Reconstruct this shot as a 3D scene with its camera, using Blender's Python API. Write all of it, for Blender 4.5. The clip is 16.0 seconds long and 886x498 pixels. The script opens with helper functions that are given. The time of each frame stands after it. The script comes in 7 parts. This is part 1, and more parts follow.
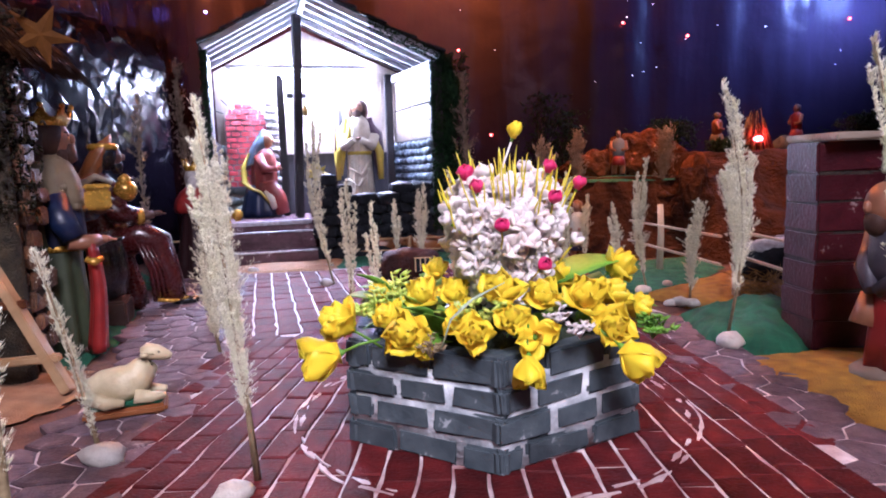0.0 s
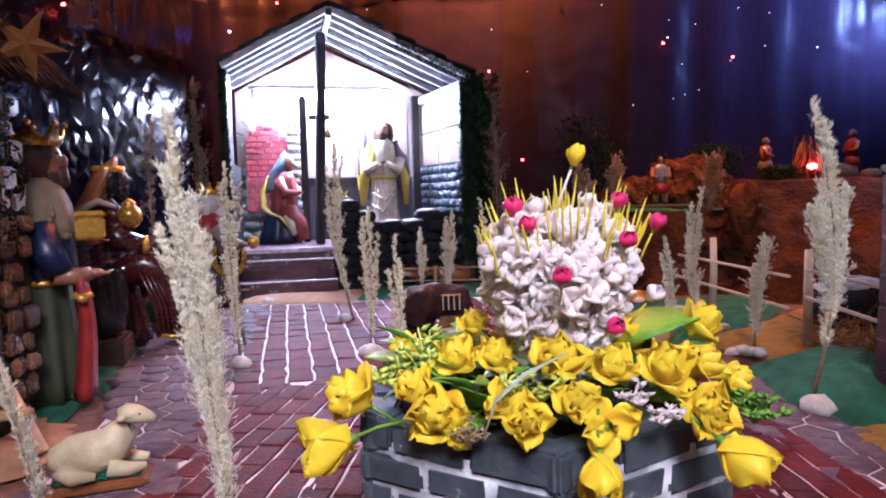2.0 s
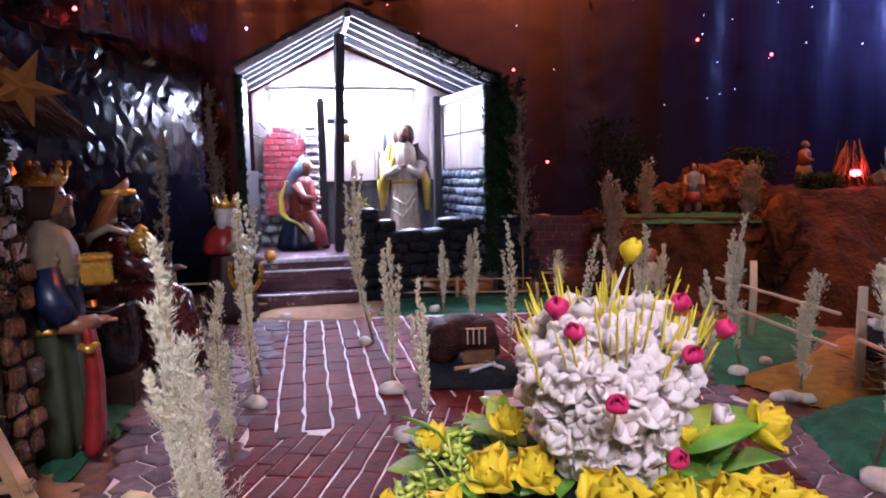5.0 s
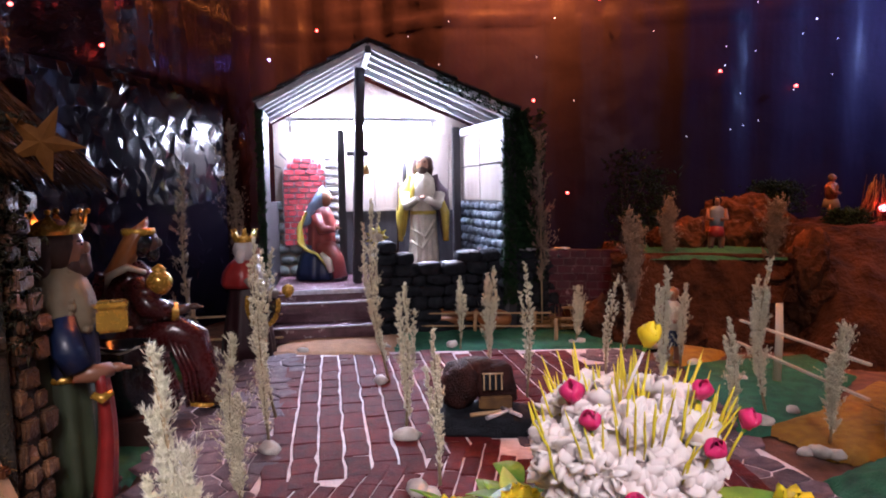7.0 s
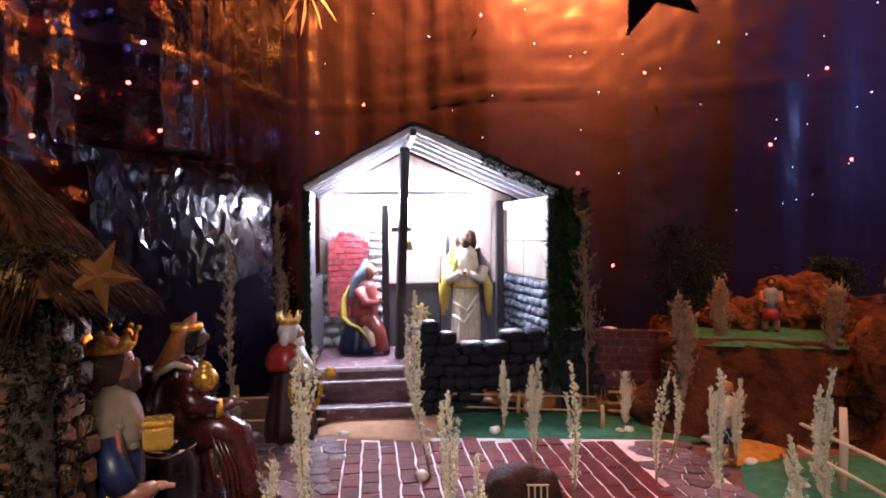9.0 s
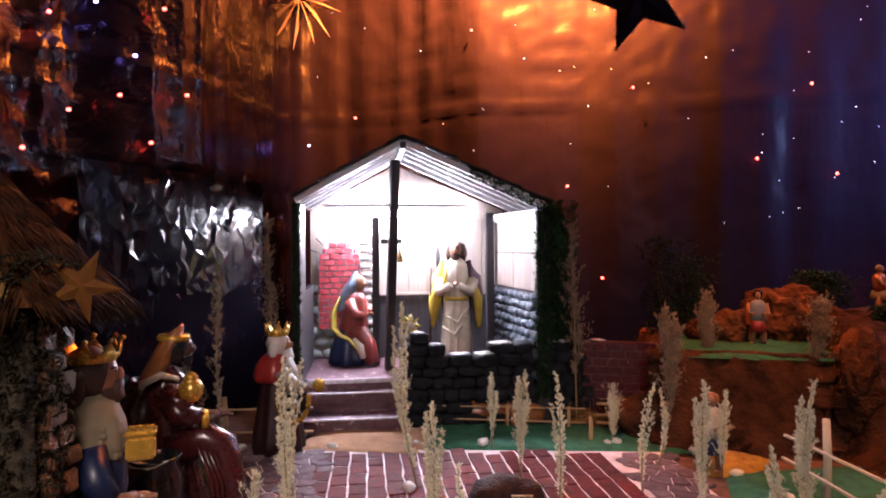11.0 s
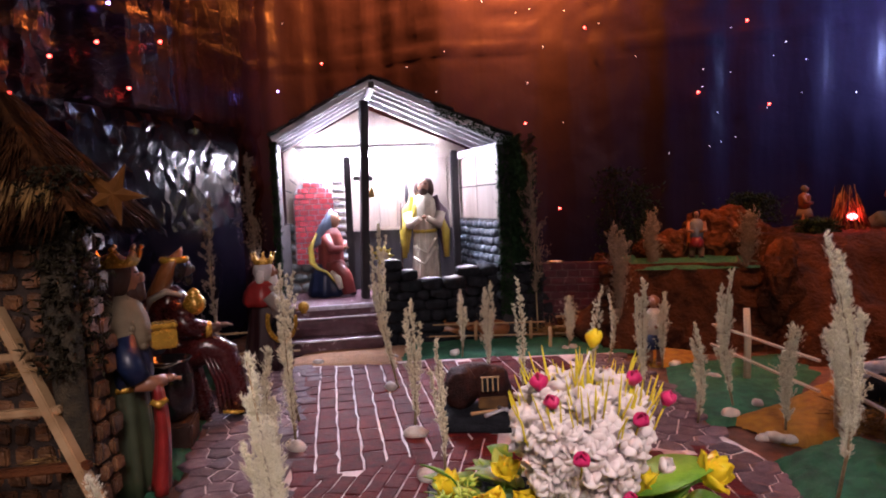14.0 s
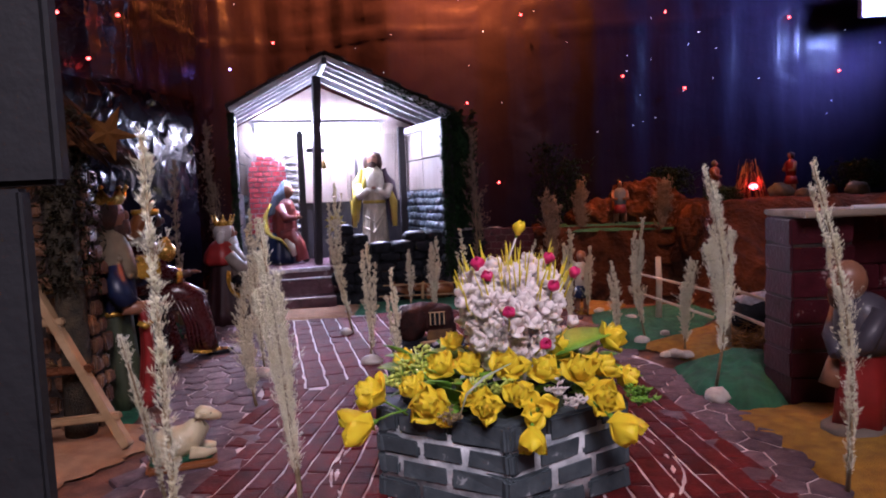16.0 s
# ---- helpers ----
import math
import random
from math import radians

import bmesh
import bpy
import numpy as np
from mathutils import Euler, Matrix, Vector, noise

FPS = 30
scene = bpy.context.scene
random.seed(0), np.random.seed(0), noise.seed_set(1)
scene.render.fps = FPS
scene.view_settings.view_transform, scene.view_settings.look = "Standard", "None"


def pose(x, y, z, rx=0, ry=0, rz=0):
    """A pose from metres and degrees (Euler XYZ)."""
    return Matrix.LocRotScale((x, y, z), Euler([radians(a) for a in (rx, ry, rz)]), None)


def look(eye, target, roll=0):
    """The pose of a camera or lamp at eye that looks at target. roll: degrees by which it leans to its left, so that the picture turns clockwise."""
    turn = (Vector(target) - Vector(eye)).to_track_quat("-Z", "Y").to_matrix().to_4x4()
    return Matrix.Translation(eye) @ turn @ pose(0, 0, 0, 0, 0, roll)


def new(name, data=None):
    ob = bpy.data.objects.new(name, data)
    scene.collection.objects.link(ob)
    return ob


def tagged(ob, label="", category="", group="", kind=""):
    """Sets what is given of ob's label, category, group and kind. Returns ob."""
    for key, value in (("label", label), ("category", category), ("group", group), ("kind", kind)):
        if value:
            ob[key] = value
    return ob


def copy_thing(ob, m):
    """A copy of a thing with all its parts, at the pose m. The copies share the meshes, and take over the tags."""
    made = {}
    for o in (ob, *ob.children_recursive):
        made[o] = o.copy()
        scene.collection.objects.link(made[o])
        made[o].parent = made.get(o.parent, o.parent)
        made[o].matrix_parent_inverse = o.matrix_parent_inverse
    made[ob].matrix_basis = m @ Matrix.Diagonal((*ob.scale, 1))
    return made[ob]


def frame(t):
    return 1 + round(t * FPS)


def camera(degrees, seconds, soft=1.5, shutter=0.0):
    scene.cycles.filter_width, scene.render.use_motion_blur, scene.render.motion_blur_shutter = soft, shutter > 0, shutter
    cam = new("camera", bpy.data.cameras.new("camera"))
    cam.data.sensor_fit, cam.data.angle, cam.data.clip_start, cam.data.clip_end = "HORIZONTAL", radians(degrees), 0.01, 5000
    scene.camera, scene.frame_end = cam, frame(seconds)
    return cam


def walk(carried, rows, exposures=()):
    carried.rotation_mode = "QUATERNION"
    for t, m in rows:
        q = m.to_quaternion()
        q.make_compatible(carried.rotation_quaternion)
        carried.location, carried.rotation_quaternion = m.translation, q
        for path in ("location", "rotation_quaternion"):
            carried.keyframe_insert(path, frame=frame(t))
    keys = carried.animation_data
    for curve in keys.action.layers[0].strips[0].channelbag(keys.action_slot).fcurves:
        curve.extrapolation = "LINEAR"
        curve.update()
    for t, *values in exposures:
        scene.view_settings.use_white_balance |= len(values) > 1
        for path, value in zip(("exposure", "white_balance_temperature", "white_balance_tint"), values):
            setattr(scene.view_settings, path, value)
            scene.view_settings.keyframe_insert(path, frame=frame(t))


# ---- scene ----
cam = camera(69.8, 16.0, soft=1.9)
PATH = [
    (0, (0.149, 0.364, 0.363), (0.051, 2.345, 0.109), -1.8),
    (0.5, (0.145, 0.417, 0.356), (0.034, 2.4, 0.121), -1.9),
    (1, (0.142, 0.463, 0.358), (-0.003, 2.445, 0.135), -2.4),
    (1.5, (0.13, 0.498, 0.363), (-0.029, 2.48, 0.154), -1.6),
    (2, (0.123, 0.531, 0.373), (-0.047, 2.516, 0.194), -1.2),
    (2.5, (0.117, 0.564, 0.381), (-0.08, 2.548, 0.23), 0.3),
    (3, (0.106, 0.586, 0.393), (-0.098, 2.569, 0.223), -0.3),
    (3.5, (0.1, 0.597, 0.431), (-0.103, 2.576, 0.23), -0.7),
    (4, (0.104, 0.614, 0.465), (-0.093, 2.589, 0.223), -1.4),
    (6.5, (0.101, 0.632, 0.498), (-0.186, 2.599, 0.28), -0.4),
    (7, (0.109, 0.645, 0.534), (-0.183, 2.615, 0.353), -0.8),
    (7.5, (0.106, 0.656, 0.573), (-0.201, 2.627, 0.433), -0.4),
    (8, (0.105, 0.663, 0.617), (-0.292, 2.619, 0.487), -0.6),
    (8.5, (0.104, 0.658, 0.656), (-0.312, 2.612, 0.558), -0.8),
    (9, (0.101, 0.664, 0.669), (-0.319, 2.619, 0.623), -0.5),
    (11.5, (0.129, 0.648, 0.662), (-0.264, 2.609, 0.657), -0.4),
    (12, (0.129, 0.630, 0.635), (-0.229, 2.597, 0.567), -0.3),
    (12.5, (0.129, 0.601, 0.609), (-0.181, 2.574, 0.506), 0.3),
    (13, (0.137, 0.568, 0.585), (-0.133, 2.546, 0.465), -1.6),
    (13.5, (0.142, 0.515, 0.578), (-0.155, 2.488, 0.442), -2.0),
    (14, (0.145, 0.451, 0.575), (-0.155, 2.423, 0.427), -2.3),
    (14.5, (0.149, 0.385, 0.577), (-0.112, 2.365, 0.459), -2.1),
    (15, (0.145, 0.323, 0.528), (-0.079, 2.308, 0.415), -2.0),
    (15.5, (0.153, 0.276, 0.479), (-0.062, 2.260, 0.341), -2.4),
    (16, (0.148, 0.226, 0.463), (0.025, 2.215, 0.294), -2.2),
]

EXPO = [(0.0, 1.92, 5100, 29), (4.0, 1.44, 5150, 30), (7.0, 1.3, 5550, 26), (9.0, 1.62, 5950, 25), (12.5, 1.22, 6400, 32), (14.5, 1.02, 6000, 34), (16.0, 0.95, 5450, 36)]
# the camera's exposure rises where it stoops among the reeds
walk(cam, [(t, look(eye, target, roll)) for t, eye, target, roll in PATH], EXPO)

# ---- world and lights ----
world = bpy.data.worlds.new("room_air")
scene.world = world
world.use_nodes = True
world.node_tree.nodes["Background"].inputs["Color"].default_value = (0.10, 0.09, 0.14, 1)
world.node_tree.nodes["Background"].inputs["Strength"].default_value = 0.05


def lamp(name, kind, at, target, energy, color, size=0.1, size_y=None, spread=None):
    data = bpy.data.lights.new(name, kind)
    data.energy, data.color = energy, color
    if kind == "AREA":
        data.size = size
        if size_y:
            data.shape, data.size_y = "RECTANGLE", size_y
        if spread:
            data.spread = radians(spread)
    elif kind == "SPOT":
        data.spot_size, data.spot_blend, data.shadow_soft_size = radians(spread), 0.8, size
    else:
        data.shadow_soft_size = size
    ob = new(name, data)
    ob.matrix_world = look(at, target)
    return ob


# L_TUBE: the fluorescent tube in the stable; the room's ceiling lamp; the LED floodlight; the orange lamp that washes the sheeting; the red fire bulb
lamp("stable_tube_light", "AREA", (-0.62, 3.32, 0.80), (-0.59, 3.16, 0), 3.2, (0.84, 0.91, 1), 0.55, 0.05).rotation_euler.z += radians(18.5)
lamp("room_light", "AREA", (0.45, -0.75, 2.1), (0.0, 1.45, 0.1), 4.3, (1, 0.86, 0.73), 0.9, spread=60)
lamp("floodlight_beam", "SPOT", (2.04, 3.36, 1.27), (1.86, 3.9, 1.36), 80, (0.42, 0.55, 1), 0.05, spread=168)
lamp("orange_lamp", "SPOT", (0.02, 3.26, 2.36), (0.0, 3.80, 2.33), 1500, (1, 0.25, 0.03), 0.05, spread=160)
lamp("warm_lamp", "SPOT", (0.9, 2.2, 2.3), (1.05, 3.02, 0.25), 54, (1, 0.36, 0.10), 0.06, spread=52)
lamp("fire_bulb", "POINT", (1.43, 3.29, 0.46), (1.43, 3, 0), 0.5, (1, 0.05, 0.03), 0.02)

# ---- materials ----
def nodes_of(name):
    m = bpy.data.materials.new(name)
    m.use_nodes = True
    return m, m.node_tree.nodes, m.node_tree.links, m.node_tree.nodes["Principled BSDF"]


def mat(name, a, b=None, scale=30.0, rough=0.6, bump=0.3, fine=None, metal=0.0, coat=0.0, each=0.0, depth=0.004, spec=0.5,
        stretch=(1, 1, 1), sub=0.0, wear=None, wear_at=0.62, rough_var=0.15):
    """Two colours mixed by coarse noise, a fine relief, a change of brightness from piece to piece, and worn or dirty patches."""
    m, n, l, p = nodes_of(name)
    b = b or tuple(c * 0.7 for c in a)
    tc = n.new("ShaderNodeTexCoord")
    mp = n.new("ShaderNodeMapping")
    mp.inputs["Scale"].default_value = stretch
    l.new(tc.outputs["Object"], mp.inputs["Vector"])
    info = n.new("ShaderNodeObjectInfo")
    add = n.new("ShaderNodeVectorMath")
    add.operation = "ADD"
    mul = n.new("ShaderNodeMath")
    mul.operation = "MULTIPLY"
    mul.inputs[1].default_value = 7.0
    l.new(info.outputs["Random"], mul.inputs[0])
    l.new(mp.outputs[0], add.inputs[0])
    l.new(mul.outputs[0], add.inputs[1])
    big = n.new("ShaderNodeTexNoise")
    big.inputs["Scale"].default_value, big.inputs["Detail"].default_value = scale, 5
    l.new(add.outputs[0], big.inputs["Vector"])
    ramp = n.new("ShaderNodeValToRGB")
    ramp.color_ramp.elements[0].position, ramp.color_ramp.elements[1].position = 0.33, 0.68
    ramp.color_ramp.elements[0].color, ramp.color_ramp.elements[1].color = (*b, 1), (*a, 1)
    l.new(big.outputs["Fac"], ramp.inputs["Fac"])
    col = ramp.outputs["Color"]
    small = n.new("ShaderNodeTexNoise")
    small.inputs["Scale"].default_value, small.inputs["Detail"].default_value = fine or scale * 7, 3
    l.new(add.outputs[0], small.inputs["Vector"])
    if wear:
        wr = n.new("ShaderNodeMath")
        wr.operation = "ADD"
        half = n.new("ShaderNodeMath")
        half.operation = "MULTIPLY"
        half.inputs[1].default_value = 0.35
        l.new(small.outputs["Fac"], half.inputs[0])
        l.new(big.outputs["Fac"], wr.inputs[0])
        l.new(half.outputs[0], wr.inputs[1])
        cut = n.new("ShaderNodeMapRange")
        cut.inputs["From Min"].default_value, cut.inputs["From Max"].default_value = wear_at + 0.14, wear_at + 0.22
        l.new(wr.outputs[0], cut.inputs["Value"])
        mw = n.new("ShaderNodeMix")
        mw.data_type = "RGBA"
        mw.inputs[7].default_value = (*wear, 1)
        l.new(cut.outputs[0], mw.inputs[0])
        l.new(col, mw.inputs[6])
        col = mw.outputs[2]
    if each:
        hs = n.new("ShaderNodeHueSaturation")
        mr = n.new("ShaderNodeMapRange")
        mr.inputs["To Min"].default_value, mr.inputs["To Max"].default_value = 1 - each, 1 + each
        l.new(info.outputs["Random"], mr.inputs["Value"])
        l.new(mr.outputs[0], hs.inputs["Value"])
        l.new(col, hs.inputs["Color"])
        col = hs.outputs[0]
    l.new(col, p.inputs["Base Color"])
    rr = n.new("ShaderNodeMapRange")
    rr.inputs["To Min"].default_value, rr.inputs["To Max"].default_value = max(0.03, rough - rough_var), min(1, rough + rough_var)
    l.new(small.outputs["Fac"], rr.inputs["Value"])
    l.new(rr.outputs[0], p.inputs["Roughness"])
    p.inputs["Metallic"].default_value = metal
    p.inputs["Coat Weight"].default_value = coat
    p.inputs["Coat Roughness"].default_value = 0.12
    p.inputs["Specular IOR Level"].default_value = spec
    if sub:
        p.inputs["Subsurface Weight"].default_value = sub
        p.inputs["Subsurface Radius"].default_value = (0.006, 0.004, 0.003)
    if bump:
        bp = n.new("ShaderNodeBump")
        bp.inputs["Strength"].default_value, bp.inputs["Distance"].default_value = bump, depth
        l.new(small.outputs["Fac"], bp.inputs["Height"])
        l.new(bp.outputs[0], p.inputs["Normal"])
    return m


def glow(name, color, strength):
    m, n, l, p = nodes_of(name)
    p.inputs["Base Color"].default_value = (*color, 1)
    p.inputs["Emission Color"].default_value = (*color, 1)
    p.inputs["Emission Strength"].default_value = strength
    return m


M_GROUT = mat("faded_white_grout", (0.84, 0.74, 0.73), (0.34, 0.18, 0.18), 17, 0.5, 0.5, fine=150)
M_JOINT = mat("white_brushed_joint", (0.82, 0.74, 0.74), (0.54, 0.42, 0.42), 22, 0.5, 0.5, fine=150)
M_BRICK = mat("painted_red_brick", (0.125, 0.013, 0.013), (0.055, 0.007, 0.008), 35, 0.62, 0.6, each=0.3, coat=0.0, spec=0.16, wear=(0.30, 0.14, 0.13), wear_at=0.76, rough_var=0.25)
M_PATCHY = mat("patchy_white_joint", (0.95, 0.90, 0.90), (0.36, 0.28, 0.29), 15, 0.5, 0.5, fine=150)
M_COBBLE = mat("painted_purple_cobble", (0.170, 0.112, 0.128), (0.076, 0.050, 0.062), 40, 0.55, 0.6, each=0.35, coat=0.0, spec=0.24, rough_var=0.25, wear=(0.36, 0.30, 0.31), wear_at=0.72)
M_GREY = mat("grey_foam_stone", (0.086, 0.108, 0.120), (0.046, 0.061, 0.071), 30, 0.62, 0.30, each=0.18, fine=120, spec=0.25, wear=(0.34, 0.37, 0.39), wear_at=0.72)
M_MORTAR = mat("white_mortar", (0.78, 0.82, 0.84), (0.20, 0.23, 0.25), 26, 0.7, 0.5)
M_SOIL = mat("red_brown_earth", (0.20, 0.085, 0.045), (0.09, 0.035, 0.022), 26, 0.95, 0.9, fine=260)
M_SAND = mat("ochre_sand", (0.45, 0.24, 0.12), (0.30, 0.15, 0.075), 30, 0.95, 0.9, fine=420)
M_YSAND = mat("yellow_sawdust", (0.46, 0.24, 0.011), (0.28, 0.125, 0.009), 34, 0.95, 1.0, fine=330, depth=0.008)
M_GREEN = mat("green_sawdust", (0.025, 0.185, 0.085), (0.012, 0.095, 0.05), 30, 0.95, 1.0, fine=330, depth=0.008)
M_DARKW = mat("dark_stained_wood", (0.035, 0.030, 0.034), (0.014, 0.012, 0.015), 30, 0.55, 0.5, stretch=(1, 1, 0.15))
M_BOARD = mat("pale_plywood", (0.30, 0.24, 0.20), (0.20, 0.155, 0.13), 12, 0.6, 0.25, stretch=(1, 1, 0.12), fine=120)
M_LATH = mat("raw_pine", (0.50, 0.33, 0.17), (0.33, 0.20, 0.09), 20, 0.6, 0.35, stretch=(1, 0.2, 1))
M_REED = mat("dry_plume", (0.80, 0.75, 0.56), (0.64, 0.58, 0.39), 60, 0.9, 0.2, each=0.12, spec=0.2)
M_CREAM = mat("cream_plume", (0.94, 0.92, 0.76), (0.86, 0.83, 0.60), 30, 0.95, 0.0, spec=0.1)
M_STEM = mat("dry_stem", (0.36, 0.28, 0.15), (0.22, 0.16, 0.08), 60, 0.7, 0.3)
M_PEBBLE = mat("white_pebble", (0.68, 0.64, 0.57), (0.46, 0.42, 0.37), 50, 0.5, 0.4, each=0.25)
M_BLACKROCK = mat("charred_black_stone", (0.020, 0.022, 0.028), (0.007, 0.008, 0.011), 40, 0.62, 0.8, depth=0.008, spec=0.18)
M_STEP = mat("purple_painted_step", (0.14, 0.060, 0.075), (0.07, 0.030, 0.040), 30, 0.5, 0.7, wear=(0.55, 0.5, 0.52), wear_at=0.68)
M_FROST = mat("white_edge_and_highlight", (0.68, 0.66, 0.70), (0.40, 0.36, 0.40), 60, 0.6, 0.7)
M_MOSS = mat("artificial_moss", (0.035, 0.085, 0.03), (0.010, 0.028, 0.014), 60, 0.95, 1.0, fine=300, depth=0.012, spec=0.12)
M_NICHE = mat("red_niche_brick", (0.42, 0.035, 0.045), (0.25, 0.018, 0.028), 50, 0.5, 0.5, each=0.2)
M_ROCKPAPER = mat("brown_crumpled_rock_paper", (0.085, 0.030, 0.013), (0.022, 0.008, 0.005), 14, 0.85, 0.7, fine=60, depth=0.02, spec=0.1)
M_ORANGEROCK = mat("orange_brown_rock_paper", (0.17, 0.060, 0.022), (0.050, 0.018, 0.010), 16, 0.8, 0.7, fine=70, depth=0.015, spec=0.1)
M_DARKBRICK = mat("maroon_painted_board", (0.080, 0.012, 0.018), (0.044, 0.007, 0.011), 20, 0.36, 0.4, each=0.15, spec=0.35, wear=(0.40, 0.28, 0.27), wear_at=0.70)


# ---- mesh helpers ----
def part(name, bm, material, parent=None, label="", smooth=False, at=None):
    """Links a bmesh as one mesh object, under a thing or a part where one is given."""
    me = bpy.data.meshes.new(name)
    bmesh.ops.recalc_face_normals(bm, faces=bm.faces)
    bm.to_mesh(me)
    bm.free()
    for m in material if isinstance(material, (list, tuple)) else [material]:
        me.materials.append(m)
    if smooth:
        me.shade_smooth()
    ob = new(name, me)
    if at is not None:
        ob.matrix_basis = at
    if parent:
        ob.parent = parent
    if label:
        ob["label"] = label
    return ob


def thing(name, label, category, m=None, group="", kind=""):
    ob = new(name)
    ob.empty_display_size = 0.05
    if m is not None:
        ob.matrix_basis = m
    return tagged(ob, label, category, group, kind)


def box(bm, sx, sy, sz, m=None, bevel=0.0, jit=0.0, rng=None, mi=0):
    """A box standing on z = 0, its edges rounded and its corners shaken."""
    g = bmesh.ops.create_cube(bm, size=1, matrix=(m or Matrix()) @ Matrix.Translation((0, 0, sz / 2)) @ Matrix.Diagonal((sx, sy, sz, 1)))
    vs = g["verts"]
    if jit:
        for v in vs:
            v.co += Vector([(rng or random).uniform(-jit, jit) for _ in range(3)])
    fs = list({f for v in vs for f in v.link_faces})
    for f in fs:
        f.material_index = mi
    if bevel:
        es = list({e for v in vs for e in v.link_edges})
        bmesh.ops.bevel(bm, geom=es, offset=bevel, segments=2, affect="EDGES", clamp_overlap=True)
    return vs


def rings(bm, loops, cap=True, mi=0, closed=True):
    """Skins loops of equal length."""
    vs = [[bm.verts.new(p) for p in lp] for lp in loops]
    n = len(vs[0])
    for a, b in zip(vs, vs[1:]):
        for i in range(n if closed else n - 1):
            f = bm.faces.new((a[i], a[(i + 1) % n], b[(i + 1) % n], b[i]))
            f.material_index = mi
            f.smooth = True
    if cap and closed:
        for lp in (vs[0][::-1], vs[-1]):
            f = bm.faces.new(lp)
            f.material_index = mi
    return vs


def lathe(bm, prof, m=None, n=16, squash=1.0, mi=0, fold=0.0, folds=7, phase=0.0):
    """A turned form from (radius, height) pairs; fold gives the pleats of a robe, which die out upwards."""
    m = m or Matrix()
    z0, z1 = prof[0][1], prof[-1][1]
    loops = []
    for r, z in prof:
        k = fold * max(0.0, 1 - (z - z0) / (z1 - z0 + 1e-9))
        loops.append([m @ Vector((r * (1 + k * math.sin(folds * a + phase)) * math.cos(a), squash * r * (1 + k * math.sin(folds * a + phase)) * math.sin(a), z))
                      for a in [2 * math.pi * i / n for i in range(n)]])
    return rings(bm, loops, mi=mi)


def tube(bm, pts, radii, n=6, mi=0, flat=1.0):
    """A tapered limb along points."""
    pts = [Vector(p) for p in pts]
    loops = []
    for i, p in enumerate(pts):
        d = (pts[min(i + 1, len(pts) - 1)] - pts[max(i - 1, 0)]).normalized()
        side = d.cross(Vector((0, 0, 1)) if abs(d.z) < 0.95 else Vector((1, 0, 0))).normalized()
        up = side.cross(d)
        r = radii[i] if isinstance(radii, (list, tuple)) else radii
        loops.append([p + r * (math.cos(a) * side + flat * math.sin(a) * up) for a in [2 * math.pi * k / n for k in range(n)]])
    return rings(bm, loops, mi=mi)


def ball(bm, r, at, scale=(1, 1, 1), mi=0, sub=2, rough=0.0, seed=0):
    g = bmesh.ops.create_icosphere(bm, subdivisions=sub, radius=r)
    for v in g["verts"]:
        k = 1 + rough * noise.noise(v.co / r * 1.3 + Vector((seed, seed * 0.7, 0)))
        v.co = Vector((v.co.x * scale[0], v.co.y * scale[1], v.co.z * scale[2])) * k + Vector(at)
        for f in v.link_faces:
            f.material_index = mi
            f.smooth = True
    return g["verts"]


def sheet(x0, x1, y0, y1, nx, ny, height):
    bm = bmesh.new()
    g = [[bm.verts.new((x0 + (x1 - x0) * i / nx, y0 + (y1 - y0) * j / ny, height(x0 + (x1 - x0) * i / nx, y0 + (y1 - y0) * j / ny))) for i in range(nx + 1)] for j in range(ny + 1)]
    for j in range(ny):
        for i in range(nx):
            bm.faces.new((g[j][i], g[j][i + 1], g[j + 1][i + 1], g[j + 1][i])).smooth = True
    return bm


def inside(poly, x, y):
    c = False
    for (xa, ya), (xb, yb) in zip(poly, poly[1:] + poly[:1]):
        if (ya > y) != (yb > y) and x < (xb - xa) * (y - ya) / (yb - ya) + xa:
            c = not c
    return c


def slab(poly, z0, z1, rim=0.0):
    """A flat slab over a plan, with a rounded upper rim."""
    bm = bmesh.new()
    cx, cy = sum(p[0] for p in poly) / len(poly), sum(p[1] for p in poly) / len(poly)
    low = [bm.verts.new((x, y, z0)) for x, y in poly]
    mid = [bm.verts.new((x, y, z1 - rim * 0.5)) for x, y in poly]
    top = [bm.verts.new((x + (cx - x) * rim, y + (cy - y) * rim, z1)) for x, y in poly]
    n = len(poly)
    for a, b in ((low, mid), (mid, top)):
        for i in range(n):
            bm.faces.new((a[i], a[(i + 1) % n], b[(i + 1) % n], b[i]))
    bm.faces.new(top)
    bm.faces.new(low[::-1])
    return bm


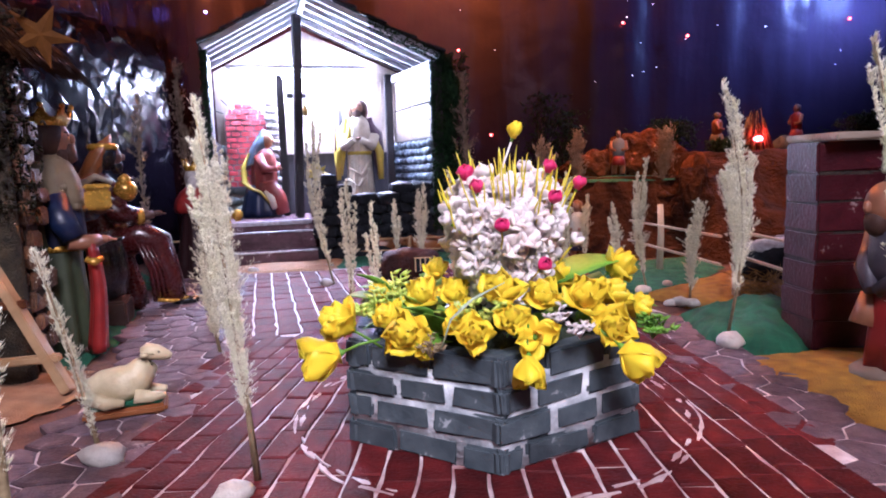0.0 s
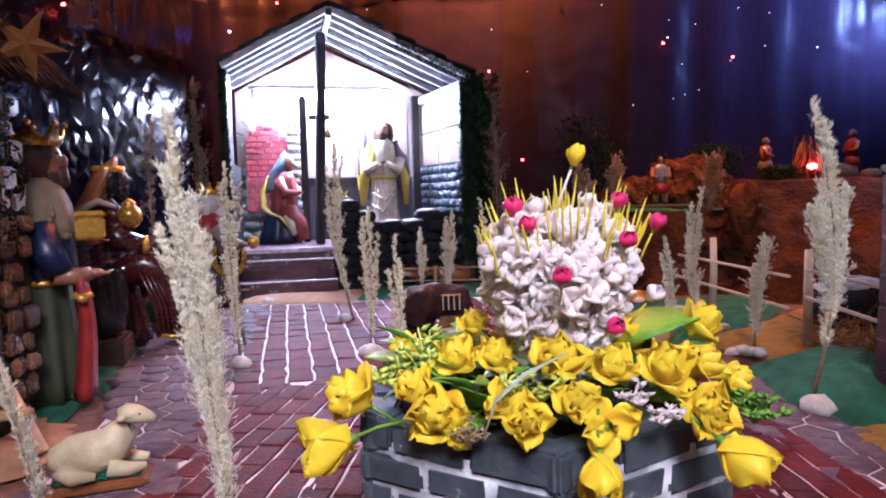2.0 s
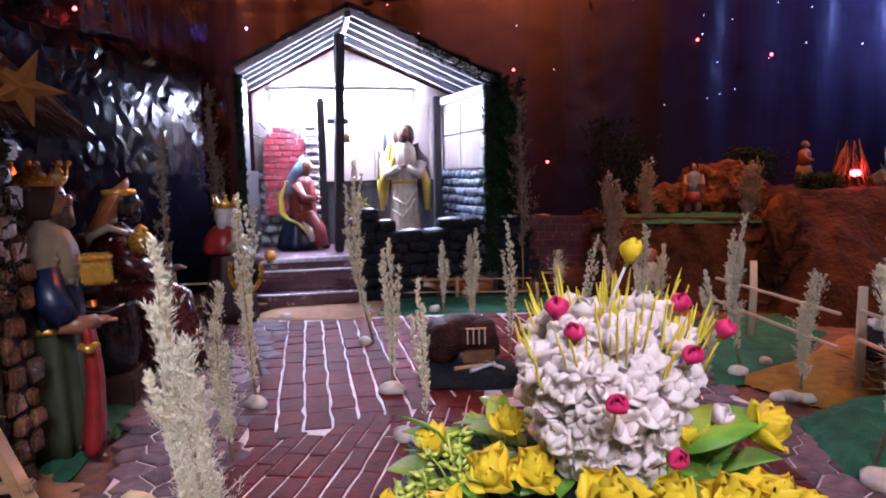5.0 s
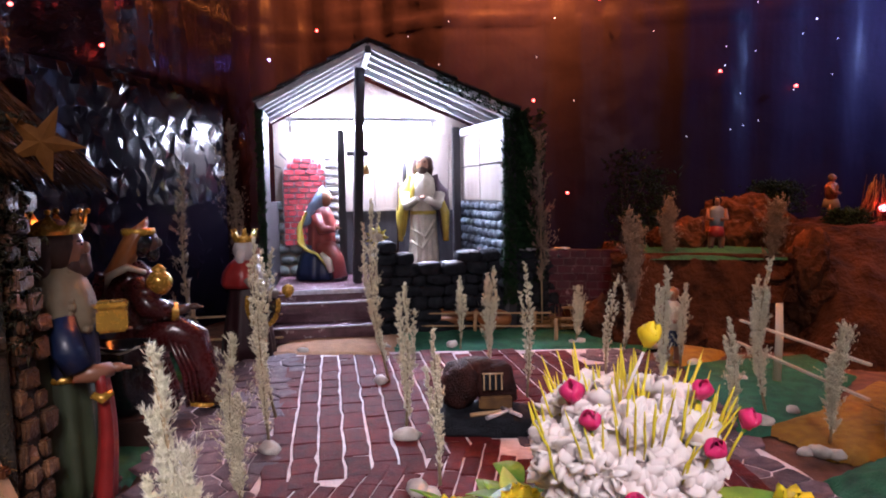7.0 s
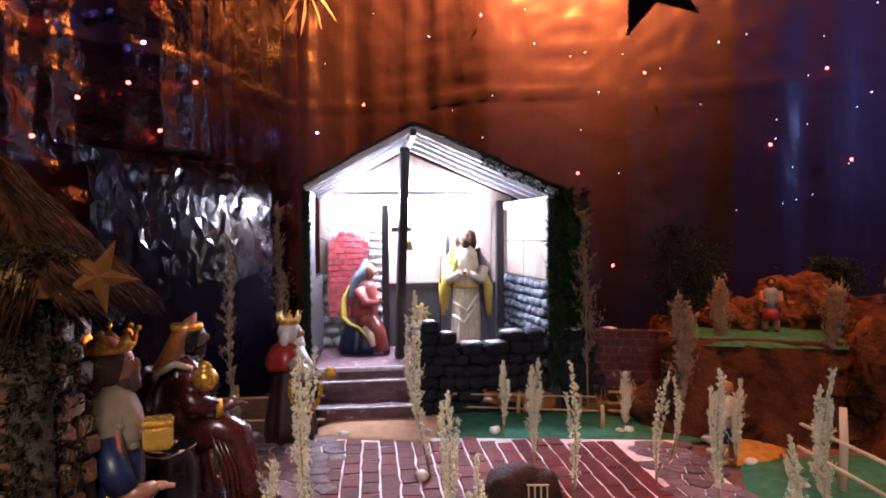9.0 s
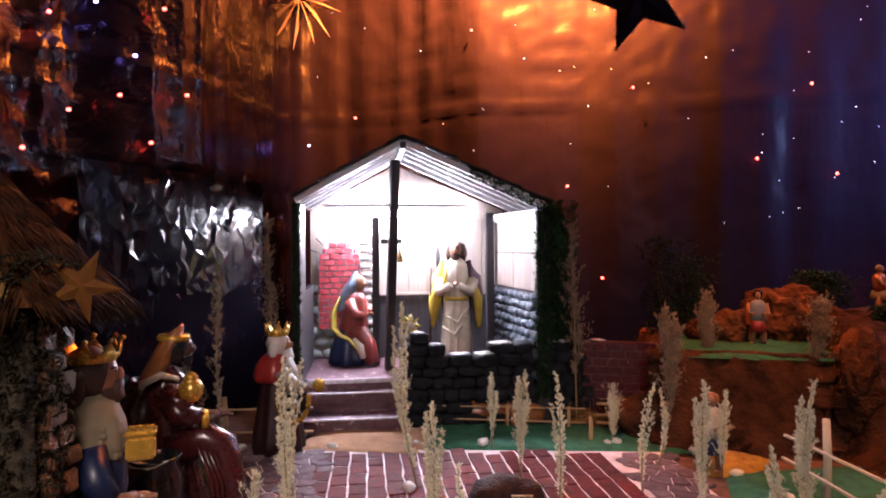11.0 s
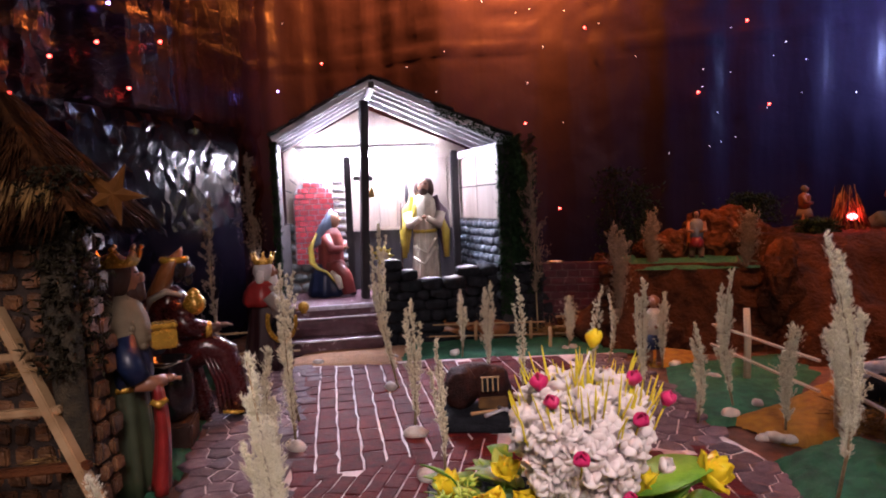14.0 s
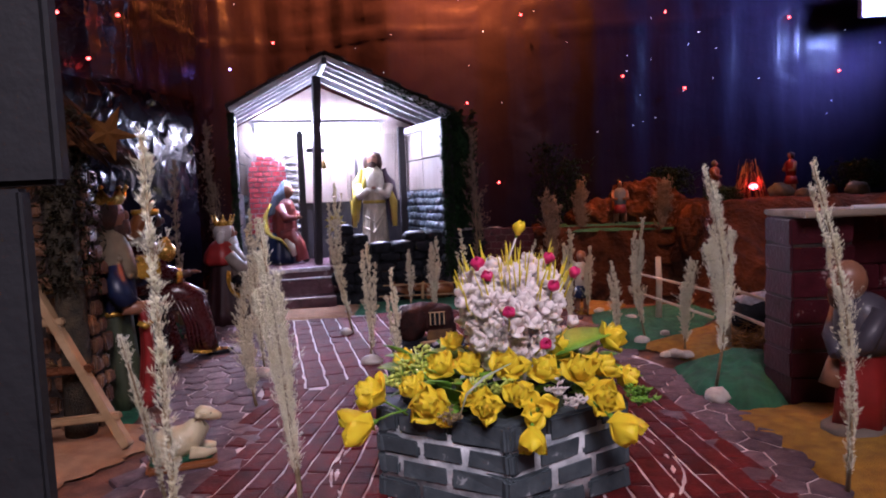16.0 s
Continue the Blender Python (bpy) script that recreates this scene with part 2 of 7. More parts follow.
def mound(poly, height, step=0.02, seed=0.0, base=0.0):
    """A heap of loose sawdust over a plan, thin at its uneven edge."""
    xs, ys = [p[0] for p in poly], [p[1] for p in poly]
    cx, cy = sum(xs) / len(xs), sum(ys) / len(ys)
    bm = bmesh.new()
    k, turns = 9, 110
    edge = []
    for i in range(turns):
        s = i / turns * len(poly)
        a, b = poly[int(s)], poly[(int(s) + 1) % len(poly)]
        f = s - int(s)
        w = 1 + 0.08 * noise.noise(Vector((i * 0.30, seed, 0))) + 0.05 * noise.noise(Vector((i * 0.95, seed, 4)))
        edge.append((cx + (a[0] * (1 - f) + b[0] * f - cx) * w, cy + (a[1] * (1 - f) + b[1] * f - cy) * w))
    loops = []
    for j in range(k + 1):
        f = 1 - j / k
        loops.append([Vector((cx + (x - cx) * f, cy + (y - cy) * f,
                              base + height * (1 - f ** 2) ** 0.8 * (1 + 0.45 * noise.noise(Vector(((cx + (x - cx) * f) * 9, (cy + (y - cy) * f) * 9, seed))) + 0.25 * noise.noise(Vector(((cx + (x - cx) * f) * 34, (cy + (y - cy) * f) * 34, seed)))) - (0.006 if j == 0 else 0)))
                      for x, y in edge[:]])
    rings(bm, loops[:-1], cap=False)
    bm.verts.ensure_lookup_table()
    bm.faces.new(bm.verts[-turns:])
    return bm


YAW = 18.5
def site(u, v, z=0.0, turn=0.0):
    """A pose in the stable's own frame: u along its front, v to its back, from the middle of the front."""
    return pose(-0.44, 2.93, z, 0, 0, YAW) @ pose(u, v, 0, 0, 0, turn)


# ---- ground ----
part("ground", sheet(-6, 6, -3, 6, 60, 50, lambda x, y: -0.012 + 0.004 * noise.noise(Vector((x * 3, y * 3, 0)))), M_SOIL, smooth=True)
tagged(scene.objects["ground"], "red-brown sand ground under the whole display", "ground", kind="structure")


# ---- enclosing walls of black plastic sheeting ----
def plastic(name, bump, rough, spec, fine=0.16):
    m, n, l, p = nodes_of(name)
    tc = n.new("ShaderNodeTexCoord")
    mp = n.new("ShaderNodeMapping")
    mp.inputs["Scale"].default_value = (1, 1, 0.16)
    l.new(tc.outputs["Object"], mp.inputs[0])
    a = n.new("ShaderNodeTexNoise")
    a.inputs["Scale"].default_value, a.inputs["Detail"].default_value = 11, 2
    l.new(mp.outputs[0], a.inputs["Vector"])
    b = n.new("ShaderNodeTexVoronoi")
    b.feature = "DISTANCE_TO_EDGE"
    b.inputs["Scale"].default_value = 3.4
    c = n.new("ShaderNodeTexNoise")
    c.inputs["Scale"].default_value, c.inputs["Detail"].default_value = 30, 3
    l.new(tc.outputs["Object"], b.inputs["Vector"])
    l.new(tc.outputs["Object"], c.inputs["Vector"])
    add = n.new("ShaderNodeMath")
    l.new(a.outputs["Fac"], add.inputs[0])
    l.new(b.outputs["Distance"], add.inputs[1])
    mad = n.new("ShaderNodeMath")
    mad.operation = "MULTIPLY_ADD"
    mad.inputs[1].default_value = fine
    l.new(c.outputs["Fac"], mad.inputs[0])
    l.new(add.outputs[0], mad.inputs[2])
    bp = n.new("ShaderNodeBump")
    bp.inputs["Strength"].default_value, bp.inputs["Distance"].default_value = bump, 0.03
    l.new(mad.outputs[0], bp.inputs["Height"])
    l.new(bp.outputs[0], p.inputs["Normal"])
    p.inputs["Base Color"].default_value = (0.014, 0.010, 0.022, 1)
    p.inputs["Roughness"].default_value = rough
    p.inputs["Specular IOR Level"].default_value = spec
    return m


M_PLASTIC = plastic("black_plastic_sheet", 0.22, 0.30, 0.10)
M_FOIL = plastic("crumpled_shiny_plastic", 0.40, 0.22, 0.55, 0.5)
M_FOIL.node_tree.nodes["Principled BSDF"].inputs["Base Color"].default_value = (0.011, 0.006, 0.014, 1)
M_CREASED = plastic("creased_shiny_plastic", 0.10, 0.15, 0.22)
M_CREASED.node_tree.nodes["Principled BSDF"].inputs["Base Color"].default_value = (0.004, 0.003, 0.006, 1)


def hanging(name, plan, z0, z1, step, label, crumple, material=None, fold=None):
    """A hung sheet along a plan line: pleats that run down it and creases that grow where it is bunched up."""
    pts = []
    for (xa, ya), (xb, yb) in zip(plan, plan[1:]):
        d = math.hypot(xb - xa, yb - ya)
        k = max(1, int(d / step))
        pts += [(xa + (xb - xa) * i / k, ya + (yb - ya) * i / k, -(yb - ya) / d, (xb - xa) / d) for i in range(k)]
    pts.append((*plan[-1], *pts[-1][2:]))
    nz = int((z1 - z0) / 0.03)
    bm = bmesh.new()
    rows = []
    for j in range(nz + 1):
        z = z0 + (z1 - z0) * j / nz
        row = []
        for i, (x, y, nx, ny) in enumerate(pts):
            s = i * step
            pleat = 0.046 * noise.noise(Vector((s * 2.6, z * 0.20, 3))) + 0.030 * abs(noise.noise(Vector((s * 6, z * 0.35, 9))))
            seam = -0.012 * math.exp(-((z - 1.33 - 0.02 * math.sin(s * 2)) / 0.012) ** 2)
            c = crumple(x, y, z)
            rid = c * (0.05 * abs(noise.noise(Vector((s * 7, z * 9, 1)))) + 0.03 * abs(noise.noise(Vector((s * 17, z * 15, 5)))))
            o = pleat + seam + rid + (fold(x) if fold else 0)
            row.append(bm.verts.new((x + nx * o, y + ny * o, z)))
        rows.append(row)
    for a, b in zip(rows, rows[1:]):
        for i in range(len(a) - 1):
            bm.faces.new((a[i], a[i + 1], b[i + 1], b[i])).smooth = True
    ob = part(name, bm, material or M_PLASTIC)
    return tagged(ob, label, "wall", kind="structure")


hanging("wall_north", [(-1.42, 3.66), (-0.8, 3.74), (0.6, 3.70), (3.1, 3.62)], -0.02, 2.7, 0.025,
        "black plastic sheeting hung in pleats as a night sky", lambda x, y, z: 0.35 if z > 1.3 else 0.12,
        fold=lambda x: 0.15 * max(0, min((x + 1.34) / 0.30, (-0.52 - x) / 0.52)) - 0.05 * max(0, 1 - abs(x + 0.33) / 0.19) + 0.05 * max(0, 1 - abs(x - 0.19) / 0.33) - 0.04 * max(0, 1 - abs(x - 0.78) / 0.26))
hanging("wall_west", [(-2.6, -1.6), (-2.1, 0.8), (-1.75, 1.9), (-1.52, 2.5), (-1.32, 2.95), (-1.30, 3.35), (-1.31, 3.80)], -0.02, 2.7, 0.02,
        "crumpled shiny black plastic sheeting at the side", lambda x, y, z: 1.0 if z < 0.95 else (0.75 if y < 2.6 else 0.2), M_FOIL)
hanging("wall_east", [(3.1, 3.6), (3.0, 1.0), (3.0, -1.6)], -0.02, 2.7, 0.05, "black plastic sheeting closing the side", lambda x, y, z: 0.2)
M_PLASTER = mat("old_wall_paint", (0.42, 0.40, 0.38), (0.33, 0.31, 0.30), 4, 0.8, 0.2, fine=80)
bm = bmesh.new()
box(bm, 5.8, 0.1, 2.75, Matrix.Translation((0.2, -1.7, -0.02)))
tagged(part("wall_south", bm, M_PLASTER), "plain painted room wall", "wall", kind="structure")
bm = bmesh.new()
box(bm, 5.9, 5.6, 0.1, Matrix.Translation((0.25, 1.05, 2.7)))
tagged(part("ceiling", bm, M_PLASTER), "plain painted room ceiling", "ceiling", kind="structure")

# a second, tightly creased piece of the sheeting pinned up beside the stable
def creased(w, h, nx, nz, seed, deep):
    r = random.Random(seed)
    bm = bmesh.new()
    g = [[bm.verts.new((w * ((i + (r.uniform(-0.38, 0.38) if 0 < i < nx else 0)) / nx - 0.5), r.uniform(-deep, deep) * (0.12 + 1.9 * abs(noise.noise(Vector((i * 0.21, j * 0.19, seed))))), h * (j + (r.uniform(-0.38, 0.38) if 0 < j < nz else 0)) / nz)) for i in range(nx + 1)] for j in range(nz + 1)]
    for j in range(nz):
        for i in range(nx):
            a, b, c, d = g[j][i], g[j][i + 1], g[j + 1][i + 1], g[j + 1][i]
            for q in (((a, b, c), (a, c, d)) if r.random() < 0.5 else ((a, b, d), (b, c, d))):
                bm.faces.new(q)
    return bm


tagged(part("creased_sheet", creased(0.86, 0.94, 34, 30, 5, 0.0050), M_CREASED, at=pose(-1.262, 2.735, 0.005, 0, 0, 79)), "shiny black plastic creased and pinned beside the stable", "plastic sheet")

# ---- sand, sawdust and grass heaps ----
def heap(name, poly, height, material, label, seed, base=0.0):
    return tagged(part(name, mound(poly, height, seed=seed, base=base), material, smooth=True), label, "ground cover", kind="stuff")


heap("ochre_sand", [(-0.78, 2.60), (-0.36, 2.62), (-0.38, 2.93), (-0.80, 2.90)], 0.012, M_SAND, "ochre sand spread before the stable steps", 1, 0.004)
heap("ochre_sand", [(-1.9, 0.9), (-0.60, 1.18), (-0.50, 1.42), (-0.66, 1.56), (-1.9, 1.6)], 0.014, M_SAND, "ochre sand round the stone hut", 2)
heap("green_sawdust", [(-0.62, 1.50), (-0.66, 1.75), (-0.93, 2.42), (-1.02, 2.60), (-1.15, 2.75), (-1.3, 2.6), (-1.0, 1.7), (-0.76, 1.5)], 0.012, M_GREEN, "green dyed sawdust grass beside the cobbles", 3)
heap("green_sawdust", [(-0.40, 2.70), (0.50, 2.82), (0.58, 3.0), (0.1, 3.12), (-0.44, 2.98)], 0.014, M_GREEN, "green dyed sawdust grass before the black stones", 4)
heap("green_sawdust", [(0.50, 2.30), (0.57, 2.05), (0.72, 2.12), (1.0, 2.55), (0.98, 2.80), (0.56, 2.66)], 0.016, M_GREEN, "green dyed sawdust grass beside the fence", 5)
heap("green_sawdust", [(0.60, 1.62), (0.62, 1.84), (0.80, 1.98), (0.93, 1.90), (0.86, 1.62), (0.70, 1.52)], 0.052, M_GREEN, "heaped green dyed sawdust at the pillar", 6)
heap("yellow_sawdust", [(0.60, 2.10), (0.70, 1.93), (0.84, 1.98), (1.15, 2.40), (1.05, 2.52), (0.76, 2.22)], 0.022, M_YSAND, "yellow dyed sawdust path by the fence", 7)
heap("yellow_sawdust", [(0.60, 1.52), (0.66, 1.20), (0.72, 0.9), (1.4, 0.9), (1.5, 1.6), (0.80, 1.58)], 0.018, M_YSAND, "yellow dyed sawdust strewn round the pillar", 8)
heap("yellow_sawdust", [(0.50, 2.62), (0.62, 2.62), (0.72, 2.78), (0.60, 2.90), (0.50, 2.78)], 0.02, M_YSAND, "yellow dyed sawdust at the foot of the terrace", 9)


def soften(m, color, share):
    """Lets part of the light pass through a thin material."""
    n, l = m.node_tree.nodes, m.node_tree.links
    pass_light = n.new("ShaderNodeBsdfTranslucent")
    pass_light.inputs["Color"].default_value = (*color, 1)
    mix = n.new("ShaderNodeMixShader")
    mix.inputs[0].default_value = share
    l.new(n["Principled BSDF"].outputs[0], mix.inputs[1])
    l.new(pass_light.outputs[0], mix.inputs[2])
    l.new(mix.outputs[0], n["Material Output"].inputs["Surface"])


# ---- reeds ----
def spikelet(bm, base, way, length, width, mi=0):
    """One husk of a plume: a slim three-sided spindle."""
    way = way.normalized()
    side = way.cross(Vector((0.3, 0.2, 1))).normalized()
    up = side.cross(way)
    mid = base + way * length * 0.45
    ring = [bm.verts.new(mid + width * (math.cos(a) * side + math.sin(a) * up)) for a in (0, 2.1, 4.2)]
    lo, hi = bm.verts.new(base), bm.verts.new(base + way * length)
    for i in range(3):
        for f in (bm.faces.new((lo, ring[(i + 1) % 3], ring[i])), bm.faces.new((hi, ring[i], ring[(i + 1) % 3]))):
            f.material_index, f.smooth = mi, True


def curve_point(pts, f):
    s = f * (len(pts) - 1)
    i = min(int(s), len(pts) - 2)
    return pts[i].lerp(pts[i + 1], s - i)


def plume(rng, spine, start, width, count, length, thin):
    """A seed head round the upper part of a spine: short feathery side shoots that point up and outwards, in knots of uneven size."""
    bm = bmesh.new()
    shoots = max(10, count // 26)
    seed = rng.uniform(0, 50)
    for k in range(shoots):
        g = (k + rng.random()) / shoots
        swell = (0.30 + 0.80 * math.sin(math.pi * min(1, g ** 0.85 * 0.92 + 0.04))) * (0.75 + 1.5 * noise.noise(Vector((g * 17, seed, 0))))
        a = k * 2.4 + rng.uniform(-0.7, 0.7)
        out = Vector((math.cos(a), math.sin(a), 0))
        root = curve_point(spine, start + (1 - start) * g) + Vector((noise.noise(Vector((g * 9, seed, 4))), noise.noise(Vector((g * 9, seed, 8))), 0)) * width * 0.55
        axis = (out * rng.uniform(0.10, 0.90) + Vector((0, 0, 1))).normalized()
        reach = width * max(0.25, swell) * rng.choice((0.7, 1.2, 1.7, 2.2, 2.9))
        for _ in range(26):
            u = rng.random() ** 0.8
            loose = reach * 0.13 * (1.2 - u)
            q = root + axis * reach * u + Vector((rng.gauss(0, 1), rng.gauss(0, 1), rng.gauss(0, 1))) * loose
            way = axis + Vector((rng.uniform(-1, 1), rng.uniform(-1, 1), rng.uniform(-0.4, 0.8))) * 0.62
            spikelet(bm, q, way, length * rng.uniform(0.4, 1.15), thin * rng.uniform(0.5, 1.3))
    return bm


def reed(seed, at, tip, width, count, start=0.28, spikes=1, length=0.022, thin=0.0026, material=None, label="", stem_r=0.0035, bow=None, fan=1.0):
    """A dried reed stuck upright: a stem, and one or more plumes on it that part from it on the way up."""
    rng = random.Random(seed)
    at, tip = Vector(at), Vector(tip)
    t = thing("dried_reed", label or "dried pale plume reed standing upright with a fluffy seed head", "reed", Matrix.Translation(at), group="dried reeds along the path")
    way = tip - at
    bm = bmesh.new()
    bow = Vector(bow) if bow else Vector((rng.uniform(-0.024, 0.024), rng.uniform(-0.024, 0.024), 0))
    steps = (0, 0.2, 0.4, 0.6, 0.8, 1)
    spine = [way * f + bow * math.sin(math.pi * f) for f in steps]
    tube(bm, spine, [stem_r * (1 - 0.75 * f) for f in steps], n=5)
    part("stem", bm, M_STEM, t)
    heads = [(spine, start, width, count)]
    for s in range(1, spikes):
        lo = start + rng.uniform(-0.06, 0.16)
        a = rng.uniform(-0.6, 0.6) + math.pi * s
        off = Vector((math.cos(a), math.sin(a) * 0.7, 0)) * rng.uniform(0.008, 0.026) * (way.length / 0.4) * fan
        hi = rng.uniform(0.66, 0.96)
        sp = [curve_point(spine, lo + (hi - lo) * f) + off * f ** 0.8 for f in steps]
        heads.append((sp, 0.04, width * rng.uniform(0.6, 0.9), int(count * 0.6)))
    for sp, st, w, c in heads:
        part("plume", plume(rng, sp, st, w, c, length, thin), material or M_REED, t)
    return t


soften(M_CREAM, (0.94, 0.92, 0.74), 0.18)
soften(M_REED, (0.80, 0.74, 0.54), 0.15)
# the tall fluffy ones nearest the eye
reed(11, (-0.112, 1.06, 0.0), (-0.128, 1.00, 0.435), 0.0098, 12500, 0.22, 4, 0.0066, 0.00032, M_CREAM, "tall cream plume reed, thick and feathery, in front of the planter", 0.0045, (0.004, 0, 0), 0.72)
reed(12, (-0.338, 1.120, 0.01), (-0.362, 1.072, 0.282), 0.0066, 5600, 0.08, 2, 0.0060, 0.00034, M_CREAM, "short leaning cream plume reed beside a white pebble")
reed(13, (-0.066, 0.626, 0.0), (-0.062, 0.615, 0.506), 0.0054, 7000, 0.46, 1, 0.0052, 0.00027, M_CREAM, "slender cream plume reed with knotted tufts", bow=(0.002, 0, 0))
reed(14, (0.676, 1.165, 0.0), (0.582, 1.086, 0.482), 0.0088, 9000, 0.06, 2, 0.0062, 0.00042, M_CREAM, "tall knotted cream plume reed near the pillar", bow=(0.024, 0, 0), fan=0.5)
reed(15, (0.650, 1.62, 0.02), (0.600, 1.55, 0.495), 0.0125, 5200, 0.18, 6, 0.0090, 0.0006, M_CREAM, "broad branching plume reed on a white pebble")
# the rest of the avenue
for k, (x, y, h, dx, w, c, sp) in enumerate([
        (-0.440, 1.855, 0.436, -0.014, 0.013, 420, 2), (-0.505, 2.040, 0.405, 0.012, 0.012, 380, 1), (-0.300, 2.345, 0.505, -0.038, 0.016, 520, 2),
        (-0.174, 1.965, 0.338, 0.006, 0.013, 420, 2), (-0.064, 1.735, 0.290, -0.008, 0.010, 360, 1), (-0.148, 2.750, 0.246, 0.004, 0.012, 330, 2),
        (-0.028, 2.480, 0.303, 0.014, 0.020, 460, 3), (0.084, 2.255, 0.345, -0.004, 0.010, 300, 1), (0.245, 2.880, 0.195, 0.004, 0.024, 420, 4),
        (0.302, 2.440, 0.292, 0.030, 0.009, 240, 1), (0.432, 2.300, 0.333, 0.0, 0.018, 460, 3), (0.535, 2.590, 0.245, 0.008, 0.015, 320, 2),
        (0.520, 2.060, 0.252, -0.006, 0.013, 300, 3), (0.640, 2.180, 0.365, -0.004, 0.016, 480, 3), (0.706, 2.010, 0.255, 0.012, 0.020, 460, 3),
        (-0.372, 1.597, 0.298, -0.006, 0.022, 620, 1), (0.365, 2.640, 0.240, 0.006, 0.010, 260, 1)]):
    reed(30 + k, (x, y, 0.0), (x + dx, y - 0.01, h), w * 0.78, c * 5, 0.12, sp + 2, 0.0090, 0.0011)
M_PLUMEBACK = mat("dull_brown_plume", (0.30, 0.23, 0.16), (0.17, 0.12, 0.08), 60, 0.9, 0.4, sub=0.05)
for k, (x, y, z0, x1, y1, h, w, c, sp) in enumerate([(-0.885, 2.70, 0.0, -0.915, 2.69, 0.76, 0.020, 700, 1), (0.130, 3.06, 0.0, 0.120, 3.05, 0.742, 0.018, 650, 1),
                                                    (0.415, 2.88, 0.0, 0.417, 2.87, 0.447, 0.032, 600, 3), (0.590, 3.10, 0.2, 0.598, 3.10, 0.482, 0.026, 500, 4),
                                                    (0.900, 2.95, 0.2, 0.925, 2.95, 0.472, 0.030, 500, 4), (-0.960, 2.30, 0.0, -0.985, 2.32, 0.30, 0.03, 400, 3),
                                                    (-0.83, 2.28, 0.0, -0.86, 2.29, 0.60, 0.010, 300, 1)]):
    reed(60 + k, (x, y, z0), (x1, y1, h), w * (1.7 if sp == 1 else 1.1), c * 5, 0.25, sp, 0.014, 0.0018, M_PLUMEBACK, "dull brown plume reed against the dark backdrop")


# ---- pebbles ----
def pebble(k, x, y, r, z=0.0):
    bm = bmesh.new()
    ball(bm, r, (0, 0, r * 0.5), (1.25, 0.9, 0.68), sub=2, rough=0.35, seed=k * 1.7)
    tagged(part("pebble", bm, M_PEBBLE, at=pose(x, y, z, 0, 0, k * 47), smooth=True), "smooth whitish pebble on the ground", "pebble", "whitish pebbles")


for k, (x, y, r) in enumerate([(-0.331, 1.115, 0.024), (-0.125, 1.02, 0.02), (0.640, 1.585, 0.027), (-0.436, 1.845, 0.022), (-0.168, 1.945, 0.024), (0.103, 2.024, 0.02), (-0.099, 1.705, 0.022),
                               (-0.075, 1.70, 0.016), (0.613, 2.120, 0.019), (0.705, 2.20, 0.018), (0.663, 1.955, 0.020), (0.69, 1.95, 0.016), (0.64, 1.96, 0.014), (-0.179, 2.77, 0.02), (-0.320, 2.33, 0.022),
                               (-0.665, 2.64, 0.018), (-0.96, 2.56, 0.022), (0.409, 2.30, 0.016), (0.66, 2.45, 0.02), (0.58, 2.62, 0.016), (0.54, 2.66, 0.015), (0.26, 2.86, 0.018), (0.23, 2.85, 0.014), (0.5, 2.82, 0.014),
                               (0.70, 1.075, 0.028), (0.83, 2.16, 0.016), (-0.40, 2.73, 0.014), (0.49, 2.70, 0.013)]):
    pebble(k, x, y, r)


# ---- planter ----
PX, PY, PR, PH = 0.165, 1.285, 0.218, 0.135
planter = thing("planter", "hexagonal grey stone-block planter with white mortar on the red paving", "planter", pose(PX, PY, 0.004, 0, 0, 3))
bm = bmesh.new()
lathe(bm, [(PR - 0.0022, 0.0), (PR - 0.0022, PH - 0.020), (PR - 0.034, PH - 0.020), (PR - 0.036, PH - 0.05), (0.02, PH - 0.05)], n=6, m=pose(0, 0, 0, 0, 0, 30))
part("core", bm, M_MORTAR, planter, "rough white mortar")
rng = random.Random(8)
for side in range(6):
    a0, a1 = radians(-90 + 60 * side), radians(-30 + 60 * side)
    p0, p1 = Vector((math.cos(a0), math.sin(a0), 0)) * PR, Vector((math.cos(a1), math.sin(a1), 0)) * PR
    way, wid = (p1 - p0).normalized(), (p1 - p0).length
    nrm = Vector((way.y, -way.x, 0))
    turn = math.degrees(math.atan2(way.y, way.x))
    for row, (z0, hh) in enumerate(((0.0, 0.033), (0.034, 0.033), (0.068, 0.033), (0.102, 0.035))):
        cuts = [0.0] + ([0.36, 0.72] if (row + side) % 2 else [0.18, 0.58]) + [1.0]
        cuts = [0.0] + [q + rng.uniform(-0.05, 0.05) for q in cuts[1:-1]] + [1.0]
        for q0, q1 in zip(cuts, cuts[1:]):
            w = (q1 - q0) * wid - (0.0012 if row == 3 else rng.uniform(0.0012, 0.0034))
            lo_, hi_ = (0.011 if q0 == 0 else 0), (0.011 if q1 == 1 else 0)
            mid = p0 + way * (wid * (q0 + q1) / 2 + (hi_ - lo_) / 2)
            w += lo_ + hi_ - (0.006 if lo_ or hi_ else 0)
            bm = bmesh.new()
            box(bm, w, 0.034, hh + 0.0015 if row == 3 else hh - rng.uniform(0.0, 0.0020), bevel=0.0040, jit=0.0024, rng=rng)
            part("stone_block", bm, M_GREY, planter, at=pose(*(mid - nrm * (0.0155 + rng.uniform(-0.001, 0.001))), 0, 0, turn) @ pose(0, 0, z0 + (0.0025 if row else 0)))
bm = bmesh.new()
lathe(bm, [(PR - 0.03, PH - 0.02), (PR - 0.06, PH + 0.012), (0.01, PH + 0.03)], n=18)
